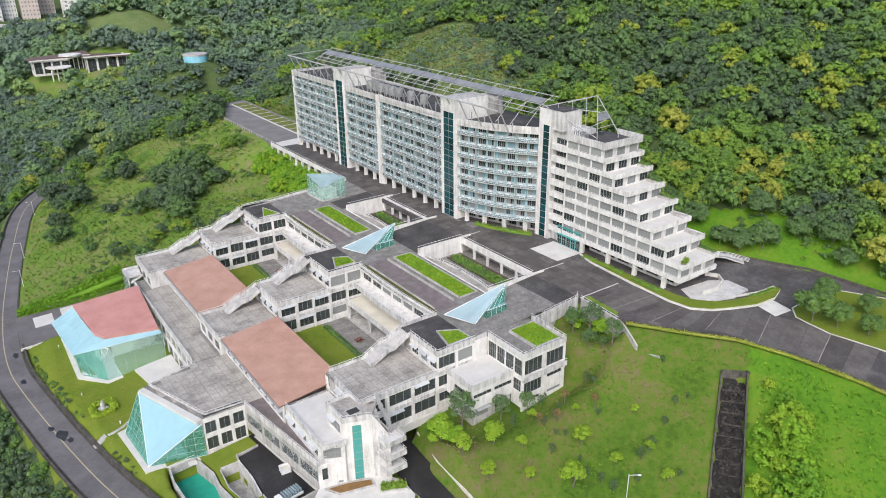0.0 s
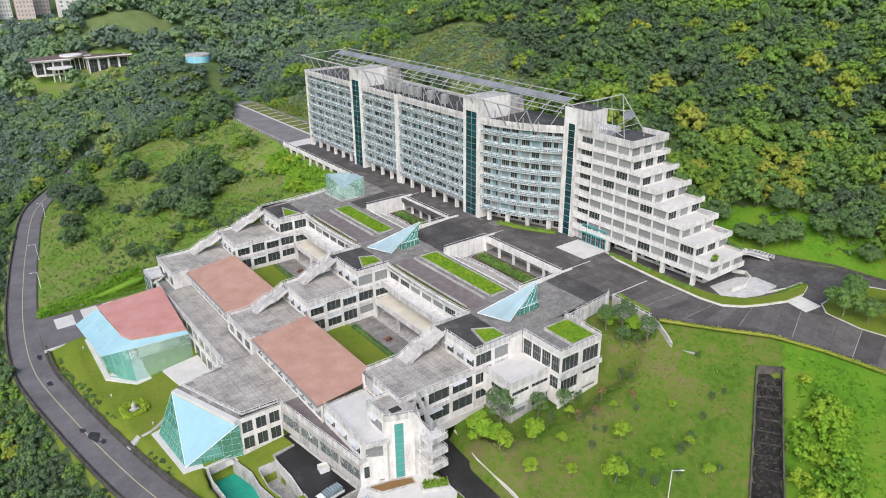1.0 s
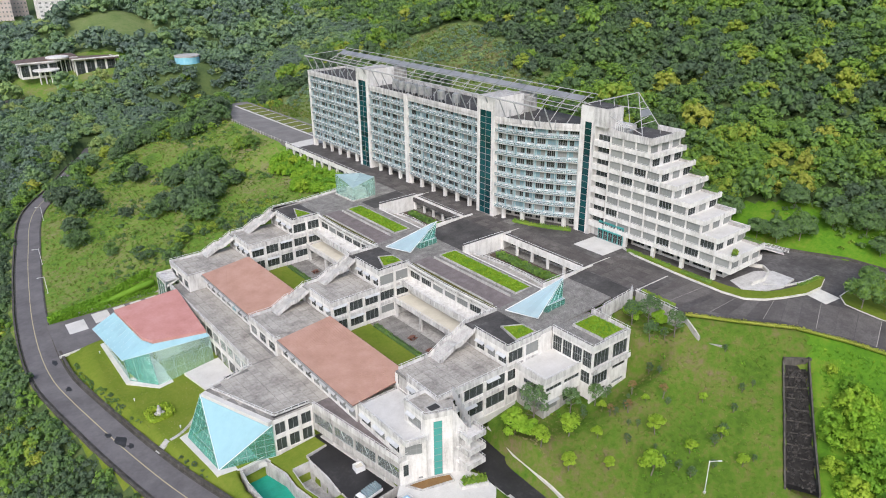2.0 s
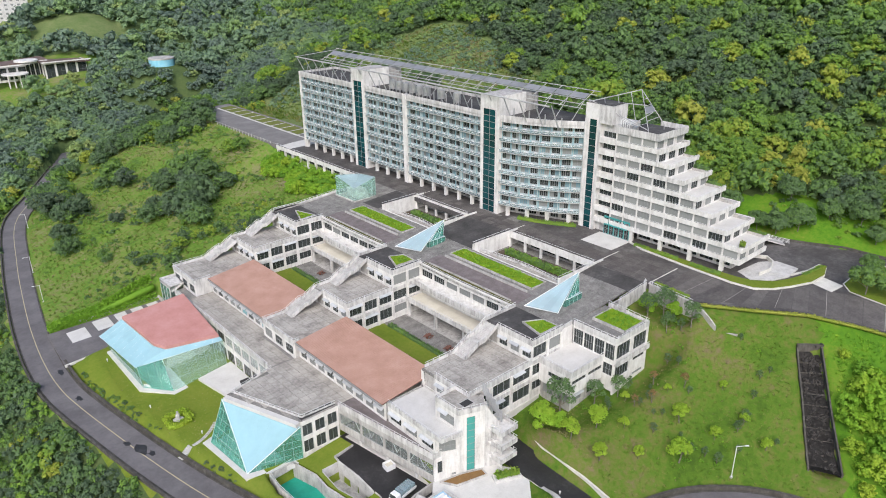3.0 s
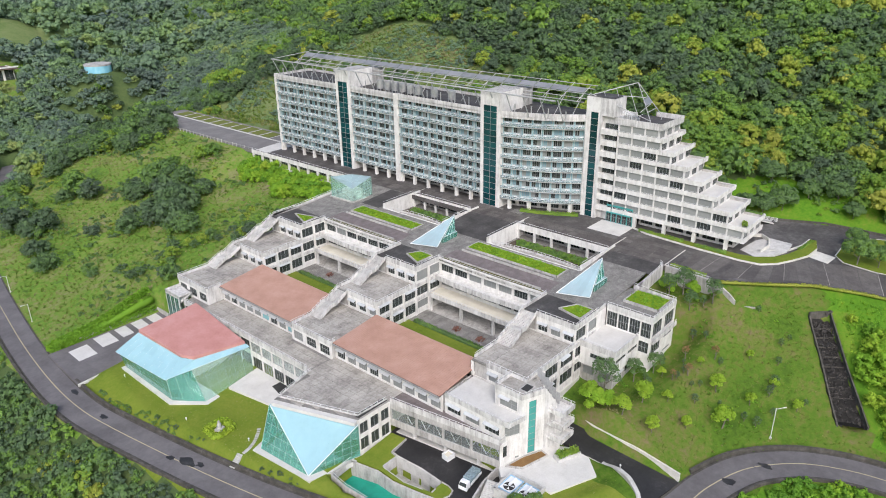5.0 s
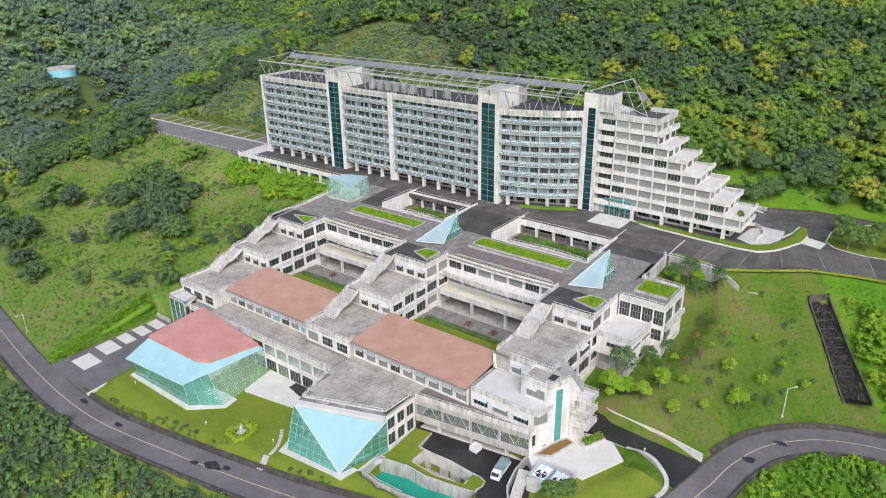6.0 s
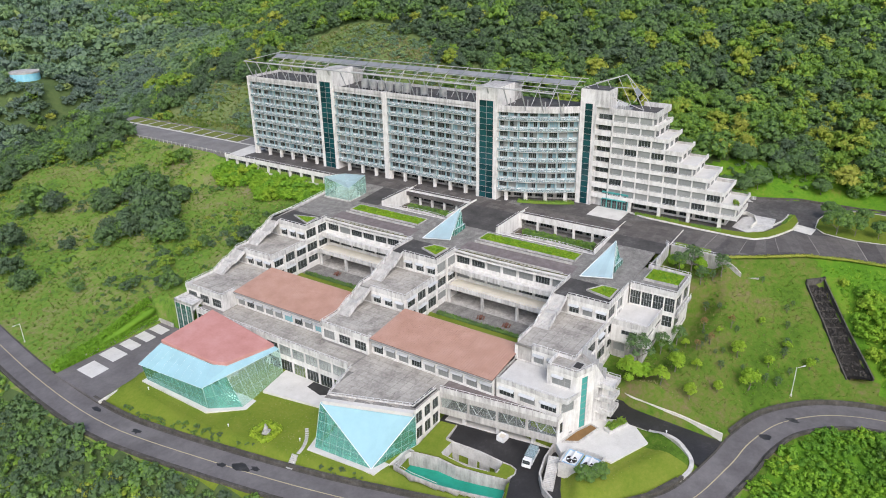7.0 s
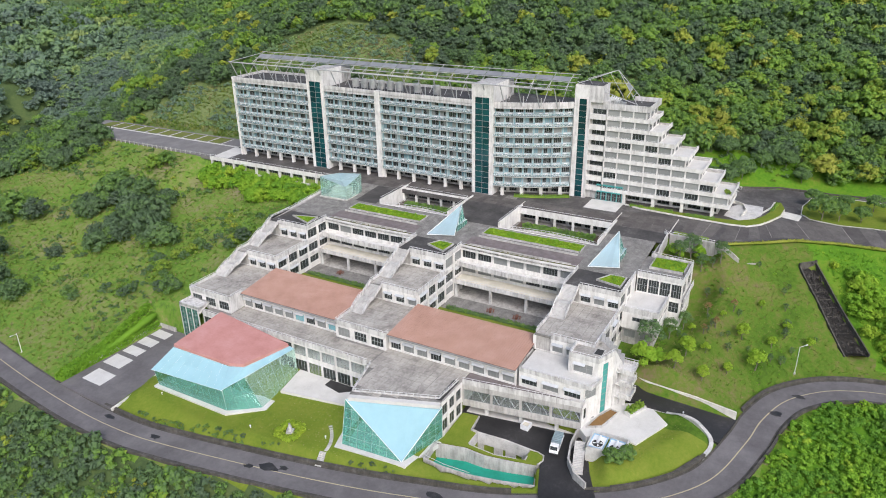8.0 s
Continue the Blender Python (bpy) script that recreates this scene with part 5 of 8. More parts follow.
# south arm on piers over the driveway
arm = [(41.6, 138.4), (45.9, 109.6), (50.0, 109.6), (47.0, 126.0), (46.4, 138.4)]
deck(gallery, arm[::1], D4, BROWNWALK)
facade(gallery, arm[0], arm[1], 4.3, D4 - 0.5, 4, 6.7, 6.1, 9.0, nx=3, ny=1, pane=CLEARGLASS, mat=STAINED)
parapet(gallery, [(*arm[0], D4), (*arm[1], D4), (49.8, 109.4, D4)], drop=0.6)
facade(gallery, (45.9, 109.6), (51.0, 108.4), 2.0, D4 - 0.5, 1, 3.6, 6.6, 9.6, nx=3, ny=1)
# Wall colour lowered so that indoor dimness is painted in.
DIM = material("corridor wall darkened for indoor shade", [(0.3, (0.10, 0.10, 0.10)), (0.6, (0.17, 0.168, 0.165))], scale=0.5, rough=0.85)
part("arm_floor", plate([(42.0, 138.3), (46.3, 109.9), (50.9, 109.9), (50.9, 138.3)], 4.4, 4.9), DIM, gallery)
part("inner_truss", tube(bmesh.new(), [(43.4 + 4.2 * i / 14, 137.8 - 27.6 * i / 14, 5.2 + 3.4 * (i % 2)) for i in range(15)], 0.12, 5), STEEL, gallery)
part("undercroft_floor", plate([(42.6, 137.8), (43.6, 131.0), (45.6, 117.4), (46.6, 110.4), (50.9, 110.4), (50.9, 137.8)], 1.5, 2.06), PALE, gallery)
part("arm_back", boxed((51.0, 51.4, 110, 138.4, 1, 10.4)), DIM, gallery)
part("arm_partition", boxed((45.4, 51.0, 131.6, 131.9, 4.9, 10.4), (47.6, 51.0, 117.4, 117.7, 4.9, 10.4)), DIM, gallery)
for i in range(3):
    t = (i + 0.6) / 3.3
    x, y = 42.6 + 4.3 * t, 138.0 - 28.4 * t
    part("pier", boxed((x, x + 0.7, y - 0.4, y + 0.4, 0.8, 4.4)), CLEAN, gallery)

# ---- hall with the glass pyramid front ----
prow = base("glass_prow_hall", (34, 150, 1), "grey flat-roofed hall with a pale blue glass prow", "hall")
PROW = [(24.6, 159.8), (31.9, 139.0), (46.2, 138.6), (46.2, 163.0), (38.0, 163.0)]
deck(prow, PROW, D4, GRAVEL)
paved(prow, PROW, D4, edge=0.2)
part("roof_edge", band(bmesh.new(), [(24.6, 159.8, D4 - 0.6), (31.9, 139.0, D4 - 0.6)], 0.5, -1.3, 0.4), PALE, prow, "pale stained ledge")
parapet(prow, [(38.0, 163.0, D4), (25.8, 159.9, D4), (32.8, 139.9, D4), (41.5, 139.4, D4)], h=0.35, drop=0.4)
part("dark_gutter", boxed((32.4, 41.4, 139.1, 140.6, D4 + 0.004, D4 + 0.06)), DARK, prow)
facade(prow, (31.9, 138.8), (41.6, 138.5), 6.2, D4 - 0.2, 3, 2.5, 6.6, 9.7, nx=2, ny=1, pane=PANE, deep=0.3)
facade(prow, (31.9, 138.8), (41.6, 138.5), 0.5, 6.2, 3, 2.5, 2.2, 5.5, nx=2, ny=1, pane=PANE, deep=0.3)
facade(prow, (38.0, 163.0), (24.6, 159.8), 0.5, D4 - 0.5, 0, 0, 0, 0)
part("floor", plate([(20.0, 157.6), (21.2, 143.2), (31.8, 139.3), (46, 139), (46, 162)], 0.6, 1.6), PALE, prow)
part("inner_wall", plate([(29.5, 159.8), (35.0, 140.5), (35.4, 140.6), (29.9, 159.9)], 1.6, 10.4), CLEAN, prow)


def pane_between(parent, corners, mat, nu, nv, bars=0.06, name="glazing", bar_mat=None):
    """A sheet of glass over three or four corners, split into panes by bars."""
    c = [Vector(p) for p in corners]
    if len(c) == 3:
        c = [c[0], c[1], c[2], c[2]]
    at = lambda u, v: c[0].lerp(c[1], u).lerp(c[3].lerp(c[2], u), v)
    nrm = (c[1] - c[0]).cross(c[2] - c[0]).normalized()
    for i in range(nu):
        for j in range(nv):
            q = [at(i / nu, j / nv), at((i + 1) / nu, j / nv), at((i + 1) / nu, (j + 1) / nv), at(i / nu, (j + 1) / nv)]
            if (q[3] - q[2]).length < 1e-4:
                q = q[:3]
            bm = bmesh.new()
            solid(bm, [p - nrm * 0.03 for p in q], [p + nrm * 0.03 for p in q])
            part("pane", bm, mat, parent).visible_shadow = False
    ends_ = [(at(i / nu, 0), at(i / nu, 1)) for i in range(nu + 1)] + [(at(0, j / nv), at(1, j / nv)) for j in range(nv + 1)]
    for a, b in ends_:
        if (a - b).length > 0.05:
            part("glazing_bar", rod(bmesh.new(), a, b, bars, 4), bar_mat or STEEL, parent)


def glass_gable(parent, a, b, c, cols, rows):
    """A three-cornered glass wall: a over b at one end, falling to c; upright panes with level bars."""
    a, b, c = Vector(a), Vector(b), Vector(c)
    nrm = (b - a).cross(c - a).normalized() * 0.03
    for i in range(cols):
        u, v = i / cols, (i + 1) / cols
        q = [b.lerp(c, u), b.lerp(c, v), a.lerp(c, v), a.lerp(c, u)]
        if i == cols - 1:
            q = [q[0], q[1], q[3]]
        bm = bmesh.new()
        solid(bm, [p - nrm for p in q], [p + nrm for p in q])
        part("pane", bm, GREENGLASS, parent).visible_shadow = False
        part("glazing_bar", rod(bmesh.new(), b.lerp(c, u), a.lerp(c, u), 0.05, 4), GREYSTEEL, parent)
    for j in range(rows):
        part("glazing_bar", rod(bmesh.new(), b.lerp(a, j / rows), c.lerp(a, j / rows), 0.05, 4), GREYSTEEL, parent)
    part("edge_beam", rod(bmesh.new(), a, c, 0.10, 5), STEEL, parent)


LT, RT, TIP = (23.4, 160.2, 10.2), (31.6, 138.5, 10.0), (19.6, 142.4, 1.3)
LB, RB = (18.4, 158.2, 1.4), (31.6, 138.6, 1.4)
pane_between(prow, [LT, RT, TIP], SKYGLASS, 6, 1, 0.04, bar_mat=SKYGLASS)
glass_gable(prow, LT, LB, TIP, 8, 5)
glass_gable(prow, RT, RB, TIP, 6, 5)
part("inner_frame", tube(bmesh.new(), [(24.2, 158.4, 9.4), (24.4, 150.5, 5.6), (30.6, 140.6, 9.2)], 0.16, 6), STEEL, prow)
part("inner_frame", tube(bmesh.new(), [(21.6, 154.0, 5.6), (24.4, 150.5, 5.6), (26.2, 141.4, 5.4)], 0.16, 6), STEEL, prow)
part("inner_frame", tube(bmesh.new(), [(24.4, 150.5, 1.6), (24.4, 150.5, 5.6), (30.8, 151.5, 9.6)], 0.16, 6), STEEL, prow)
pane_between(prow, [LB, (24.6, 160.0, 1.4), LT], GREENGLASS, 3, 1, 0.06)
part("plinth", plate([(16.9, 159.3), (18.6, 140.9), (31.9, 137.5), (31.9, 139.5), (21, 144), (19.6, 158.5), (25, 160.8), (24, 161.4)], 0.2, 1.35), PALE, prow, "pale concrete apron")

# ---- glass-walled pavilion with a red roof ----
pav = base("glass_pavilion", (25, 201, 1), "glass-walled pavilion under a faded red roof", "pavilion")
roof_z = lambda x, y: 11.0 + 2.4 * (y - 190) / 23
GLAZEBAR = material("grey-green glazing bar", [(0.3, (0.26, 0.36, 0.33)), (0.6, (0.38, 0.48, 0.45))], scale=0.6, rough=0.4)
PAV = [(18.6, 212.0), (20.6, 194.5), (22.4, 191.4), (35.9, 188.2), (37.2, 213.8)]
part("roof", plate(PAV, lambda x, y: roof_z(x, y) - 0.9, roof_z), PINK, pav)
EW, ES, EE = (12.4, 214.6, 8.2), (14.0, 191.3, 8.2), (36.2, 186.6, 9.6)
pane_between(pav, [EW, ES, (20.4, 194.5, 10.6), (18.4, 212.0, 12.5)], SKYGLASS, 9, 2, 0.035)
pane_between(pav, [ES, EE, (36.0, 188.0, 10.1), (22.4, 191.2, 10.2)], SKYGLASS, 8, 1, 0.035)
pane_between(pav, [ES, (22.4, 191.2, 10.2), (20.4, 194.5, 10.6)], SKYGLASS, 2, 1, 0.035, bar_mat=SKYGLASS)
BW, BS, BC, BE = (15.0, 216.2, 1.5), (15.0, 191.6, 1.5), (20.4, 184.6, 1.3), (36.2, 186.3, 1.3)
pane_between(pav, [BW, BS, (14.4, 191.6, 8.2), (13.0, 214.4, 8.2)], GREENGLASS, 10, 2, 0.04, bar_mat=GLAZEBAR)
pane_between(pav, [BS, BC, (20.6, 189.8, 8.6), (14.4, 191.4, 8.2)], GREENGLASS, 3, 2, 0.04, bar_mat=GLAZEBAR)
pane_between(pav, [BC, BE, EE, (20.6, 189.8, 8.6)], PALEGREEN, 6, 3, 0.04, bar_mat=GLAZEBAR)
part("plinth", plate([(14.0, 217.2), (13.8, 191.0), (20.0, 183.2), (37.0, 185.2), (37.4, 217)], 0.0, 1.4), PALE, pav, "pale concrete plinth")
part("inner_wall", boxed((22, 36.5, 210, 210.4, 1.4, 12), (22, 22.4, 200, 210, 1.4, 9.5), (24, 36.4, 197, 197.4, 1.4, 8.6)), BEIGE, pav)
for x, y in ((19.5, 208), (19.8, 200), (22, 195)):
    part("column", rod(bmesh.new(), (x, y, 1.4), (x, y, 9.6), 0.22, 12), GLAZEBAR, pav)

# ---- stair tower and white terrace at the south corner ----
st = base("stair_tower", (56, 107, 4.5), "white stair tower with a tall aqua window and balconies", "stair tower")
deck(st, [(46.6, 109.8), (57, 109.8), (57, 125.8), (46.6, 125.8)], D3, PALE)
facade(st, (46.6, 125.8), (46.6, 109.8), D4 - 0.5, D3 - 0.5, 3, 3.9, D4 + 0.9, 14.0, nx=4, ny=1, mat=CLEAN, awning=True)
deck(st, [(46.8, 109.9), (51.4, 107.6), (57, 107.6), (57, 109.8), (46.8, 109.8)][:2] + [(51.49, 107.7), (51.49, 109.79)], D3, PALE)
parapet(st, [(46.6, 125.8, D3), (46.6, 108.0, D3), (51.6, 107.0, D3)], h=0.75)
facade(st, (46.6, 110), (51.4, 107.6), 6.5, D3 - 0.3, 1, 3.6, 11.6, 14.2, nx=3, ny=2)
facade(st, (46.6, 110), (51.4, 107.6), 3.0, 6.5, 2, 1.0, 5.2, 5.8, nx=1, ny=1)
TOWER = [(51.5, 115.4), (51.5, 108.2), (57.0, 106.0), (59.6, 104.6), (61.0, 110.6), (61.0, 115.4)]
deck(st, [(51.5, 115.4), (51.5, 108.2), (57.0, 106.0), (61.0, 110.6), (61.0, 110.98), (56.98, 110.98), (56.98, 115.4)], D2, DECK)
facade(st, (51.5, 115.4), (51.5, 108.2), D3, D2 - 0.5, 1, 4.6, D3 + 0.5, 18.4, nx=3, ny=2, awning=True)
facade(st, (51.5, 108.2), (53.0, 107.6), 3.5, D2 - 0.5, 0, 0, 0, 0)
facade(st, (53.0, 107.6), (55.2, 106.72), 3.5, D2 - 0.5, 1, 1.9, 4.9, 18.6, nx=1, ny=8, pane=AQUA, deep=0.1)
facade(st, (55.2, 106.72), (57.0, 106.0), 3.5, D2 - 0.5, 0, 0, 0, 0)
part("side_wall", plate([(57.0, 106.0), (59.8, 104.5), (60.0, 104.9), (57.2, 106.4)], 3.5, lambda x, y: 20.9 - 5.2 * max(0, (x - 57) / 2.9)), WHITE, st)
part("side_wall", boxed((60.6, 61.0, 105.2, 110.6, 3.5, 15.4)), WHITE, st)
parapet(st, [(57.2, 115.4, D2), (51.5, 115.4, D2), (51.5, 108.2, D2), (57.0, 106.0, D2)], h=0.75, drop=0.5)
part("roof_hatch", boxed((53.0, 56.0, 107.9, 110.2, D2, D2 + 0.8)), STAINED, st)
# Thin black plate on the solid hatch, painted for the shade of an opening.
part("hatch_dark_plate", boxed((53.3, 55.7, 108.2, 109.9, D2 + 0.803, D2 + 0.83)), DARK, st)
part("escape_flight", steps(bmesh.new(), (59.0, 104.3, 15.0), (60.2, 110.4, D2), 1.3, 0.3), CLEAN, st)
MESH = material("wire mesh panel", [(0.3, (0.30, 0.31, 0.32)), (0.6, (0.45, 0.46, 0.47))], scale=2, rough=0.5)
for i in range(6):
    y = 104.6 + i * 1.0
    z = 15.2 + i * 0.83
    part("mesh_panel", boxed((60.72, 60.78, y, y + 0.94, z, z + 3.0)), MESH, st)
for z in (14.9, 11.4, 7.9):
    part("balcony_floor", boxed((57.6, 62.4, 101.6, 105.6, z - 0.3, z)), CLEAN, st)
    parapet(st, [(57.6, 104.6, z), (57.6, 101.6, z), (62.4, 101.6, z), (62.4, 105.6, z)], h=0.8, th=0.12, drop=0.3)
    part("baffle", plate([(59.4, 104.9), (59.4, 103.2), (59.6, 103.2), (59.6, 104.9)], z - 3.2, z - 0.3), CLEAN, st)
part("bridge_wall", boxed((61.0, 79.5, 110.5, 110.9, 8.5, 10.4)), PALE, st)

# ---- glass sails and the glass lantern on the roof deck ----
def sail(y):
    s = base("glass_sail", (97, y, 25.6), "pale blue triangular glass sail over a skylight box", "skylight", "glass sails")
    a, b, c = (88.0, y + 3.6, 26.0), (91.2, y - 4.4, 25.9), (104.4, y, 31.2)
    pane_between(s, [a, b, c], THINGLASS, 4, 1, 0.04, bar_mat=SKYGLASS)
    part("edge_beam", tube(bmesh.new(), [a, b, c, a], 0.12, 6), STEEL, s)
    x0, x1, y0, y1, z0, z1 = 95.6, 101.8, y - 3.2, y + 2.2, 25.3, 27.4
    for p, q in (((x0, y1), (x0, y0)), ((x0, y0), (x1, y0)), ((x1, y0), (x1, y1)), ((x1, y1), (x0, y1))):
        pane_between(s, [(*p, z0), (*q, z0), (*q, z1), (*p, z1)], GREENGLASS, 4, 1, 0.05)
    pane_between(s, [(x0, y0, z1), (x1, y0, z1), (x1, y1, z1), (x0, y1, z1)], THINGLASS, 4, 3, 0.04)
    part("kerb", boxed((x0 - 0.3, x1 + 0.3, y0 - 0.3, y1 + 0.3, 24.6, 25.35)), STAINED, s)
    part("prop", rod(rod(bmesh.new(), (101.7, y - 1.5, 27.4), c, 0.1, 6), (101.7, y + 1.5, 27.4), c, 0.1, 6), STEEL, s)
    pane_between(s, [(101.7, y - 2.4, 27.4), (101.7, y + 1.8, 27.4), c], GREENGLASS, 3, 1, 0.05)
    pane_between(s, [(96, y - 3.1, 27.4), (101.7, y - 2.4, 27.4), c], GREENGLASS, 3, 1, 0.05)


sail(120.0)
sail(171.7)
lantern = base("glass_lantern", (107, 222, 26), "tall glass lantern with a folded pale blue roof", "skylight")
q = [(102.0, 227.4), (102.4, 216.6), (111.4, 216.4), (111.8, 226.6)]
tops = [33.4, 30.8, 33.2, 32.0]
for i in range(4):
    (x0, y0), (x1, y1) = q[i], q[(i + 1) % 4]
    pane_between(lantern, [(x0, y0, 25.8), (x1, y1, 25.8), (x1, y1, tops[(i + 1) % 4]), (x0, y0, tops[i])], PALEGREEN, 5, 2, 0.05, bar_mat=GLAZEBAR)
mid = (106.9, 222.0, 31.2)
for i in range(4):
    j = (i + 1) % 4
    pane_between(lantern, [(*q[i], tops[i]), (*q[j], tops[j]), mid], THINGLASS, 2, 1, 0.05, bar_mat=GLAZEBAR)
part("kerb", plate([(101.6, 227.8), (102.0, 216.2), (111.8, 216.0), (112.2, 227.0)], 25.0, 26.3), STAINED, lantern)
part("stair_head", boxed((104.5, 109, 218.6, 224.5, 26.3, 29.0)), PALE, lantern)

# ---- plaza, drives and walls ----
plaza = part("plaza", boxed((119, 163, 95.5, 300, 25.6, 27.0)), PLAZA)
tagged(plaza, "dark weathered paved forecourt before the tower", "plaza", kind="structure")
SOUTH = [((119, 95.5), (163, 118)), ((126.7, 85.2), (176, 92)), ((134.5, 75.7), (182, 82)), ((138.7, 64.6), (184.5, 66)), ((141.8, 50), (189, 50)), ((143, 30), (188, 30)), ((144, -40), (182, -40))]
bm = bmesh.new()
rows = []
for p, q_ in [((119, 95.5), (163, 95.5))] + SOUTH[1:]:
    zp, zq = float(plaza_z(p[1])), float(plaza_z(q_[1]))
    rows.append([bm.verts.new(v) for v in ((*p, zp), (*q_, zq), (*q_, zq - 1.4), (*p, zp - 1.4))])
for a, b in zip(rows, rows[1:]):
    for i in range(4):
        bm.faces.new((a[i], a[(i + 1) % 4], b[(i + 1) % 4], b[i]))
bmesh.ops.recalc_face_normals(bm, faces=bm.faces)
tagged(part("forecourt_road", bm, PLAZA), "dark paved road bending away past the stepped block", "road", kind="structure")
tagged(part("rear_road", plate([(163, 95.5), (176, 92), (170, 106), (163, 118)], 25.6, 26.99), PLAZA), "dark paved corner behind the stepped block", "road", kind="structure")
lot = part("parking_strip", plate([(119, 300), (163, 300), (146.5, 306), (146, 402), (134, 402), (120.5, 362)], 25.6, 26.98), LOT)
tagged(lot, "grey parking strip with grass bays beyond the tower", "parking", kind="structure")
for i in range(10):
    y = 312.5 + i * 8.4
    part("grass_bay", plate([(136.8, y), (144.6, y + 0.6), (144.6, y + 7.4), (136.8, y + 6.8)], 26.6, 27.03), BAYGRASS, lot)
    part("bay_kerb", plate([(136.4, y - 1.3), (144.8, y - 0.7), (144.8, y - 0.3), (136.4, y - 0.9)], 26.6, 27.06), KERB, lot)
part("pale_strip", plate([(135.2, 300), (136.4, 300), (136.4, 396), (135.2, 394)], 26.6, 27.0), KERB, lot)
part("pale_paving", plate([(120.4, 291.6), (134.8, 291.6), (134.8, 301.5), (120.4, 299.5)], 26.6, 27.02), PALE, lot)
fence = base("post_rail", (120, 355, 27), "low row of concrete posts along the parking strip", "railing")
for i in range(21):
    part("post", boxed((119.3, 119.6, 300.4 + i * 3, 300.7 + i * 3, 26.4, 28.0)), STAINED, fence)
part("rail", boxed((119.38, 119.5, 300, 363, 27.6, 27.75)), STAINED, fence)
# paving slabs, joints and patches
paved(plaza, [(119.6, 109.6), (132.5, 109.6), (132.5, 126.2), (119.6, 126.2)], 27.0, 2.4, PLAZASLAB)
paved(plaza, [(119.6, 127.2), (127.4, 127.2), (127.4, 158.6), (119.6, 158.6)], 27.0, 2.4, PLAZASLAB)
paved(plaza, [(119.6, 159.4), (127.0, 159.4), (127.0, 204.6), (119.6, 204.6)], 27.0, 2.4, PLAZASLAB)
paved(plaza, [(119.6, 205.4), (127.2, 205.4), (127.2, 240), (119.6, 240)], 27.0, 2.4, PLAZASLAB)
for y, x0, x1 in ((126.6, 119.2, 131), (108.9, 119.2, 133), (159.0, 119.2, 127), (205.0, 119.2, 127)):
    part("pale_joint", boxed((x0, x1, y - 0.18, y + 0.18, 26.9, 27.012)), KERB, plaza)
rnd = random.Random(8)
for i in range(16):
    x, y = rnd.uniform(120, 131), rnd.uniform(97, 240)
    part("patch", boxed((x, x + rnd.uniform(2, 5), y, y + rnd.uniform(2.5, 6), 26.9, 27.006 + i * 0.0006)), (DARKDECK, PLAZA, GRAVEL)[i % 3], plaza)
# alternating bays across the forecourt road, with pale joints between
west, east = [(119.6, 106), (119.9, 96.6), (127.6, 86.0), (135.2, 76.4), (139.4, 65.0), (142.2, 50.4)], [(134.6, 106), (134.4, 95), (137.5, 87.4), (147.6, 81.6), (153.6, 70), (156.0, 54)]
cut = lambda line, t: Vector(line[int(t)]).lerp(Vector(line[min(int(t) + 1, 5)]), t - int(t))
lift = lambda x_, y_: float(plaza_z(y_))
for i in range(16):
    t0, t1 = i * 5 / 16, (i + 1) * 5 / 16
    a, b, c, d = cut(west, t0), cut(west, t1), cut(east, t1), cut(east, t0)
    part("paving_bay", plate([tuple(a), tuple(b.lerp(a, 0.03)), tuple(c.lerp(d, 0.03)), tuple(d)], lambda x_, y_: lift(x_, y_) - 0.1, lambda x_, y_: lift(x_, y_) + 0.012), PLAZASLAB, plaza)
    if i % 3 == 1:
        part("pale_joint", plate([tuple(b.lerp(a, 0.03)), tuple(b), tuple(c), tuple(c.lerp(d, 0.03))], lambda x_, y_: lift(x_, y_) - 0.1, lambda x_, y_: lift(x_, y_) + 0.02), DECK, plaza)
part("white_panel", plate([(150.6, 75.6), (156.6, 75.0), (157.4, 80.6), (151.6, 81.0)], lambda x, y: float(plaza_z(y)) - 0.1, lambda x, y: float(plaza_z(y)) + 0.03), KERB, plaza)

# retaining front of the plaza north of the podium
front = base("plaza_colonnade", (119, 260, 22), "white retaining colonnade under the plaza edge", "retaining wall")
part("beam", boxed((118.6, 119.0, 230.3, 300, 25.9, 27.5)), CLEAN, front)
part("rail", rod(bmesh.new(), (118.8, 230.3, 28.3), (118.8, 300, 28.3), 0.06, 5), STEEL, front)
for i in range(24):
    part("post", boxed((118.75, 118.85, 231.5 + i * 2.95, 231.6 + i * 2.95, 27.5, 28.3)), STEEL, front)
for i in range(12):
    y = 231 + i * 6.2
    part("column", boxed((118.6, 119.4, y - 0.4, y + 0.4, 20, 25.9)), CLEAN, front)
# Near-black sheet behind the columns: the recess's shade as colour.
part("recess", boxed((119.7, 120.0, 230.3, 300, 18, 25.6)), DARK, front)
for i in range(11):
    y = 231.5 + i * 6.2
    window(front, frame_at((119.45, y + 5.1), (119.45, y), 0, 22.95), 5.1, 2.9, 4, 1, PANE)
part("base_wall", boxed((118.7, 119.0, 230.3, 300, 18, 22.9)), WHITE, front)

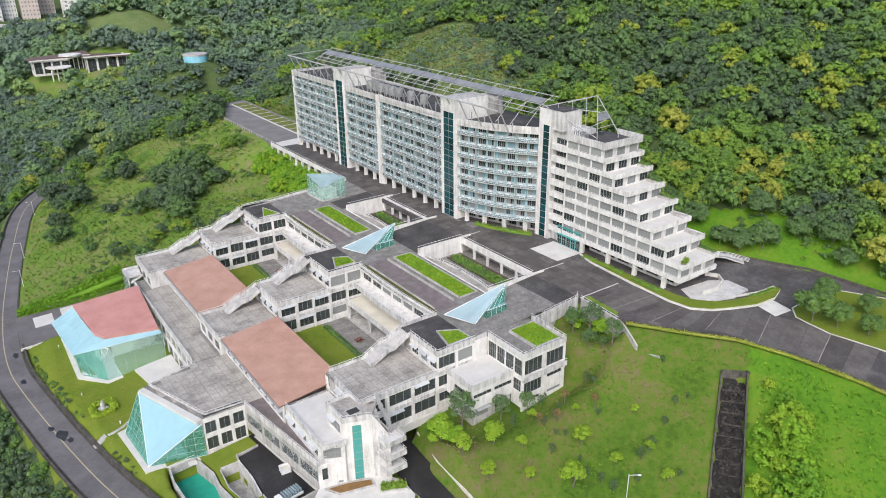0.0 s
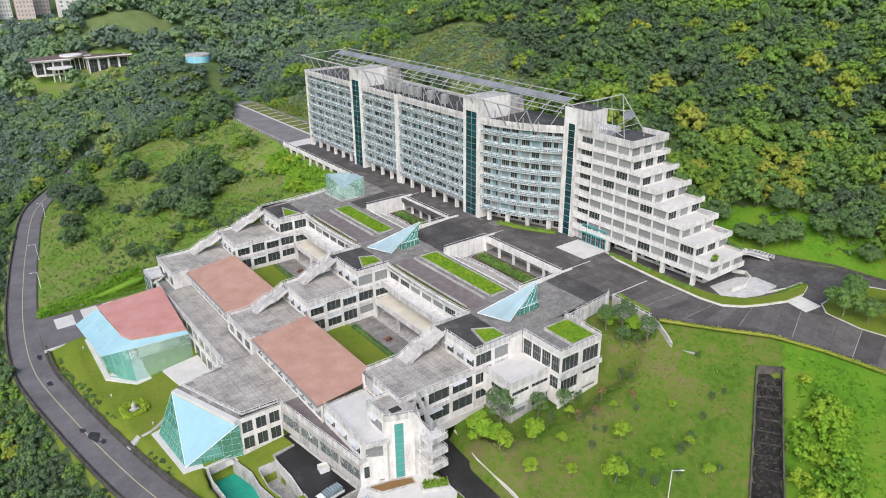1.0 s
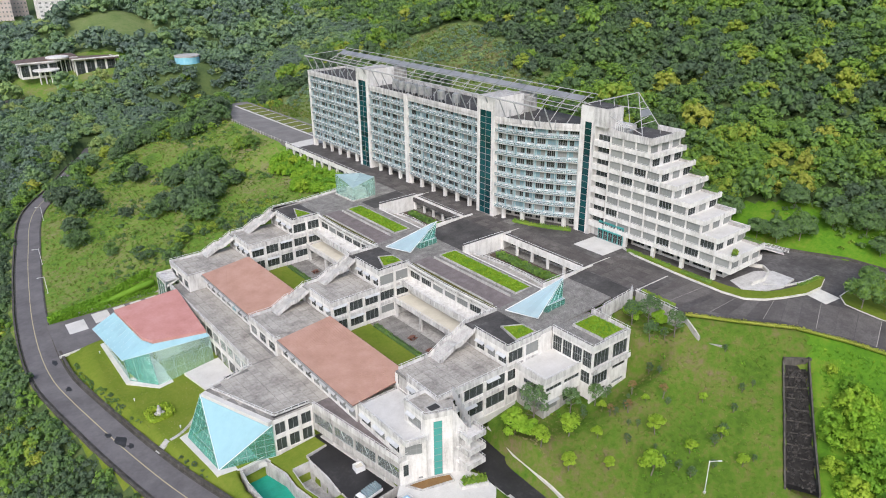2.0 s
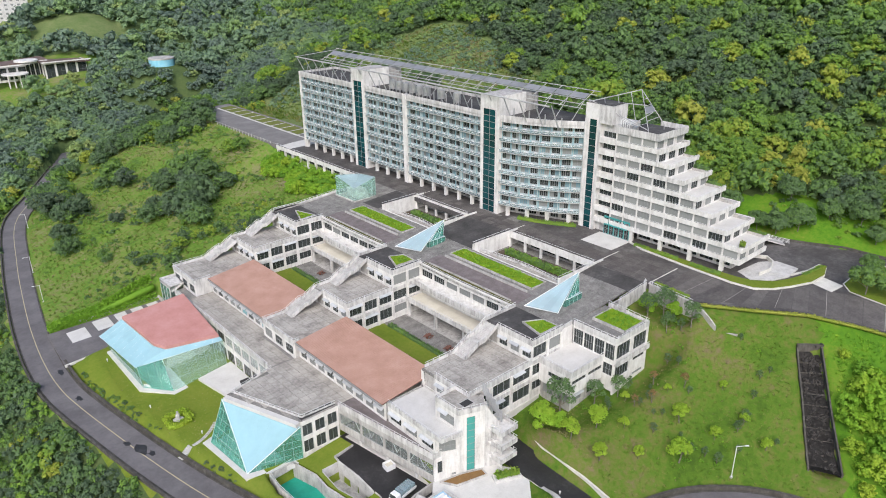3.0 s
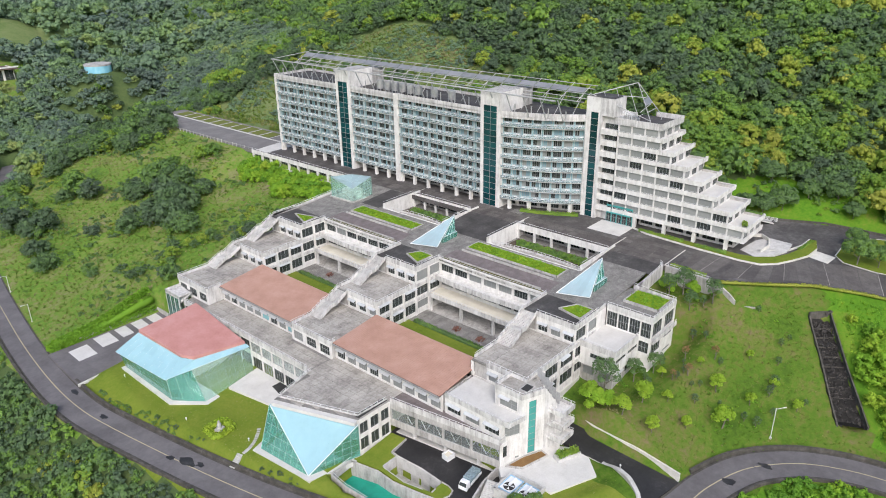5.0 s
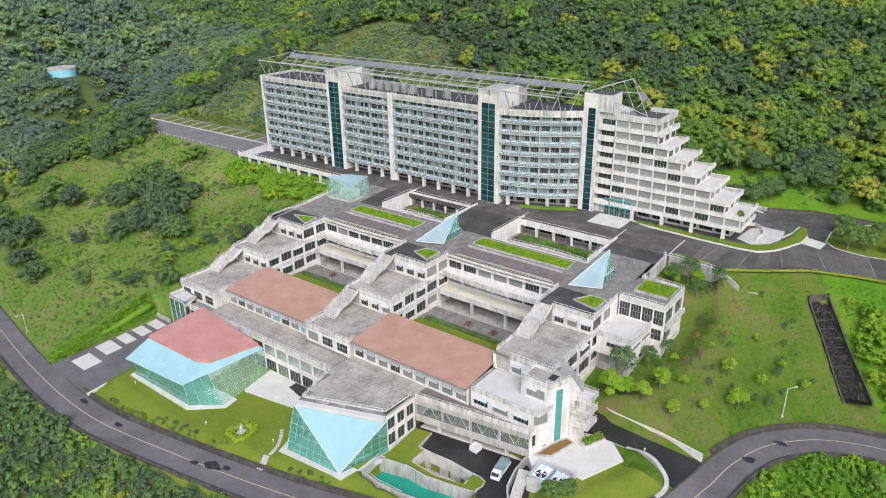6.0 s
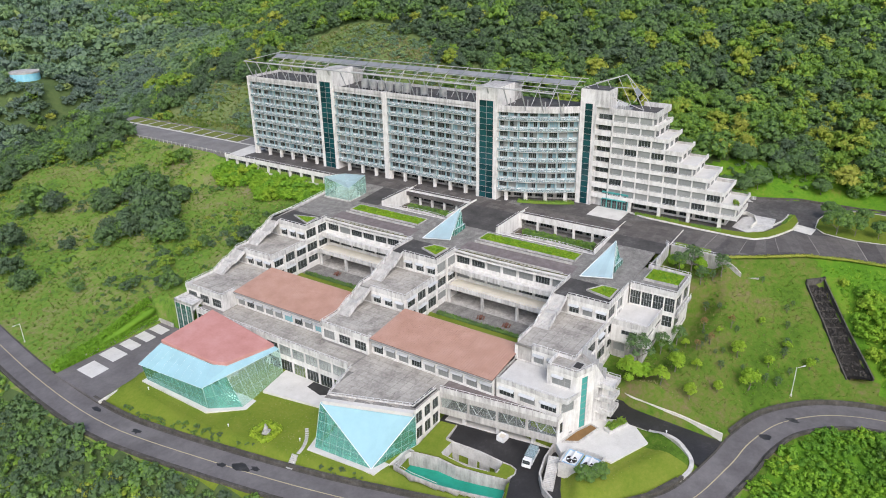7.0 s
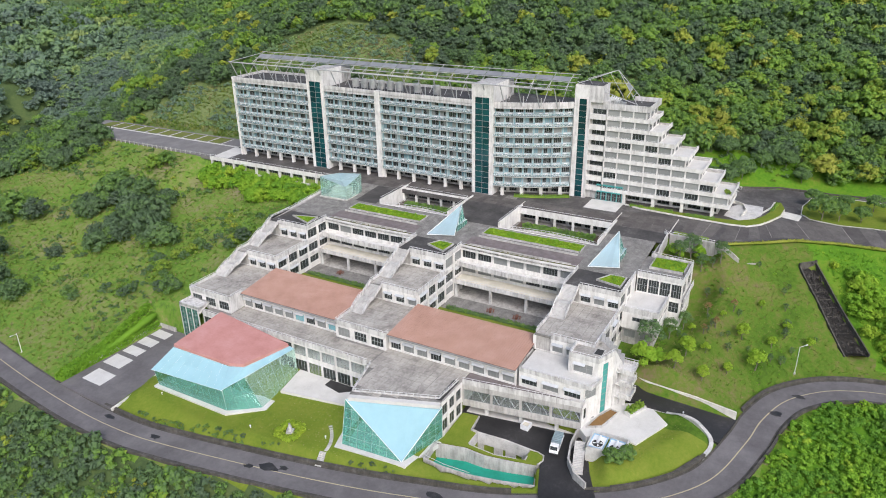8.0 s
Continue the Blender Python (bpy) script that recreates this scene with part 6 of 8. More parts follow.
# retaining walls by the south wing
ret = base("retaining_wall", (117, 95, 22), "stained white retaining wall at the plaza corner", "retaining wall")
parapet(ret, [(119.2, 110.2, 27.0), (118.2, 109.0, 27.0), (105.8, 108.6, 26.4)], h=0.7, drop=3.0)
part("wall", band(bmesh.new(), [(118.9, 108.4, 22.6), (117.7, 95.4, 22.6)], 4.5, 0.5, 5), STAINED, ret)
part("slope_wall", band(bmesh.new(), [(117.9, 95.4, 24.8), (117.0, 92.6, 24.4), (116.2, 89.6, 23.0), (116.0, 88.0, 21.8)], 2.4, 0.4, 5), STAINED, ret)
part("tail_wall", band(bmesh.new(), [(116.2, 87.9, 21.6), (117.4, 86.0, 21.8), (118.8, 83.6, 21.8)], 0.9, 0.3, 2), STAINED, ret)
parapet(ret, [(118.86, 108.4, 27.14), (117.66, 95.4, 27.14)], h=0.3, drop=0.03)

# kerbed island round the stepped block
isle = [(138.6, 128.4), (136.6, 122.8), (135.2, 106), (134.8, 94.5), (136.2, 89.0), (140, 85.6), (144.6, 83.4), (151.2, 80.9), (158, 80.4), (163.2, 82.0), (164.0, 84.4), (158, 84.8), (152, 86.6), (147.5, 90.5)]
island = part("island_kerb", band(bmesh.new(), [(x, y, float(plaza_z(y))) for x, y in isle], 0.4, 0.45, 0.4), KERB)
tagged(island, "white kerb curving round the stepped block's verge", "kerb", kind="structure")
bm = bmesh.new()
inner = [(139.4, 128.2), (139.4, 99), (139.6, 95.5), (140.4, 91.8), (144, 87.6), (148, 85.6), (152.4, 84.4), (158, 83.2), (163.0, 83.4)]
ring = [(x + 0.45, y + 0.25) for x, y in isle[:10]]
verge = tagged(part("verge", plate(ring + inner[::-1], 26.0, 27.10), LAWN), "mown verge with low hedges before the stepped block", "verge", kind="structure")

tagged(part("rear_kerb", band(bmesh.new(), [(x, y, float(plaza_z(y))) for x, y in ((163.1, 118.2), (170.1, 106.1), (176.1, 92.1), (181.1, 84.1), (184.1, 66), (188.6, 51))], 0.7, -0.5, 1.2), DARKWALL), "dark mossy kerb wall behind the forecourt road", "low wall", kind="structure")

# drives and yards
drive = part("driveway", plate([(21, 110), (27.5, 99.5), (36, 104), (41, 106), (45, 109), (51, 109), (51, 139), (41.5, 139), (42.0, 133.9), (37.0, 133.1), (37.0, 131.3), (37.4, 124.4), (37.0, 118.4), (37.0, 115.8), (35.6, 114.2), (33.2, 114.5), (27, 112.4)], 0.6, lambda x, y: 1.55 + 0.02 * max(0, x - 28)), WETROAD)
tagged(drive, "dark asphalt service drive under the front gallery", "driveway", kind="structure")
lane = part("lane", plate([(56.6, 80.8), (67.3, 78.4), (68.7, 89.8), (68.9, 100), (70.5, 111.5), (62.0, 111.5), (61.4, 104), (61.4, 95.6), (61.2, 90.8), (59.4, 85.7), (57.0, 81.9)], 1.0, lambda x, y: 3.75 + 0.055 * max(0, y - 80)), WETROAD)
tagged(lane, "damp dark asphalt lane running under the south wing", "driveway", kind="structure")
tagged(part("lane_wall", band(bmesh.new(), [(67.5, 78.8, 3.7), (68.8, 89.8, 4.3), (69.0, 100, 4.9), (70.6, 110.4, 5.4)][::-1], 2.0, 0.45, 1.0), KERB), "pale low wall along the lane", "low wall", kind="structure")
lane_edge = smooth_path([(61.4, 97.5, 0), (61.2, 93.0, 0), (60.4, 89.0, 0), (59.0, 85.6, 0), (57.2, 83.2, 0), (54.8, 82.6, 0), (50.4, 83.8, 0)], 0.8)
tagged(part("lane_kerb", band(bmesh.new(), [(p.x, p.y, ground_z(p.x - 1.2, p.y + 0.8)) for p in lane_edge][::-1], 0.2, -0.9, 1.4), PALECON), "broad pale concrete kerb at the lane", "kerb", kind="structure")
court = part("court_paving", plate([(43.6, 107.6), (46.6, 103.2), (46.3, 96.8), (56.9, 92.3), (61.0, 96.6), (61.2, 101.6), (59.4, 105.0), (52, 108.2), (46, 110)], 2.5, 4.75), PALE)
tagged(court, "pale paved terrace at the stair tower's foot", "terrace", kind="structure")
park = part("car_park", plate([(3.6, 222.2), (18.5, 223.6), (24, 227), (40, 228.5), (40, 244.2), (4.6, 244.4)], -1.8, -0.85), ASPHALT)
tagged(park, "grey car park with pale bays below the hedge", "parking", kind="structure")
for i, (x, y, w, d) in enumerate([(9.0, 233.5, 5.5, 8.0), (17.2, 236.0, 5.0, 7.6), (24.0, 237.0, 3.6, 6.8), (29.4, 237.4, 3.6, 6.6), (34.6, 237.4, 3.4, 6.6)]):
    part("bay", plate([(x, y), (x + w, y + 0.2), (x + w + 0.3, y + d), (x + 0.2, y + d - 0.2)], -1.0, -0.842), PALE, park)
tagged(part("car_park_kerb", band(bmesh.new(), [(3.4, 221.6, -1.0), (9, 222.0, -0.9), (18.5, 223.2, -0.8), (23.6, 226.4, -0.7), (36, 228.0, -0.6)][::-1], 0.35, 0.6, 0.3), KERB), "pale kerb round the car park", "kerb", kind="structure")
tagged(part("car_park_wall", band(bmesh.new(), [(14, 244.8, -1), (39.5, 244.6, -1), (39.5, 238.0, -1)], 1.5, 0.4, 0.4), STAINED), "low stained wall behind the car park", "low wall", kind="structure")
apron = part("apron", plate([(27.2, 184.6), (30.4, 164.4), (37.6, 165.2), (37.6, 186.6)], 0.5, 2.25), PALE)
tagged(apron, "pale paved apron before the gallery", "terrace", kind="structure")
part("mat", plate([(33.6, 170.5), (37.4, 165.8), (37.4, 176), (34.8, 176)], 2.1, 2.29), DARK, apron)

# the sunken green ramp and its walls
ramp = base("green_ramp", (30, 126, -1), "sunken green-coated ramp between stained concrete walls", "ramp")
part("ramp_floor", plate([(23.0, 138.4), (29.2, 138.6), (30.8, 131.8), (30.5, 127), (31.4, 121.4), (32.8, 115.4), (26.6, 113.4), (24.6, 120.2), (23.0, 127.2), (22.6, 133.6)], -3.6, lambda x, y: -1.5 - 0.045 * (y - 114)), EMERALD, ramp)
outer = [(23.0, 138.6), (22.5, 133.5), (22.9, 127.0), (24.4, 120.0), (26.5, 113.0)]
innr = [(32.9, 115.0), (31.5, 121.4), (30.6, 127.0), (30.9, 131.8), (29.3, 139.0)]
part("wall", band(bmesh.new(), [(x, y, -2.4) for x, y in outer], 3.8, 0.4, 1.2), STAINED, ramp)
part("wall", band(bmesh.new(), [(x, y, -2.4) for x, y in innr], 3.75, 0.4, 1.2), STAINED, ramp)
part("end_wall", band(bmesh.new(), [(26.5, 113.0, -2.4), (32.9, 115.0, -2.4)], 2.6, 0.3, 0.6), STAINED, ramp)
part("portal", band(bmesh.new(), [(29.3, 139.2, 0.0), (23.0, 138.8, 0.0)], 1.6, 0.4, 0.2), STAINED, ramp)
# Black block in the ramp mouth stands for darkness inside the tunnel.
part("portal_dark", plate([(23.4, 139.2), (29.0, 139.6), (29.0, 141.5), (23.4, 141.0)], -3.4, 0.0), DARK, ramp)
part("rail", tube(bmesh.new(), [(29.0, 139.0, 2.4), (23.2, 138.6, 2.4), (22.7, 133.5, 2.2), (23.1, 127, 2.0)], 0.05, 5), STEEL, ramp)
well = base("light_well", (37, 126, 0), "sunken concrete light well with a grass rim", "light well")
well_in = [(33.3, 118.4), (31.9, 125.0), (32.4, 131.8)]
well_far = [(36.6, 118.4), (37.0, 124.4), (36.6, 131.6)]
part("turf", plate([(32.9, 115.1), (34.6, 114.5), (36.2, 115.0), (36.7, 116.4), (36.6, 118.2), *well_in, (36.4, 132.0), (36.8, 133.4), (42.0, 134.0), (41.4, 138.3), (31.9, 138.4), (29.8, 139.0), (31.2, 132.0), (31.0, 127.0), (31.9, 121.5)], 0.2, lambda x, y: 1.38 + 0.10 * max(0, x - 33)), LAWN, well, "grass rim")
part("near_wall", band(bmesh.new(), [(x, y, -3.2) for x, y in well_in[::-1]], 4.6, -0.22, 0.3), PALECON, well)
part("far_wall", band(bmesh.new(), [(x, y, 0.2) for x, y in well_far], 2.0, 0.35, 1.0), PALECON, well)
for a, b in (((36.6, 118.4), (36.7, 120.2)), ((36.85, 121.8), (37.0, 124.4)), ((36.95, 125.2), (36.85, 127.4)), ((36.7, 130.0), (36.6, 131.6))):
    part("far_pier", band(bmesh.new(), [(*a, -3.0), (*b, -3.0)], 2.2, 0.34, 0.3), PALECON, well)
# Black block behind the piers paints the shade within the openings.
part("dark_opening", plate([(37.6, 118.4), (38.0, 124.4), (37.6, 131.6), (38.2, 131.6), (38.6, 124.4), (38.2, 118.4)][::-1], -3.2, 0.5), DARK, well)
part("end_wall", band(bmesh.new(), [(33.3, 118.3, -3.2), (36.9, 118.3, -3.2)], 4.75, -0.3, 0.3), PALECON, well)
part("end_wall", band(bmesh.new(), [(32.4, 131.8, -3.2), (36.9, 131.8, -3.2)], 4.9, 0.25, 0.3), PALECON, well)
part("well_floor", plate([(33.1, 118.2), (38.0, 118.2), (38.4, 124.4), (38.0, 132.0), (32.2, 132.0), (31.7, 125.0)], -3.4, -2.8), STAINED, well)
part("rim_wall", band(bmesh.new(), [(32.8, 114.9, 0.6), (34.6, 114.2, 0.6), (36.4, 114.7, 0.6), (37.0, 116.4, 0.6), (36.95, 118.4, 0.6)], 1.25, 0.25, 1.2), STAINED, well)
part("strip_kerb", band(bmesh.new(), [(36.65, 131.6, 0.8), (36.8, 133.3, 0.8), (42.1, 133.9, 0.8)], 1.5, 0.25, 0.6), STAINED, well)

# walls, gutters and guard along the road
kerb_line = smooth_path(ROAD[7:19], 2.0)
low_wall = ribbon([p for p in kerb_line if p.y > 113.5], WIDE + 0.8, WIDE + 0.1, 0.8, 1.8)
tagged(part("road_wall", low_wall, DARKWALL), "dark mossy kerb wall between road and lawn", "low wall", kind="structure")
tagged(part("road_wall", ribbon([p for p in smooth_path(ROAD[18:], 2.0) if p.x > 68.5], WIDE + 0.8, WIDE + 0.2, 0.8, 2.0), DARKWALL), "dark mossy wall under the sloping lawn", "low wall", kind="structure")
tagged(part("road_wall", ribbon([p for p in kerb_line if p.y < 97 and p.x < 51], WIDE + 0.8, WIDE + 0.1, 0.7, 1.6), DARKWALL), "dark stone kerb wall round the lawn", "low wall", kind="structure")
tagged(part("road_guard", ribbon(smooth_path(ROAD[1:], 2.0), -WIDE - 0.2, -WIDE - 0.75, 0.45, 1.4), DARKWALL), "mossy guard wall on the road's downhill side", "low wall", kind="structure")

# stone channel down the slope
chan = base("stone_channel", (116, 62, 14), "dark boulder-lined drainage channel between concrete walls", "drain channel")
for a, b in (((103.4, 57.6), (125.8, 72.2)), ((106.0, 52.0), (129.6, 68.4))):
    path = []
    for i in range(13):
        t = i / 12
        x, y = a[0] + (b[0] - a[0]) * t, a[1] + (b[1] - a[1]) * t
        off = -1.1 if a[1] > 55 else 1.1
        path.append((x, y, ground_z(x - 0.55 * off * -0.9, y + 0.9 * -off * 1.6) + 0.15))
    part("wall", band(bmesh.new(), path, 0.25, 0.35, 2.0), DARKWALL, chan)
part("head_wall", band(bmesh.new(), [(125.6, 72.4, 20.0), (129.9, 68.2, 20.0)], 2.2, 0.5, 1.5), DARKWALL, chan)
part("foot_wall", band(bmesh.new(), [(102.6, 58.4, 4.4), (106.8, 51.2, 4.4)], 1.4, 0.4, 2.0), STAINED, chan)
bm = bmesh.new()
grid = []
for i in range(17):
    u = i / 16
    grid.append([bm.verts.new((103.4 + 22.4 * u + (2.6 + 1.2 * u) * v, 57.6 + 14.6 * u - (5.6 - 1.8 * u) * v, ground_z(103.4 + 22.4 * u + 1.6, 57.6 + 14.6 * u - 2.4) + 1.5)) for v in (-0.02, 0.5, 1.02)])
for a, b in zip(grid, grid[1:]):
    for k in range(2):
        bm.faces.new((a[k], a[k + 1], b[k + 1], b[k]))
bmesh.ops.solidify(bm, geom=bm.faces[:], thickness=0.2)
WETSTONE = material("dark wet rubble", [(0.3, (0.016, 0.015, 0.014)), (0.5, (0.038, 0.035, 0.032)), (0.72, (0.10, 0.09, 0.08))], scale=0.7, rough=0.7, fine=0.5, bump=0.4)
part("bed", bm, WETSTONE, chan)
for i in range(1, 11):
    u = i / 11
    ax, ay, bx, by = 103.4 + 22.4 * u, 57.6 + 14.6 * u, 106.0 + 23.6 * u, 52.0 + 16.4 * u
    zc = ground_z((ax + bx) / 2, (ay + by) / 2) + 1.1
    part("check_ledge", band(bmesh.new(), [(ax + (bx - ax) * 0.06, ay + (by - ay) * 0.06, zc), (ax + (bx - ax) * 0.94, ay + (by - ay) * 0.94, zc)], 0.55, 0.22, 0.3), DARKWALL, chan)
rock = bmesh.new()
rnd = random.Random(3)
for i in range(260):
    u, v = rnd.random(), rnd.uniform(0.06, 0.94)
    ax, ay = 103.4 + 22.4 * u, 57.6 + 14.6 * u
    bx, by = 106.0 + 23.6 * u, 52.0 + 16.4 * u
    x, y = ax + (bx - ax) * v, ay + (by - ay) * v
    r = rnd.uniform(0.25, 0.6)
    m = Matrix.Translation((x, y, ground_z(x, y) * 0.3 + 0.7 * ground_z(ax + (bx - ax) * 0.5, ay + (by - ay) * 0.5) + 1.5)) @ Euler((rnd.random() * 3, rnd.random() * 3, rnd.random() * 3)).to_matrix().to_4x4() @ Matrix.Diagonal((r, r * rnd.uniform(0.5, 1), r * 0.5, 1))
    bmesh.ops.create_icosphere(rock, subdivisions=1, radius=1, matrix=m)
tagged(part("rubble", rock, WETSTONE, chan), kind="stuff")

isle2 = [(154.0, 72.6), (153.6, 64), (156.5, 54.2), (160, 36), (182, 36), (184, 52), (182, 65), (176.4, 73.6), (166, 75.8), (157.5, 75.6)]
grass_island = part("grass_island", plate(isle2[::1], 22, lambda x, y: float(plaza_z(y)) + 0.12), LAWN)
tagged(grass_island, "mown grass island beside the forecourt road", "verge", kind="structure")
part("kerb", band(bmesh.new(), [(x, y, float(plaza_z(y))) for x, y in isle2 + isle2[:1]], 0.2, 0.3, 0.3), KERB, grass_island)

# ---- woods, trees and grass ----
def crown(seed, lumps, cards, leaf, flat=0.8, core=0.8):
    """A crown about 1 m in radius: uneven lumps, each a rough core set with many small leaf sprays. Returns points and triangles."""
    g = np.random.default_rng(seed)
    iv = np.array([(1, 0, 0), (0, 1, 0), (-1, 0, 0), (0, -1, 0), (0, 0, 1), (0, 0, -1)], float)
    it = np.array([(i, (i + 1) % 4, 4) for i in range(4)] + [((i + 1) % 4, i, 5) for i in range(4)])
    co, tri, n = [], [], 0
    for k in range(lumps):
        # lumps spiral down a dome from its top to its skirt
        a, h = 2.4 * k + g.uniform(0, 0.8), 1 - 1.35 * (k + 0.4) / lumps
        r = 0.66 * math.sqrt(max(0.0, 1 - h * h)) * g.uniform(0.75, 1.15)
        c = np.array([r * math.cos(a), r * math.sin(a), flat * (0.66 * h + g.uniform(-0.12, 0.16))])
        s = g.uniform(0.26, 0.44)
        if core:
            v = iv * (s * core) * g.uniform(0.75, 1.15, (len(iv), 1)) * (1, 1, 0.85) + c
            co.append(v)
            tri.append(it + n)
            n += len(v)
        d = g.normal(size=(cards, 3))
        d[:, 2] = np.abs(d[:, 2]) - 0.5
        d += 0.5 * c / np.linalg.norm(c)
        d /= np.linalg.norm(d, axis=1, keepdims=True)
        p = c + d * (1, 1, 0.85) * s * g.uniform(0.72, 1.12, (cards, 1))
        nrm = d + g.normal(size=d.shape) * 0.45 + (0, 0, 0.35)
        nrm /= np.linalg.norm(nrm, axis=1, keepdims=True)
        u = np.cross(nrm, g.normal(size=d.shape))
        u /= np.linalg.norm(u, axis=1, keepdims=True)
        w = np.cross(nrm, u)
        size = leaf * g.uniform(0.6, 1.3, (cards, 1))
        leaf_tri = np.stack([p - u * size - w * size * 0.5, p + u * size - w * size * 0.5 + nrm * size * 0.2, p + w * size], 1).reshape(-1, 3)
        co.append(leaf_tri)
        tri.append(n + np.arange(3 * cards).reshape(-1, 3))
        n += 3 * cards
    return np.concatenate(co), np.concatenate(tri)


def gather(name, protos, pos, size, tint, label, category, mat=None, tall=1.0, seed=1):
    """Many crowns joined into one object."""
    g = np.random.default_rng(seed)
    which = g.integers(0, len(protos), len(pos))
    turn = g.uniform(0, 2 * np.pi, len(pos))
    co, tri, tn, n = [], [], [], 0
    for k, (pv, pt) in enumerate(protos):
        m = which == k
        if not m.any():
            continue
        c, s = np.cos(turn[m])[:, None], np.sin(turn[m])[:, None]
        sx = size[m][:, None]
        stretch = g.uniform(0.85, 1.2, (m.sum(), 1)) * tall
        x, y, z = pv[None, :, 0] * sx, pv[None, :, 1] * sx, pv[None, :, 2] * sx * stretch
        v = np.stack([x * c - y * s, x * s + y * c, z], -1) + pos[m][:, None, :]
        co.append(v.reshape(-1, 3))
        tri.append((pt[None] + (np.arange(m.sum()) * len(pv))[:, None, None] + n).reshape(-1, 3))
        tn.append(np.repeat(tint[m], len(pv)))
        n += m.sum() * len(pv)
    ob = new(name, fast_mesh(name, np.concatenate(co), np.concatenate(tri), mat or LEAF, np.concatenate(tn)))
    return tagged(ob, label, category, kind="stuff")


def scatter(x0, x1, y0, y1, gap, seed):
    g = np.random.default_rng(seed)
    gx_, gy_ = np.meshgrid(np.arange(x0, x1, gap), np.arange(y0, y1, gap), indexing="ij")
    gy_ = gy_ + (np.arange(gx_.shape[0]) % 2)[:, None] * gap / 2
    x = (gx_ + g.uniform(-0.42, 0.42, gx_.shape) * gap).ravel()
    y = (gy_ + g.uniform(-0.42, 0.42, gy_.shape) * gap).ravel()
    return x, y, g


def patchy(x, y, scale, seed):
    """Soft patches between 0 and 1."""
    v = np.zeros(x.shape)
    g = np.random.default_rng(seed)
    for k in range(7):
        a, b, c = g.normal(size=3)
        f = scale * (1 + 0.45 * k)
        v += np.sin((a * x + b * y) / np.hypot(a, b) * f + c * 9) / (1 + 0.3 * k)
    return 0.5 + 0.5 * np.tanh(v * 0.7)


def tints(x, y, g, mean=0.30):
    t = mean + 0.26 * (patchy(x, y, 0.035, 4) - 0.5) + g.normal(0, 0.10, x.shape)
    odd = g.random(x.shape)
    t = np.where(odd > 0.84, t + 0.20, t)
    t = np.where(odd > 0.955, g.uniform(0.66, 0.82, x.shape), t)
    return np.clip(t, 0.02, 0.82)


NEAR = [crown(10 + i, 14, 34, 0.092, 0.95, 0.8) for i in range(7)]
MID = [crown(30 + i, 10, 22, 0.125, 0.9, 0.85) for i in range(7)]
FAR = [crown(50 + i, 8, 17, 0.15, 0.85, 0.88) for i in range(6)]
BUSH = [crown(70 + i, 5, 28, 0.14, 0.6, 0.8) for i in range(6)]


def clear(x, y, road_gap=3.0):
    """Where nothing is built."""
    dr, side, _ = near(x, y, ROAD_LINE)
    ok = (dr > WIDE + road_gap) & (within(x, y, PLAZA_PLAN) > 2.5) & (within(x, y, PODIUM_PLAN) > 4) & (within(x, y, CHANNEL) > 2)
    for ring in (FORE, PARKING, COURT_E, DRIVE, LANE):
        ok &= within(x, y, ring) > 2.5
    return ok, side, dr


def woods(name, x, y, g, protos, lo, hi, label, mean=0.30, sink=0.25, seed=1, tall=1.0, mat=None):
    z = terrain(x, y)
    size = g.uniform(lo, hi, x.shape) * g.choice([0.8, 1.0, 1.0, 1.25], x.shape)
    lift = size * g.uniform(0.0, 0.45, x.shape) * (sink < 0.2)
    pos = np.stack([x, y, z + size * (0.55 - sink) + lift], -1)
    return gather(name, protos, pos, size, tints(x, y, g, mean), label, "woods", mat, seed=seed, tall=tall)


# the hill behind the tower
def bare_slope(x, y):
    """Thinly grown stretches of the hill: above the tower's roof and behind the parking strip."""
    a = np.exp(-((x - 205) / 26) ** 2 - ((y - 285) / 55) ** 2) > 0.55 * patchy(x, y, 0.05, 9) + 0.25
    b = np.hypot((x - 168) / 20, (y - 350) / 46) < 0.75 + 0.5 * patchy(x, y, 0.07, 8)
    return a | b


def glades(x, y):
    return within(x, y, GLADE_PLAN) < -1.5


x, y, g = scatter(160, 300, 30, 470, 4.8, 11)
ok, _, _ = clear(x, y)
ok &= ~glades(x, y) & ~bare_slope(x, y) & (x > 164 + 3 * np.sin(y * 0.1)) & (y > 30 + 0.15 * (x - 160))
sunny = np.exp(-((y - 120) / 60) ** 2)
size = g.uniform(2.8, 4.8, x.shape) * g.choice([0.75, 1.0, 1.0, 1.3], x.shape)
z = terrain(x, y) + size * (0.4 + g.uniform(0.0, 0.5, x.shape))
hue = np.clip(tints(x, y, g, 0.30) + 0.13 * sunny * (patchy(x, y, 0.05, 77) > 0.5), 0.02, 0.84)
# tall crowns in fresh yellow-green leaf, in loose clusters
fresh = (g.random(x.shape) < 0.012 + 0.09 * sunny * (patchy(x, y, 0.06, 78) > 0.6)) & (x > 176)
size = np.where(fresh, size * 1.35, size)
z = np.where(fresh, z + 1.2, z)
hue = np.where(fresh, g.uniform(0.48, 0.82, x.shape), hue)
low, high = ok & (x < 222), ok & (x >= 222)
gather("hill_forest", NEAR, np.stack([x, y, z], -1)[low], size[low], hue[low], "dense mixed green forest on the hill behind", "woods", seed=2)
gather("hill_forest", MID, np.stack([x, y, z], -1)[high], size[high], hue[high], "dense mixed green forest higher on the hill", "woods", seed=42)
x2, y2, g2 = scatter(160, 250, 210, 400, 2.9, 12)
ok2, _, _ = clear(x2, y2)
ok2 &= bare_slope(x2, y2) & (patchy(x2, y2, 0.11, 81) > 0.25)
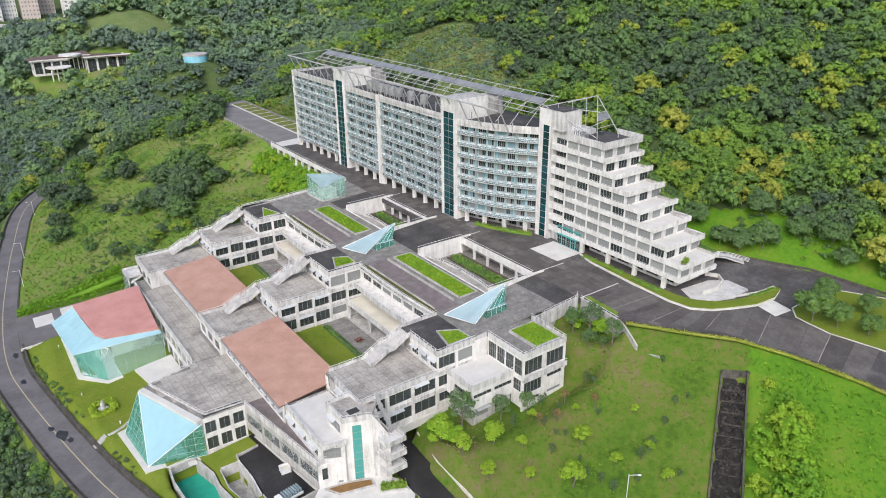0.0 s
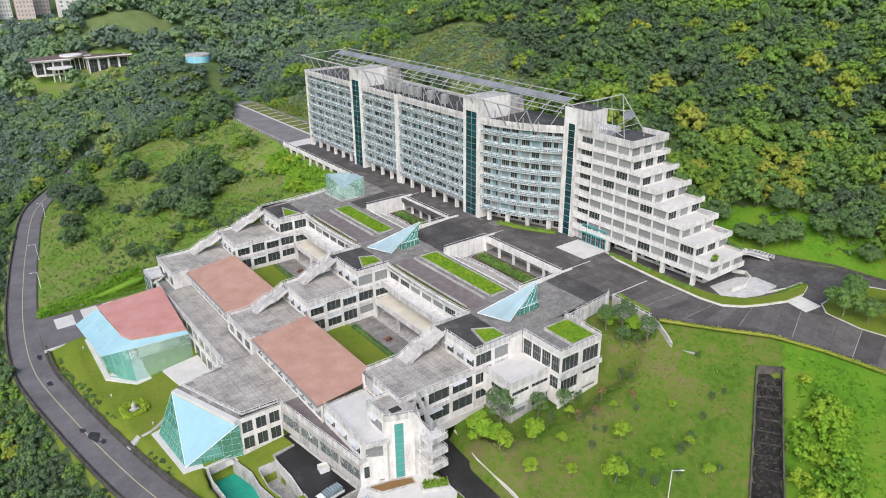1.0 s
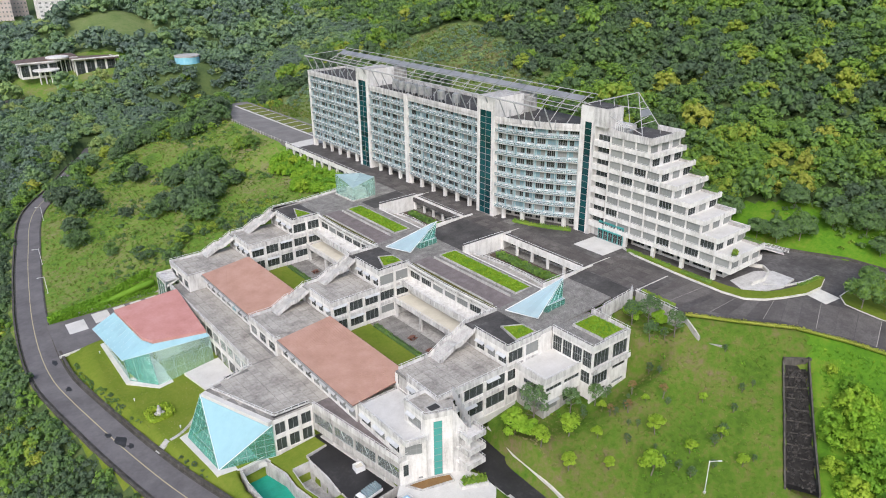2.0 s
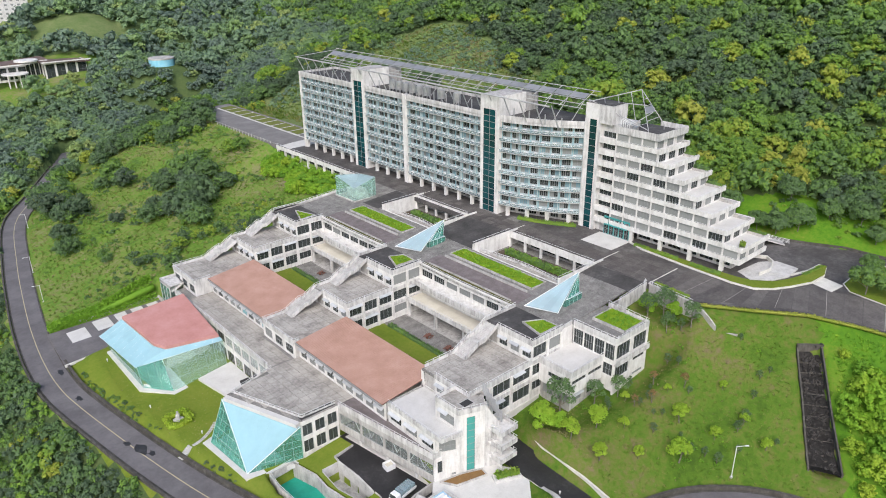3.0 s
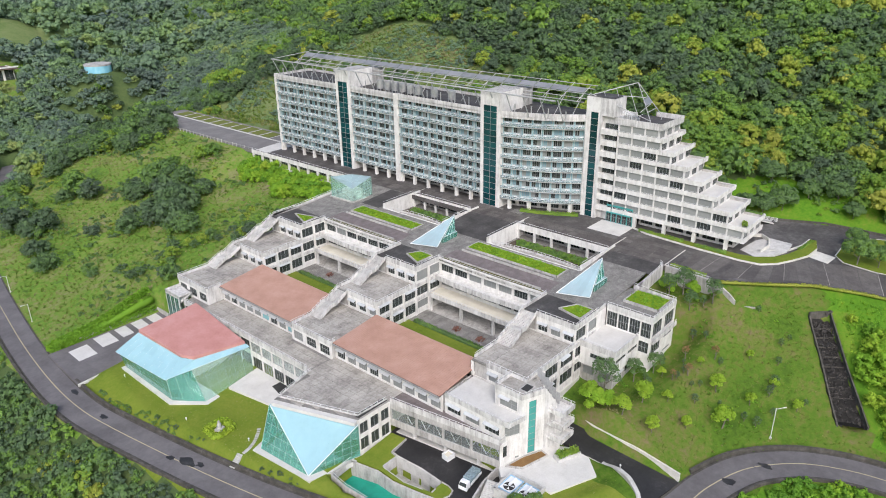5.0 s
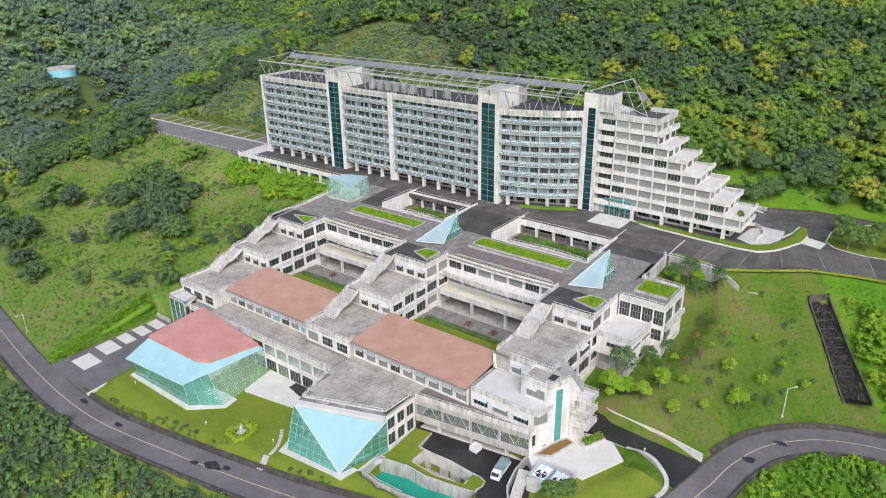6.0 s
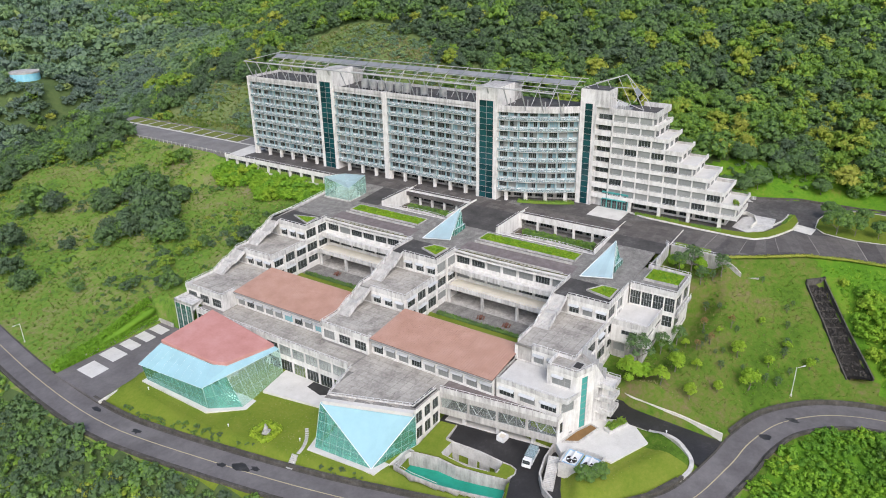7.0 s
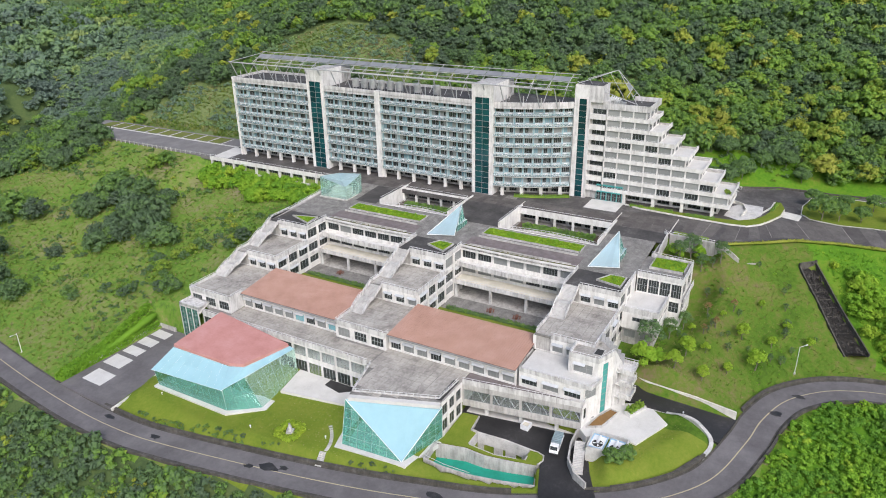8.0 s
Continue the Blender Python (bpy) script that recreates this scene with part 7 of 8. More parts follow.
woods("hill_scrub", x2[ok2], y2[ok2], g2, BUSH, 0.9, 2.2, "pale green scrub on the hillside clearing", 0.34, 0.35, 3, mat=PALEHAZELEAF)
x, y, g = scatter(300, 420, 40, 700, 6.8, 13)
woods("ridge_forest", x, y, g, FAR, 4.4, 6.6, "forest on the upper hillside", 0.37, 0.1, 4)
x, y, g = scatter(420, 640, -100, 900, 17.0, 14)
woods("far_forest", x, y, g, FAR, 10, 15, "distant forest on the ridge", 0.32, 0.1, 5, mat=PALEHAZELEAF)

x, y, g = scatter(147, 236, 220, 400, 1.8, 87)
ok = bare_slope(x, y) & clear(x, y)[0]
HILLTUFT = (x[ok], y[ok], g)

# the valley to the north
x, y, g = scatter(-40, 300, 400, 560, 4.7, 15)
ok, side, dr = clear(x, y, 4)
house_yard = np.hypot((x - 96) / 46, (y - 580) / 29) < 1 + 0.25 * np.sin(x * 0.3)
edge = np.where(x > 168, 440, 412 + 1.15 * np.clip(x - 62, 0, 90))
ok &= ~house_yard & (y > edge + 5 * np.sin(x * 0.2)) & (np.hypot(x - 160, y - 532) > 12)
woods("valley_woods", x[ok], y[ok], g, MID, 2.5, 4.6, "valley woods beyond the meadow, greyed for haze", 0.30, 0.1, 6, mat=PALEHAZELEAF)
x, y, g = scatter(92, 170, 398, 528, 4.4, 92)
ok = clear(x, y, 4)[0] & (y < 416 + 1.15 * np.clip(x - 62, 0, 90)) & (patchy(x, y, 0.09, 93) > 0.4) & (np.hypot(x - 150, y - 432) > 14)
woods("valley_edge", x[ok], y[ok], g, MID, 1.8, 3.8, "scrubby trees between the parking strip and the valley", 0.30, 0.15, 94)
x, y, g = scatter(-120, 420, 560, 1100, 12.5, 16)
bare = (np.hypot((x - 96) / 46, (y - 590) / 26) < 1) | (np.hypot((x - 150) / 38, (y - 668) / 42) < 1) | ((x > 70) & (x < 190) & (y > 900))
ok = ~bare & (x > -40 + 0.2 * (y - 560)) & (x < 300 + 0.25 * (y - 560))
woods("north_woods", x[ok], y[ok], g, FAR, 6, 9.5, "distant woods round the villa", 0.30, 0.1, 7, mat=PALEHAZELEAF)

# groves on the meadow
GROVES = [(40, 372, 9), (38, 352, 6), (36, 334, 5), (31, 318, 4), (28, 300, 4), (43, 338, 5), (79, 322, 7), (74, 295, 9), (70, 276, 6), (63, 299, 5), (92, 299, 5), (83, 308, 6), (66, 343, 4), (64, 360, 5),
          (108, 376, 13), (117, 393, 11), (99, 396, 9), (124, 408, 10), (134, 424, 10), (52, 401, 7), (84, 410, 8), (70, 402, 5)]
THIN = [(56, 262, 3.5), (61, 257, 3), (68, 254, 3.5), (47, 249, 3.5), (41, 260, 2), (52, 256, 3), (76, 244, 4), (84, 246, 3), (36, 282, 2), (90, 240, 4), (108, 318, 4), (96, 330, 4), (50, 312, 3)]
def grove(name, spots, share, lo, hi, label, mean, seed):
    g = np.random.default_rng(seed)
    xs_, ys_ = [], []
    for cx, cy, r in spots:
        k = max(2, int(r * r / share))
        a, d = g.uniform(0, 6.28, k), r * np.sqrt(g.random(k))
        xs_.append(cx + d * np.cos(a)), ys_.append(cy + d * np.sin(a))
    x, y = np.concatenate(xs_), np.concatenate(ys_)
    ok, _, _ = clear(x, y, 2)
    return woods(name, x[ok], y[ok], g, NEAR, lo, hi, label, mean, 0.05, seed)


grove("meadow_grove", GROVES, 4.4, 3.0, 5.4, "dark round trees grouped on the meadow", 0.25, 17)
grove("meadow_saplings", THIN, 4.0, 1.6, 3.0, "slender grey-green saplings along the teaching wing", 0.34, 27)
x, y, g = scatter(98, 118, 234, 300, 2.7, 18)
ok = (x > 102 + 6 * np.abs(np.sin(y * 0.12)) + 0.10 * np.clip(y - 262, 0, 60)) & (g.random(x.shape) < 0.9)
size = g.uniform(1.4, 3.8, x.shape)
gather("bright_thicket", NEAR, np.stack([x, y, terrain(x, y) + size * 0.5], -1)[ok], size[ok], np.clip(g.normal(0.30, 0.16, x.shape), 0.0, 0.7)[ok], "bright green thicket under the plaza edge", "woods", LIMELEAF, seed=9)

# scrub below the road and beyond the lower bend
x, y, g = scatter(-60, 30, 60, 330, 2.7, 19)
ok, side, dr = clear(x, y, 2.4)
ok &= (side < 0) & (dr < 36)
woods("roadside_scrub", x[ok], y[ok], g, BUSH, 1.5, 3.2, "tangled green scrub on the slope below the road", 0.20, 0.25, 10, 1.1)
x, y, g = scatter(-70, 72, 326, 470, 4.6, 88)
ok, side, dr = clear(x, y, 4.5)
ok &= (side < 0) & (dr < 48)
woods("roadside_trees", x[ok], y[ok], g, MID, 2.2, 4.2, "dark green trees crowding the road's upper bend", 0.30, 0.15, 89)
x, y, g = scatter(30, 94, 20, 74, 2.5, 20)
ok, side, dr = clear(x, y, 2.2)
ok &= side < 0
size = g.uniform(1.2, 2.5, x.shape)
gather("lower_scrub", BUSH, np.stack([x, y, terrain(x, y) + size * 0.25], -1)[ok], size[ok], np.clip(g.normal(0.12, 0.16, x.shape) + 0.3 * (patchy(x, y, 0.2, 90) - 0.5), 0.0, 0.6)[ok], "bright tangled scrub inside the road's lower bend", "woods", LIMELEAF, seed=11)
tree_ok = ok & (g.random(x.shape) < np.where(x > 72, 0.09, 0.02))
woods("lower_grove", x[tree_ok], y[tree_ok], g, NEAR, 2.0, 3.2, "green trees inside the road's lower bend", 0.42, 0.1, 91)
x, y, g = scatter(104, 150, -10, 66, 3.9, 22)
ok, side, dr = clear(x, y, 5)
across, along = (x - 106) * 0.571 - (y - 52) * 0.821, (x - 106) * 0.821 + (y - 52) * 0.571
ok &= (within(x, y, PLAZA_PLAN) > 7) & (across > 2.2) & (((across < 12) & (along < 19)) | ((across > 22) & (along < 4)) | (patchy(x, y, 0.15, 31) > 0.93))
size = g.uniform(1.9, 3.6, x.shape) * np.where((across < 12) & (along < 19), 1.0, 0.7)
gather("slope_grove", NEAR, np.stack([x, y, terrain(x, y) + size * 0.5], -1)[ok], size[ok], np.clip(g.normal(0.46, 0.2, x.shape), 0.0, 0.9)[ok], "bright green trees beside the stone channel", "woods", LIMELEAF, seed=12)
x, y, g = scatter(60, 118, 232, 400, 3.6, 23)
ok, side, dr = clear(x, y, 5)
ok &= patchy(x, y, 0.09, 37) > np.where(y > 300, 0.42, 0.54)
woods("meadow_scrub", x[ok], y[ok], g, BUSH, 0.6, 1.7, "low scrub scattered on the meadow", 0.36, 0.35, 13)
x, y, g = scatter(8, 60, 248, 380, 3.6, 24)
ok, side, dr = clear(x, y, 4)
ok &= (patchy(x, y, 0.10, 41) > np.where(y > 300, 0.6, 0.82)) & (side > 0)
woods("meadow_scrub", x[ok], y[ok], g, BUSH, 0.7, 1.6, "low scrub scattered above the road", 0.44, 0.35, 14)


def tuft(seed):
    g = np.random.default_rng(seed)
    co, tri = [], []
    for k in range(9):
        a, r = g.uniform(0, 6.28), g.uniform(0, 0.5)
        b = np.array([r * math.cos(a), r * math.sin(a), 0])
        t = b + (0.45 * math.cos(a), 0.45 * math.sin(a), g.uniform(0.35, 0.8))
        w = np.array([-math.sin(a), math.cos(a), 0]) * 0.16
        co += [b - w, b + w, t]
        tri.append([3 * k, 3 * k + 1, 3 * k + 2])
    return np.array(co), np.array(tri)


TUFT = [tuft(i) for i in range(6)]


def grass(name, x, y, g, lo, hi, label, mean, mat=None):
    z = terrain(x, y)
    size = g.uniform(lo, hi, x.shape)
    t = np.clip(mean + 0.5 * (patchy(x, y, 0.09, 51) - 0.5) + g.normal(0, 0.2, x.shape), 0, 1)
    gather(name, TUFT, np.stack([x, y, z - 0.05], -1), size, t, label, "grass", mat or GRASSLEAF)


x, y, g = scatter(60, 150, 20, 112, 0.7, 25)
ok, side, dr = clear(x, y, 1.6)
ok &= (side > 0) & (g.random(x.shape) < 0.45)
lush = ok & ((x - 106) * 0.571 - (y - 52) * 0.821 > 1)
ok &= ~lush
grass("lawn_grass", x[ok], y[ok], g, 0.25, 0.6, "uneven grass on the sloping lawn", 0.45)
weeds = ok & (patchy(x, y, 0.17, 96) > 0.78) & (g.random(x.shape) < 0.16)
gather("lawn_weeds", BUSH, np.stack([x, y, terrain(x, y) + 0.08], -1)[weeds], g.uniform(0.25, 0.7, x.shape)[weeds], np.clip(g.normal(0.1, 0.15, x.shape), 0, 0.6)[weeds], "low bright weeds in patches on the sloping lawn", "weeds", LIMELEAF, seed=97)
grass("lush_grass", x[lush], y[lush], g, 0.4, 1.0, "lush tall grass beyond the stone channel", 0.15, LIMELEAF)
x, y, g = scatter(5, 120, 232, 400, 1.5, 26)
ok, side, dr = clear(x, y, 1.2)
ok &= (side > 0) & (g.random(x.shape) < 0.75)
grass("meadow_grass", x[ok], y[ok], g, 0.4, 1.1, "rough grass on the hillside meadow", 0.40)

grass("hill_grass", *HILLTUFT, 0.9, 2.0, "tall pale grass on the clearing above the tower", 0.55)

x, y, g = scatter(6, 60, 84, 222, 0.85, 28)
dr, side, _ = near(x, y, ROAD_LINE)
ok = (dr > WIDE + 1.3) & (side > 0) & (terrain(x, y) > 0.3) & ((within(x, y, FORE) < -0.5) & (x < 37) & (within(x, y, [(13, 218), (13, 190), (20, 182), (38, 184), (38, 163), (24, 163), (17, 160), (18, 140), (40, 136), (46, 214)]) > 0.3) | (within(x, y, COURT_E) < 3) & (within(x, y, [(43, 110), (46, 96.5), (57, 91.8), (61.5, 96), (62, 104)]) > 0.4) & (within(x, y, LANE) > 1.5) & (within(x, y, [(39, 107), (39, 97.5), (47, 97.5), (47, 107)]) > 0.4))
grass("front_grass", x[ok], y[ok], g, 0.12, 0.35, "short uneven grass on the front lawns", 0.55)

# long grass on the roof beds
xs_, ys_, zs_ = [], [], []
g = np.random.default_rng(71)
for x0, x1, y0, y1, z in ((97.2, 102.1, 129.1, 160.3, 25.84), (97.2, 102.1, 183.4, 211.1, 25.84), (95.9, 102.9, 99.5, 108.3, 25.84), (82.2, 86.8, 112.8, 116.8, 25.25), (81.4, 84.8, 217.2, 220.4, 25.25), (82.4, 86.6, 165.8, 169.8, 25.25)):
    k = int((x1 - x0) * (y1 - y0) * 2.2)
    xs_.append(g.uniform(x0, x1, k)), ys_.append(g.uniform(y0, y1, k)), zs_.append(np.full(k, z))
x, y, z = np.concatenate(xs_), np.concatenate(ys_), np.concatenate(zs_)
gather("roof_grass", TUFT, np.stack([x, y, z], -1), g.uniform(0.3, 0.7, x.shape), np.clip(0.34 + 0.4 * (patchy(x, y, 0.5, 73) - 0.5) + g.normal(0, 0.14, x.shape), 0, 0.8), "long bright grass growing on the roof beds", "grass", LIMELEAF)

# ---- single trees ----
def limb_mesh(seed, h, r, limbs, spread):
    g = random.Random(seed)
    bm = bmesh.new()

    def branch(a, b, ra, rb):
        d = (Vector(b) - Vector(a)).to_track_quat("Z", "Y").to_matrix()
        lo, hi = [], []
        for i in range(6):
            v = Vector((math.cos(i * 1.047), math.sin(i * 1.047), 0))
            lo.append(Vector(a) + d @ (v * ra)), hi.append(Vector(b) + d @ (v * rb))
        solid(bm, lo, hi)

    bend = Vector((g.uniform(-0.2, 0.2), g.uniform(-0.2, 0.2), h * 0.5))
    top = Vector((bend.x * 1.6, bend.y * 1.6, h))
    branch((0, 0, -0.3), bend, r, r * 0.7)
    branch(bend, top, r * 0.7, r * 0.25)
    for i in range(limbs):
        t = g.uniform(0.35, 0.85)
        a = bend.lerp(top, max(0, t * 2 - 1)) if t > 0.5 else Vector((0, 0, 0)).lerp(bend, t * 2)
        ang = 6.28 * i / limbs + g.random()
        branch(a, a + Vector((math.cos(ang) * spread, math.sin(ang) * spread, spread * 0.6)), r * 0.4, r * 0.12)
    return mesh_of(bm, BARK)


TREES = {}


def tree(kind, x, y, scale=1.0, z=None, turn=0.0):
    """kind: (name, label, trunk height, crown radius, crown rise, tint, seed, cards)."""
    name, label, h, r, rise, tint, seed, cards = kind
    if kind not in TREES:
        e = base(name, (0, 0, 0), label, "tree", "planted trees")
        place("trunk", limb_mesh(seed, h, 0.05 + 0.03 * h, 6, r * 0.6), e)
        cv, ct = crown(seed, 13, cards * 3, 0.075, rise, 0.45)
        cv = cv * (r, r, r) + (0, 0, h + r * 0.15)
        place("crown", fast_mesh("crown", cv, ct, TANLEAF if tint > 0.9 else LIMELEAF if tint > 0.45 else LEAF, np.full(len(cv), tint)), e)
        TREES[kind] = e
        first = e
        first.matrix_basis = Matrix.Translation((x, y, ground_z(x, y) if z is None else z)) @ Matrix.Rotation(turn, 4, "Z") @ Matrix.Scale(scale, 4)
        return first
    return copy_thing(TREES[kind].id_data, Matrix.Translation((x, y, ground_z(x, y) if z is None else z)) @ Matrix.Rotation(turn, 4, "Z") @ Matrix.Scale(scale / TREES[kind].scale[0], 4))


BRIGHT = ("sapling", "young lime-green sapling on the sloping lawn", 2.0, 1.6, 0.9, 0.58, 91, 34)
LIME = ("broadleaf_tree", "full bright green broadleaf tree beside the lane", 2.2, 2.7, 1.0, 0.47, 92, 60)
DULL = ("shrub_tree", "small dark shrubby tree on the lawn", 1.2, 0.8, 1.6, 0.20, 93, 18)
GREY = ("slender_tree", "slender grey-green tree with an open crown", 4.2, 2.5, 0.9, 0.30, 94, 20)
OLIVE = ("spreading_tree", "spreading olive-green tree on the grass island", 3.4, 3.4, 0.85, 0.40, 95, 60)
BROAD = ("shade_tree", "broad dark green shade tree in the glade", 3.6, 4.4, 0.95, 0.33, 98, 70)
ROUND = ("round_bush", "bushy dark green tree at the terrace", 0.8, 2.2, 1.0, 0.40, 96, 60)
TAN = ("autumn_sapling", "thin orange-brown sapling on the lawn", 2.2, 0.9, 1.1, 0.98, 97, 14)
rt = random.Random(4)
for x, y, s in [(71.6, 102.4, 1.2), (73.4, 99.4, 0.8), (113.4, 105.0, 0.9), (116.0, 99.0, 0.8)]:
    tree(LIME, x, y, s, turn=rt.random() * 6)
for x, y, s in [(72.0, 95.0, 1.4), (79.0, 93.6, 1.6), (73.4, 88.2, 1.2), (93.6, 82.1, 1.35), (96.1, 74.9, 0.95), (86.6, 77.5, 1.7), (103.2, 72.4, 0.8), (101.6, 66.2, 0.9), (91.0, 94.6, 0.7), (83.5, 89.5, 0.8), (97.5, 88.0, 0.6), (80.4, 83.4, 0.9), (106.5, 79.5, 0.7)]:
    tree(BRIGHT, x, y, s, turn=rt.random() * 6)
for i in range(34):
    x, y = rt.uniform(84, 124), rt.uniform(64, 98)
    if float(within(np.array([x]), np.array([y]), CHANNEL)[0]) > 2 and float(near(np.array([x]), np.array([y]), ROAD_LINE)[0][0]) > 9 and float(near(np.array([x]), np.array([y]), EDGE)[0][0]) > 4:
        tree(DULL, x, y, rt.uniform(0.6, 1.4), turn=rt.random() * 6)
for x, y in [(93, 89), (98, 92), (101, 86), (90, 91.5)]:
    tree(TAN, x, y, rt.uniform(0.9, 1.3), turn=rt.random() * 6)
for x, y, s in [(77.8, 102.8, 1.5), (86.0, 99.4, 0.95), (91.5, 97.0, 0.85), (111.5, 103.5, 1.0), (114.8, 101.0, 1.15), (113.0, 92.5, 1.0), (110, 97, 0.8)]:
    tree(GREY, x, y, s, turn=rt.random() * 6)
for x, y, s in [(41.0, 97.6, 1.0), (38.6, 100.0, 1.05)]:
    tree(ROUND, x, y, s, turn=rt.random() * 6)
for x, y, s in [(155.6, 69.4, 1.25), (157.6, 64.6, 0.95), (159.6, 58.4, 0.85), (167.7, 73.0, 0.9), (169.5, 63.5, 0.8), (173, 55, 0.9), (164, 48, 0.9)]:
    tree(OLIVE, x, y, s, z=float(plaza_z(y)) + 0.1, turn=rt.random() * 6)
for x, y, s in [(174.5, 101.5, 0.9), (178.5, 97.0, 1.0), (173.5, 107, 0.75), (187, 92, 0.8), (190, 84, 0.85), (186, 78, 0.7), (187, 104, 0.9), (176, 118, 0.9)]:
    tree(BROAD, x, y, s, turn=rt.random() * 6)
x, y, g = scatter(158, 196, 60, 128, 3.0, 61)
ok = (within(x, y, GLADE_PLAN) < -1) & (within(x, y, PLAZA_PLAN) > 2) & (patchy(x, y, 0.12, 63) > 0.62)
woods("glade_scrub", x[ok], y[ok], g, BUSH, 0.7, 1.8, "low green scrub dotted over the glade", 0.46, 0.3, 62)

# ---- things round the buildings ----
def turned(x, y, z, a):
    return Matrix.Translation((x, y, z)) @ Matrix.Rotation(radians(a), 4, "Z")


def hedge(name, path, wide, h, tint, label, zs=None, seed=1, leaf=0.16, dens=9, mat=None):
    """A clipped hedge along a path: a dark core clothed in small leaf sprays."""
    g = np.random.default_rng(seed)
    co, tri, n = [], [], 0
    for (x0, y0), (x1, y1) in zip(path, path[1:]):
        L = math.hypot(x1 - x0, y1 - y0)
        k = int(L * (wide + 2 * h) * dens)
        u, f = g.uniform(0, 1, k), g.random(k) * (wide + 2 * h)
        side = np.where(f < h, -1, np.where(f < 2 * h, 1, 0))
        v = np.where(side == 0, g.uniform(-0.5, 0.5, k) * wide, side * wide / 2)
        z = np.where(side == 0, h, g.uniform(0, h, k))
        dx, dy = (x1 - x0) / L, (y1 - y0) / L
        px, py = x0 + dx * L * u - dy * v, y0 + dy * L * u + dx * v
        gz_ = terrain(px, py) if zs is None else zs(py) if callable(zs) else np.full(k, zs)
        p = np.stack([px, py, gz_ + z * g.uniform(0.85, 1.12, k)], -1)
        a, b = g.normal(size=(k, 3)) * leaf, g.normal(size=(k, 3)) * leaf
        co.append(np.stack([p - a, p + b * 0.6, p + a, p - b * 0.6], 1).reshape(-1, 3))
        i = n + 4 * np.arange(k)[:, None]
        tri.append(np.concatenate([i + (0, 1, 2), i + (0, 2, 3)]))
        n += 4 * k
        m = max(2, int(L / 2))
        w = wide / 2 * 0.85
        for j in range(m + 1):
            x, y = x0 + dx * L * j / m, y0 + dy * L * j / m
            z_ = ground_z(x, y) if zs is None else float(zs(y)) if callable(zs) else zs
            co.append(np.array([(x + dy * w, y - dx * w, z_ - 0.2), (x - dy * w, y + dx * w, z_ - 0.2), (x - dy * w, y + dx * w, z_ + h * 0.72), (x + dy * w, y - dx * w, z_ + h * 0.72)]))
            if j < m:
                for i in range(4):
                    o, q = n + i, n + (i + 1) % 4
                    tri.append(np.array([(o, q, q + 4), (o, q + 4, o + 4)]))
            n += 4
        tri.append(np.array([(n - 4, n - 3, n - 2), (n - 4, n - 2, n - 1)]))
    co = np.concatenate(co)
    ob = new(name, fast_mesh(name, co, np.concatenate(tri), mat or LEAF, np.clip(tint + 0.1 * (patchy(co[:, 0], co[:, 1], 0.6, seed) - 0.5), 0, 1)))
    return tagged(ob, label, "hedge")


hedge("hedge", [(5.6, 246.2), (39.0, 246.2)], 3.2, 2.2, 0.22, "clipped bright hedge above the car park", seed=2, leaf=0.24, dens=26, mat=LIMELEAF)
hedge("hedge", [(13.9, 169.9), (18.7, 169.7), (18.9, 174.5), (14.1, 174.7), (13.9, 169.9)], 1.5, 0.9, 0.75, "clipped lime-green square hedge round the statue", seed=3, dens=16, mat=LIMELEAF)
edge_line = [(118.4, 93.6), (126.0, 83.8), (133.8, 74.6), (137.9, 64.2), (141.0, 50), (142.2, 32)]
hedge("hedge", edge_line, 0.7, 0.5, 0.78, "low yellow-green hedge along the forecourt edge", zs=lambda y: plaza_z(y) - 0.15, seed=4)
hedge("hedge", [(129.6, 164.5), (131.6, 158.5), (134.5, 152.2), (137.6, 147.2)], 1.6, 0.9, 0.52, "low green hedge at the tower's foot", zs=27.0, seed=11)
hedge("hedge", [(138.0, 126.0), (138.0, 112)], 1.2, 0.7, 0.55, "low verge hedge before the stepped block", zs=27.1, seed=12)
hedge("hedge", [(137.6, 108), (137.4, 99)], 1.2, 0.7, 0.50, "low verge hedge before the stepped block", zs=27.1, seed=13)
hedge("hedge", [(153.5, 84.0), (162.6, 82.9)], 1.1, 0.8, 0.55, "low hedge on the kerbed island", zs=26.6, seed=14)
hedge("hedge", [(120.4, 107.6), (119.4, 97.4)], 0.9, 0.5, 0.62, "narrow yellow-green hedge by the plaza rail", zs=27.2, seed=15)
for y0, y1, s in ((127.5, 160.5, 16), (181, 212, 17)):
    hedge("hedge", [(73.6, y0), (73.6, y1)], 1.3, 0.9, 0.36, "clipped hedge across the inner court", zs=YARD - 0.25, seed=s)
hedge("hedge", [(113.6, 130), (113.8, 154)], 2.2, 1.3, 0.44, "lush planting in the sunken court", zs=23.0, seed=18, leaf=0.3)
hedge("hedge", [(114.6, 181), (114.8, 200)], 2.0, 1.2, 0.42, "lush planting in the sunken court", zs=23.0, seed=19, leaf=0.3)
g = np.random.default_rng(22)
y = np.concatenate([g.uniform(198, 214, 26), g.uniform(171, 196, 34), g.uniform(140, 156, 10)])
x = np.interp(y, (136, 149, 166, 184, 198, 210), (12.4, 9.3, 6.0, 3.0, 0.8, -0.6)) + WIDE + g.uniform(1.2, 2.4, y.shape)
woods("edge_shrub", x, y, g, BUSH, 0.4, 0.9, "low dark shrubs along the wall above the road", 0.22, 0.3, 23)
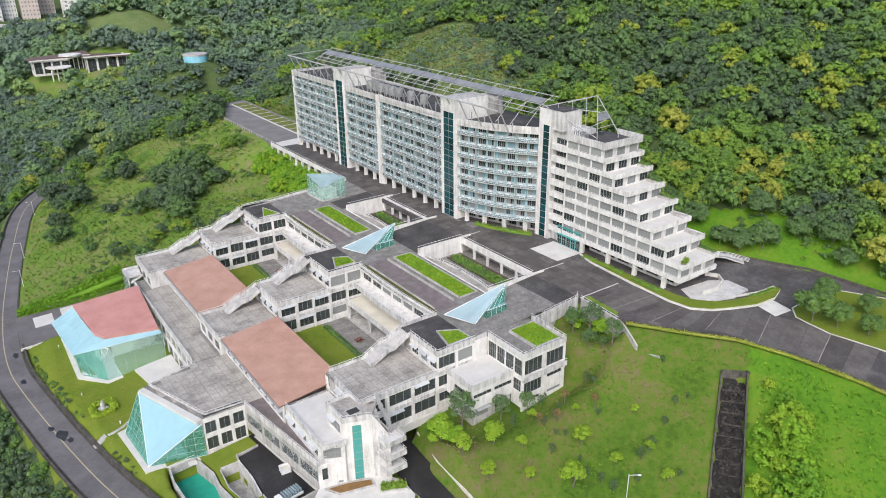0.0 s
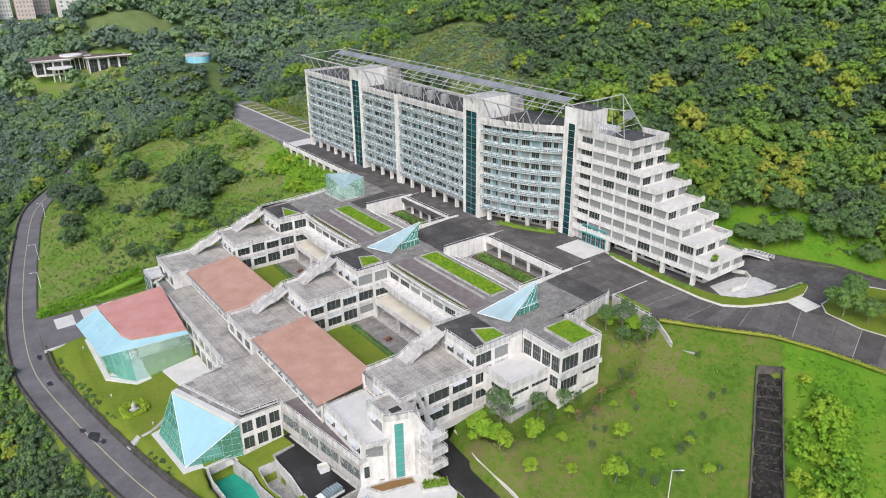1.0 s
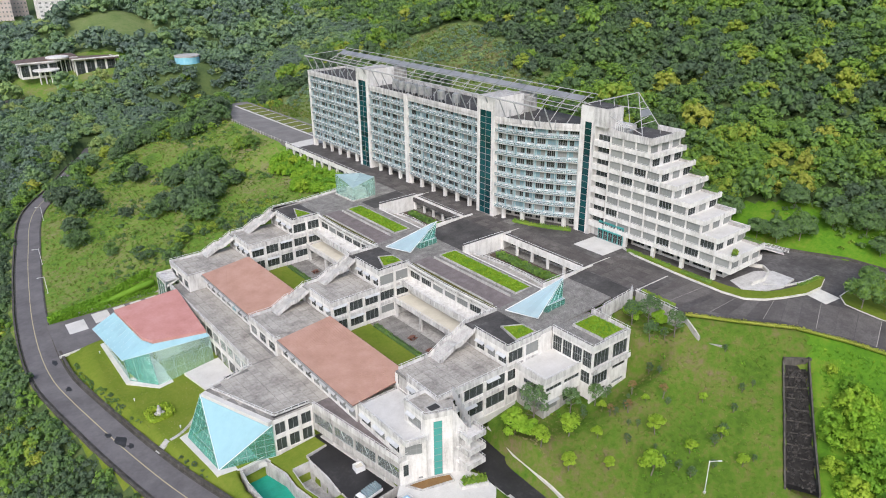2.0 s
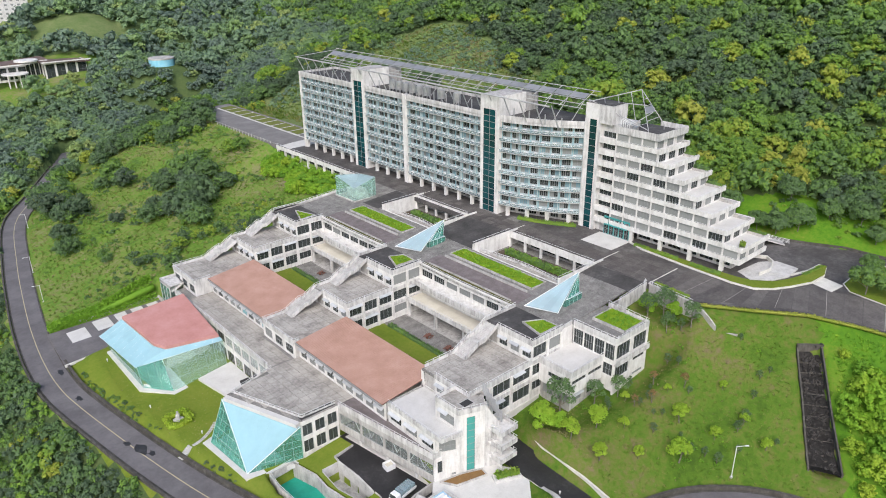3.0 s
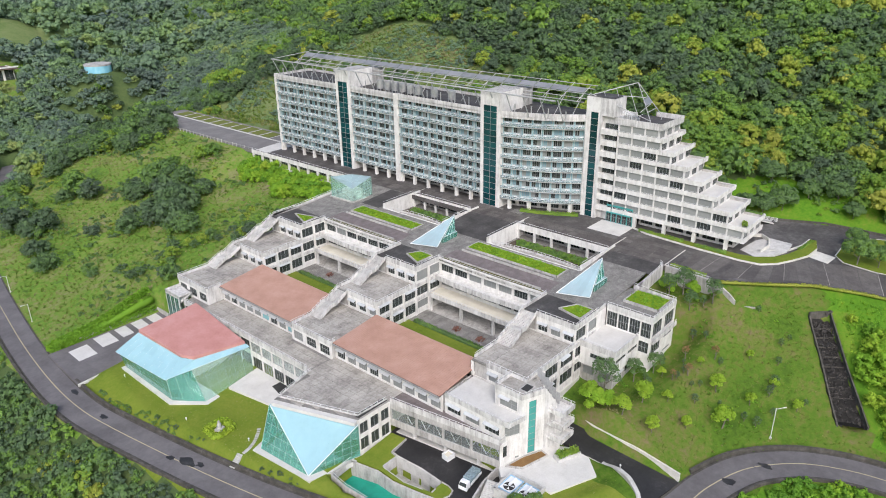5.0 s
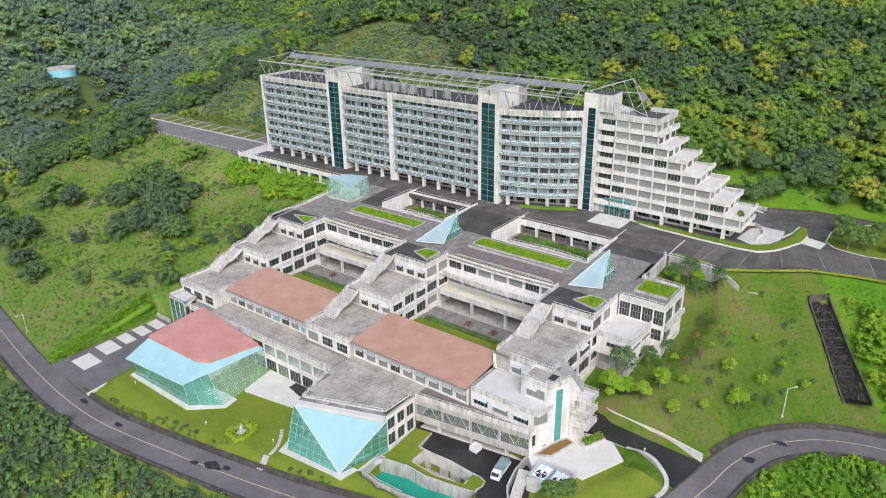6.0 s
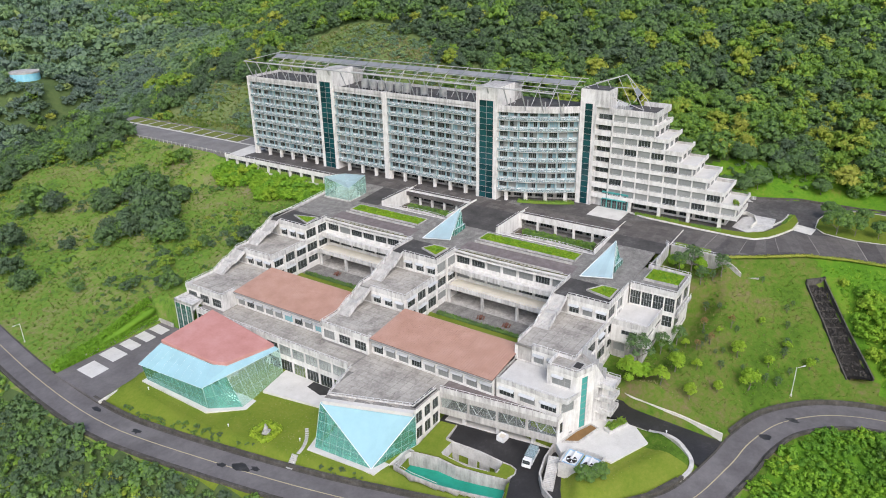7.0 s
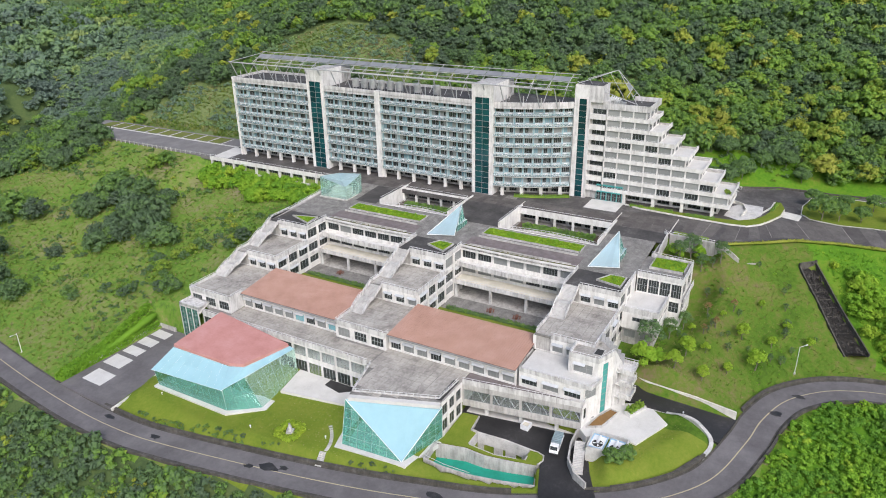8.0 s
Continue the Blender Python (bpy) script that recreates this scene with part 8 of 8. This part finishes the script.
for k in range(2, 9):
    e, up = STEP_END[k], STEP_END[min(k + 1, 9)]
    if k in (2, 5, 6, 7):
        hedge("planter_shrub", [(BACK - 0.85, e + 0.6), (BACK - 0.85, up + 0.7)], 1.0, 0.6 if k != 6 else 1.3, 0.42, "planter shrubs on a white terrace", zs=STEP_Z[k] + 0.7, seed=30 + k)
hedge("planter_shrub", [(141.5, 96.2), (144.5, 97.4)], 1.2, 1.1, 0.66, "yellow-green shrubs on the lowest terrace", zs=STEP_Z[2] + 0.05, seed=41)

# statue on the front lawn
stat = bmesh.new()
box(stat, -0.9, 0.9, -0.9, 0.9, 0, 0.5)
for r0, z0, r1, z1 in ((0.75, 0.5, 0.6, 1.0), (0.6, 1.0, 0.68, 1.5), (0.68, 1.5, 0.3, 2.1), (0.3, 2.1, 0.36, 2.4), (0.36, 2.4, 0.1, 2.7)):
    ring = lambda r, z: [(r * math.cos(i * 0.628), r * 0.75 * math.sin(i * 0.628), z) for i in range(10)]
    solid(stat, ring(r0, z0), ring(r1, z1))
tagged(part("statue", stat, PALECON, m=turned(16.4, 172.2, ground_z(16.4, 172.2), 30), smooth=False), "pale stone statue inside a square hedge", "statue")

# truck, skip and cooling units in the service yard
TRUCKPAINT = material("white vehicle paint", [(0.3, (0.66, 0.67, 0.68)), (0.6, (0.78, 0.79, 0.80))], scale=1, rough=0.3)
RUBBER = material("black rubber", [(0.3, (0.015, 0.015, 0.015)), (0.6, (0.03, 0.03, 0.03))], scale=3, rough=0.8)
BLUE = material("pale blue steel", [(0.3, (0.25, 0.42, 0.58)), (0.6, (0.36, 0.54, 0.70))], scale=1, rough=0.5)
truck = base("flatbed_truck", (0, 0, 0), "white flatbed truck with a rack of glass sheets", "truck")
cabin = bmesh.new()
solid(cabin, [(-3.2, -0.95, 0.5), (-1.6, -0.95, 0.5), (-1.6, 0.95, 0.5), (-3.2, 0.95, 0.5)], [(-3.15, -0.95, 1.35), (-1.6, -0.95, 1.35), (-1.6, 0.95, 1.35), (-3.15, 0.95, 1.35)])
solid(cabin, [(-3.15, -0.93, 1.35), (-1.6, -0.93, 1.35), (-1.6, 0.93, 1.35), (-3.15, 0.93, 1.35)], [(-2.75, -0.85, 2.2), (-1.65, -0.85, 2.2), (-1.65, 0.85, 2.2), (-2.75, 0.85, 2.2)])
bmesh.ops.bevel(cabin, geom=cabin.edges[:], offset=0.06, segments=1, affect="EDGES")
cab = part("cab", cabin, TRUCKPAINT, truck)
wind = bmesh.new()
solid(wind, [(-3.16, -0.8, 1.45), (-3.12, -0.8, 1.45), (-3.12, 0.8, 1.45), (-3.16, 0.8, 1.45)], [(-2.84, -0.75, 2.1), (-2.8, -0.75, 2.1), (-2.8, 0.75, 2.1), (-2.84, 0.75, 2.1)])
part("windscreen", wind, PANE, cab, "dark windscreen")
part("bumper", boxed((-3.3, -3.18, -0.95, 0.95, 0.4, 0.65)), RUBBER, cab)
part("bed", boxed((-1.5, 2.6, -1.0, 1.0, 0.75, 0.95)), GREYSTEEL, truck)
for i in range(7):
    part("glass_sheet", boxed((-1.3 + i * 0.55, -1.0 + i * 0.55, -0.95, 0.95, 0.95, 2.3)), THINGLASS, truck)
for s in (-1, 1):
    part("side_rack", boxed((-1.5, 2.6, s * 1.0 - 0.04, s * 1.0 + 0.04, 0.95, 1.5)), TRUCKPAINT, truck)
for x in (-2.4, 1.6):
    for s in (-0.85, 0.85):
        part("wheel", rod(bmesh.new(), (x, s - 0.13, 0.42), (x, s + 0.13, 0.42), 0.42, 14), RUBBER, truck)
truck.matrix_basis = turned(40.6, 113.4, 1.8, 8) @ Matrix.Scale(1.08, 4)

skip = base("white_skip", (43.6, 122.2, 1.85), "open white container with a beige lining", "container")
part("shell", band(bmesh.new(), [(42.4, 121.4, 1.9), (44.6, 121.2, 1.9), (44.8, 123.2, 1.9), (42.6, 123.4, 1.9), (42.4, 121.42, 1.9)], 1.3, 0.15), TRUCKPAINT, skip)
part("filling", boxed((42.6, 44.6, 121.5, 123.1, 1.85, 2.7)), BEIGE, skip)

plant = base("cooling_enclosure", (42.3, 102.4, 2), "concrete enclosure holding two white cooling units", "enclosure")
E4 = [(45.6, 106.6), (46.4, 98.2), (40.2, 98.0), (39.2, 106.2)]
part("wall", band(bmesh.new(), [(*p, 2.6) for p in E4[::-1]] + [(*E4[-1], 2.6)], 3.0, 0.35, 1.5), PALECON, plant)
for i in range(2):
    y = 104.4 - i * 3.9
    u = base("cooling_unit", (42.8, y, 2.6), "white cooling unit with a big roof fan and blue rim", "cooling unit", "cooling units")
    part("casing", boxed((40.5, 45.1, y - 1.6, y + 1.6, 2.4, 5.0)), TRUCKPAINT, u)
    part("rim", band(bmesh.new(), [(40.4, y - 1.7, 5.0), (40.4, y + 1.7, 5.0), (45.2, y + 1.7, 5.0), (45.2, y - 1.7, 5.0), (40.4, y - 1.68, 5.0)], 0.2, -0.2), BLUE, u)
    # Flat black disc on the casing, in place of a shaded fan opening.
    part("fan_dark_disc", rod(bmesh.new(), (42.2, y, 5.0), (42.2, y, 5.08), 1.2, 20), DARK, u)
    for b in range(4):
        a = b * math.pi / 2 + 0.4
        part("blade", plate([(42.2 + 0.2 * math.cos(a), y + 0.2 * math.sin(a)), (42.2 + 1.1 * math.cos(a - 0.25), y + 1.1 * math.sin(a - 0.25)), (42.2 + 1.1 * math.cos(a + 0.25), y + 1.1 * math.sin(a + 0.25))], 5.12, 5.16), STEEL, u)
    part("motor", rod(bmesh.new(), (42.2, y, 5.35), (44.6, y, 5.35), 0.3, 10), TRUCKPAINT, u)

garden = base("garden_stair", (38, 107.5, 2), "concrete garden steps with curved stained walls", "outdoor steps")
part("flight", steps(bmesh.new(), (34.4, 105.0, 1.9), (41.8, 107.0, 4.7), 2.4, 0.5, 0.4), PALECON, garden)
part("wall", band(bmesh.new(), [(30.4, 103.2, 1.4), (32.4, 106.6, 1.6), (36, 109.2, 1.8), (41, 110.4, 2.0), (45.6, 110.6, 2.2), (47.6, 109.6, 2.6)][::-1], 1.9, 0.4, 0.6), STAINED, garden)
part("wall", band(bmesh.new(), [(30.4, 103.2, 1.4), (33.4, 97.0, 1.8), (38.4, 90.9, 2.2), (42.6, 87.6, 2.5), (50.4, 83.5, 3.0)], 0.5, 0.5, 0.8), DARKWALL, garden)

soilbed = base("planting_bed", (51, 106, 4.7), "bare orange-brown planting bed in a concrete kerb", "planting bed")
SB = [(47.0, 108.4), (48.6, 105.6), (55.4, 103.8), (55.8, 105.6), (51.6, 107.4)]
ORANGE = material("orange-brown soil", [(0.3, (0.16, 0.085, 0.03)), (0.6, (0.24, 0.14, 0.055))], scale=0.6, rough=0.95, fine=0.4)
part("soil", plate(SB, 4.3, 4.95), ORANGE, soilbed)
part("kerb", band(bmesh.new(), [(*p, 4.7) for p in SB[::-1]] + [(*SB[-1], 4.7)], 0.5, 0.22), STAINED, soilbed)
box2 = base("planter", (57.6, 99.8, 4.7), "long concrete planter full of leafy shrubs", "planter")
PB = [(55.0, 100.6), (60.4, 98.2), (61.2, 100.2), (55.8, 102.4)]
part("box", plate(PB, 4.2, 5.6), PALECON, box2)
hedge("planter_shrub", [(55.8, 101.4), (60.6, 99.3)], 1.6, 0.9, 0.56, "leafy green shrubs in the long planter", zs=5.5, seed=50, leaf=0.28)

# picnic tables in the inner courts
WOOD = material("dark red timber", [(0.3, (0.10, 0.045, 0.03)), (0.6, (0.19, 0.085, 0.06))], scale=2, rough=0.7)
pt = base("picnic_table", (0, 0, 0), "dark timber picnic table with two benches", "picnic table", "court tables")
part("tabletop", boxed((-1.0, 1.0, -0.45, 0.45, 0.7, 0.78)), WOOD, pt)
for s in (-1, 1):
    part("bench", boxed((-1.0, 1.0, s * 0.95 - 0.18, s * 0.95 + 0.18, 0.4, 0.46)), WOOD, pt)
    part("leg", boxed((s * 0.75 - 0.06, s * 0.75 + 0.06, -1.0, 1.0, 0.32, 0.4)), WOOD, pt)
    part("leg", boxed((s * 0.75 - 0.06, s * 0.75 + 0.06, -0.3, 0.3, 0, 0.7)), WOOD, pt)
pt.matrix_basis = turned(77.4, 148.2, YARD - 0.25, 20)
copy_thing(pt, turned(77.2, 139.8, YARD - 0.25, 15))
copy_thing(pt, turned(78.2, 202.6, YARD - 0.25, 25))

# lamps and poles
def lamp(x, y, h, a, z=None, arm=1.6):
    z = ground_z(x, y) if z is None else z
    e = base("street_lamp", (x, y, z), "thin grey steel street lamp with a short arm", "street lamp", "street lamps")
    part("foot", boxed((x - 0.25, x + 0.25, y - 0.25, y + 0.25, z - 0.3, z + 0.25)), PALECON, e)
    part("pole", rod(bmesh.new(), (x, y, z), (x, y, z + h), 0.09, 8), STEEL, e)
    dx, dy = math.cos(a), math.sin(a)
    part("arm", rod(bmesh.new(), (x, y, z + h - 0.2), (x + dx * arm, y + dy * arm, z + h + 0.1), 0.06, 6), STEEL, e)
    part("head", rod(bmesh.new(), (x + dx * arm, y + dy * arm, z + h + 0.1), (x + dx * (arm + 0.7), y + dy * (arm + 0.7), z + h + 0.15), 0.14, 8), STEEL, e)


lamp(92.2, 68.4, 8.0, -0.8)
for x, y in ((10.2, 271.0), (14.0, 300.0), (24.6, 352), (44, 394)):
    lamp(x, y, 6.5, 3.3)
for x, y in ((12.6, 212.5), (13.2, 182.0), (18.4, 163), (63.0, 90.0)):
    b = base("bollard_light", (x, y, ground_z(x, y)), "short white bollard light on the lawn", "bollard light", "lawn lights")
    part("post", rod(bmesh.new(), (x, y, ground_z(x, y) - 0.1), (x, y, ground_z(x, y) + 0.6), 0.1, 8), STEEL, b)
    part("cap", rod(bmesh.new(), (x, y, ground_z(x, y) + 0.6), (x, y, ground_z(x, y) + 0.8), 0.2, 10), TRUCKPAINT, b)
tagged(part("garden_steps", steps(bmesh.new(), (11.2, 159.2, -1.2), (14.6, 159.9, 1.0), 1.6, 0.4, 0.4), PALECON), "short concrete steps up to the front lawn", "outdoor steps")

stone = mesh_of(boxed((-0.42, 0.42, -0.28, 0.28, -0.1, 0.06)), PALECON)
stepway = base("stepping_stones", (18, 162, 1), "row of flat concrete stepping stones across the lawn", "path")
for i in range(13):
    t = i / 12
    x, y = 15.2 + 7.2 * t, 160.4 + 0.6 * t + 3.6 * t * t
    place("stepping_stone", stone, stepway, turned(x, y, ground_z(x, y) + 0.02, 100 + 25 * t))

# steel ramp behind the stepped block
rs = base("steel_ramp", (162, 97, 27), "curving ramp with parallel white steel rails", "ramp")
P = [(155.5, 104.0, 31.0), (160, 103.5, 30.2), (167, 101.5, 28.6), (170.4, 97.2, 27.4), (166.5, 95.6, 27.1), (157.6, 97.0, 29.4)]
part("ramp_slab", ribbon([Vector(p) for p in P[:4]], 1.6, -1.6, 0.0, 0.3), PALECON, rs)
for k in range(4):
    bm = bmesh.new()
    for a, b in zip(P[:4], P[1:4]):
        rod(bm, (a[0], a[1] - 1.6, a[2] + 0.35 * (k + 1)), (b[0], b[1] - 1.6, b[2] + 0.35 * (k + 1)), 0.06, 5)
    part("rail", bm, STEEL, rs)
wallc = part("curved_wall", band(bmesh.new(), [(154.8, 98.4, 26.9), (156.4, 95.6, 26.9), (154.4, 93.0, 26.9), (149.6, 91.4, 26.9), (144.6, 92.0, 26.9)], 1.1, 0.35, 0.3), KERB)
tagged(wallc, "curved white wall under the lowest terrace", "low wall", kind="structure")
tagged(part("terrace_paving", plate([(140.8, 92.4), (144.6, 88.2), (150, 86.4), (156.6, 86.8), (157, 93), (153, 96), (143, 97)], 26.5, 27.06), PALECON), "pale grey paving under the overhanging terrace", "paving", kind="structure")

# ---- far things ----
villa = base("villa", (85, 592, 20), "white two-storey clubhouse with curved brown roofs", "house")
VZ = ground_z(90, 588)
BROWN = material("brown roof tiles", [(0.3, (0.09, 0.06, 0.05)), (0.6, (0.16, 0.115, 0.10))], scale=0.6, rough=0.8)
for x0, x1, y0, z0, z1, h in ((63, 87, 588, 0, 10.5, 3), (87, 99, 592, 0, 11.5, 3), (97, 125, 582, -2, 11, 3)):
    facade(villa, (x0, y0), (x1, y0), VZ + z0, VZ + z1, 4, (x1 - x0) / 4 * 0.8, VZ + z0 + 1.5, VZ + z1 - 1.2, mat=CLEAN, nx=2, ny=2, pane=PANE)
    facade(villa, (x0, y0 + 14), (x0, y0), VZ + z0, VZ + z1, 2, 3.5, VZ + z0 + 1.5, VZ + z1 - 1.2, mat=CLEAN, nx=2, ny=2, pane=PANE)
    part("wall", boxed((x1 - 0.4, x1, y0, y0 + 14, VZ + z0, VZ + z1)), CLEAN, villa)
    part("roof", plate([(x0 - 2.5, y0 - 3), (x1 + 2, y0 - 3), (x1 + 2, y0 + 16), (x0 - 2.5, y0 + 16)], lambda x, y: VZ + z1 + 0.05 * (x - x0) * (1 if x0 < 90 else -1) + 0.2, lambda x, y: VZ + z1 + 0.05 * (x - x0) * (1 if x0 < 90 else -1) + 0.9), BROWN, villa)
    part("eave", boxed((x0 - 2.6, x1 + 2.1, y0 - 3.3, y0 - 3.0, VZ + z1 + 0.1, VZ + z1 + 1.0)), CLEAN, villa)
part("porch_roof", rod(bmesh.new(), (78, 582, VZ + 5.6), (78, 582, VZ + 6.3), 8.5, 24), CLEAN, villa)
part("drum_roof", rod(bmesh.new(), (88, 590, VZ + 12.4), (88, 590, VZ + 13.4), 7.5, 24), CLEAN, villa)
for i in range(4):
    x = 72.5 + i * 3.6
    part("column", rod(bmesh.new(), (x, 577.5, VZ - 3), (x, 577.5, VZ + 5.6), 0.45, 10), CLEAN, villa)
tagged(part("villa_court", plate([(44, 570), (58, 570), (60, 590), (46, 592)], 8, lambda x, y: ground_z(52, 580) + 0.6), ASPHALT), "grey court beside the clubhouse", "paving", kind="structure")

cyl = base("round_reservoir", (162, 538, 30), "round sky-blue water reservoir among trees", "reservoir")
RZ = ground_z(162, 538)
SKYBLUE = material("sky-blue paint", [(0.3, (0.16, 0.44, 0.58)), (0.5, (0.24, 0.58, 0.72)), (0.7, (0.45, 0.68, 0.74))], scale=0.4, rough=0.6, streak=0.5)
part("drum", rod(bmesh.new(), (162.4, 538, RZ - 3), (162.4, 538, 36.6), 8.6, 28), SKYBLUE, cyl)
part("cover", rod(bmesh.new(), (162.4, 538, 36.6), (162.4, 538, 37.6), 8.8, 28), STAINED, cyl)

FARPINK = material("pinkish rendered wall", [(0.3, (0.50, 0.42, 0.38)), (0.6, (0.62, 0.54, 0.50))], scale=0.1, rough=0.8)
AZ = 40
for i, (x0, x1, y0, h, mat) in enumerate([(58, 84, 955, 48, CLEAN), (86, 100, 965, 52, CLEAN), (104, 122, 960, 46, FARPINK), (124, 142, 985, 48, FARPINK), (146, 178, 950, 34, CLEAN)]):
    b = base("apartment_block", ((x0 + x1) / 2, y0 + 8, AZ), "distant pale apartment block with rows of windows", "building", "distant blocks")
    z0 = ground_z((x0 + x1) / 2, y0) - 2
    rows_ = int(h / 4.5)
    for r in range(rows_):
        facade(b, (x0, y0), (x1, y0), z0 + r * 4.5, z0 + r * 4.5 + 4.5, 5, (x1 - x0) / 5 * 0.42, z0 + r * 4.5 + 1.5, z0 + r * 4.5 + 3.3, mat=mat, nx=2, ny=1, pane=CURTAIN)
    part("body", boxed((x0, x1, y0 + 1.0, y0 + 16, z0, z0 + rows_ * 4.5)), mat, b)
    part("roof", boxed((x0 - 0.5, x1 + 0.5, y0 - 0.5, y0 + 16.5, z0 + rows_ * 4.5 + 0.01, z0 + rows_ * 4.5 + 1.2)), BROWN if mat is FARPINK else STAINED, b)
tagged(part("far_road", plate([(40, 916), (200, 905), (202, 914), (42, 926)], 20, lambda x, y: ground_z(x, y) + 1.5), PALECON), "distant pale road before the apartment blocks", "road", kind="structure")
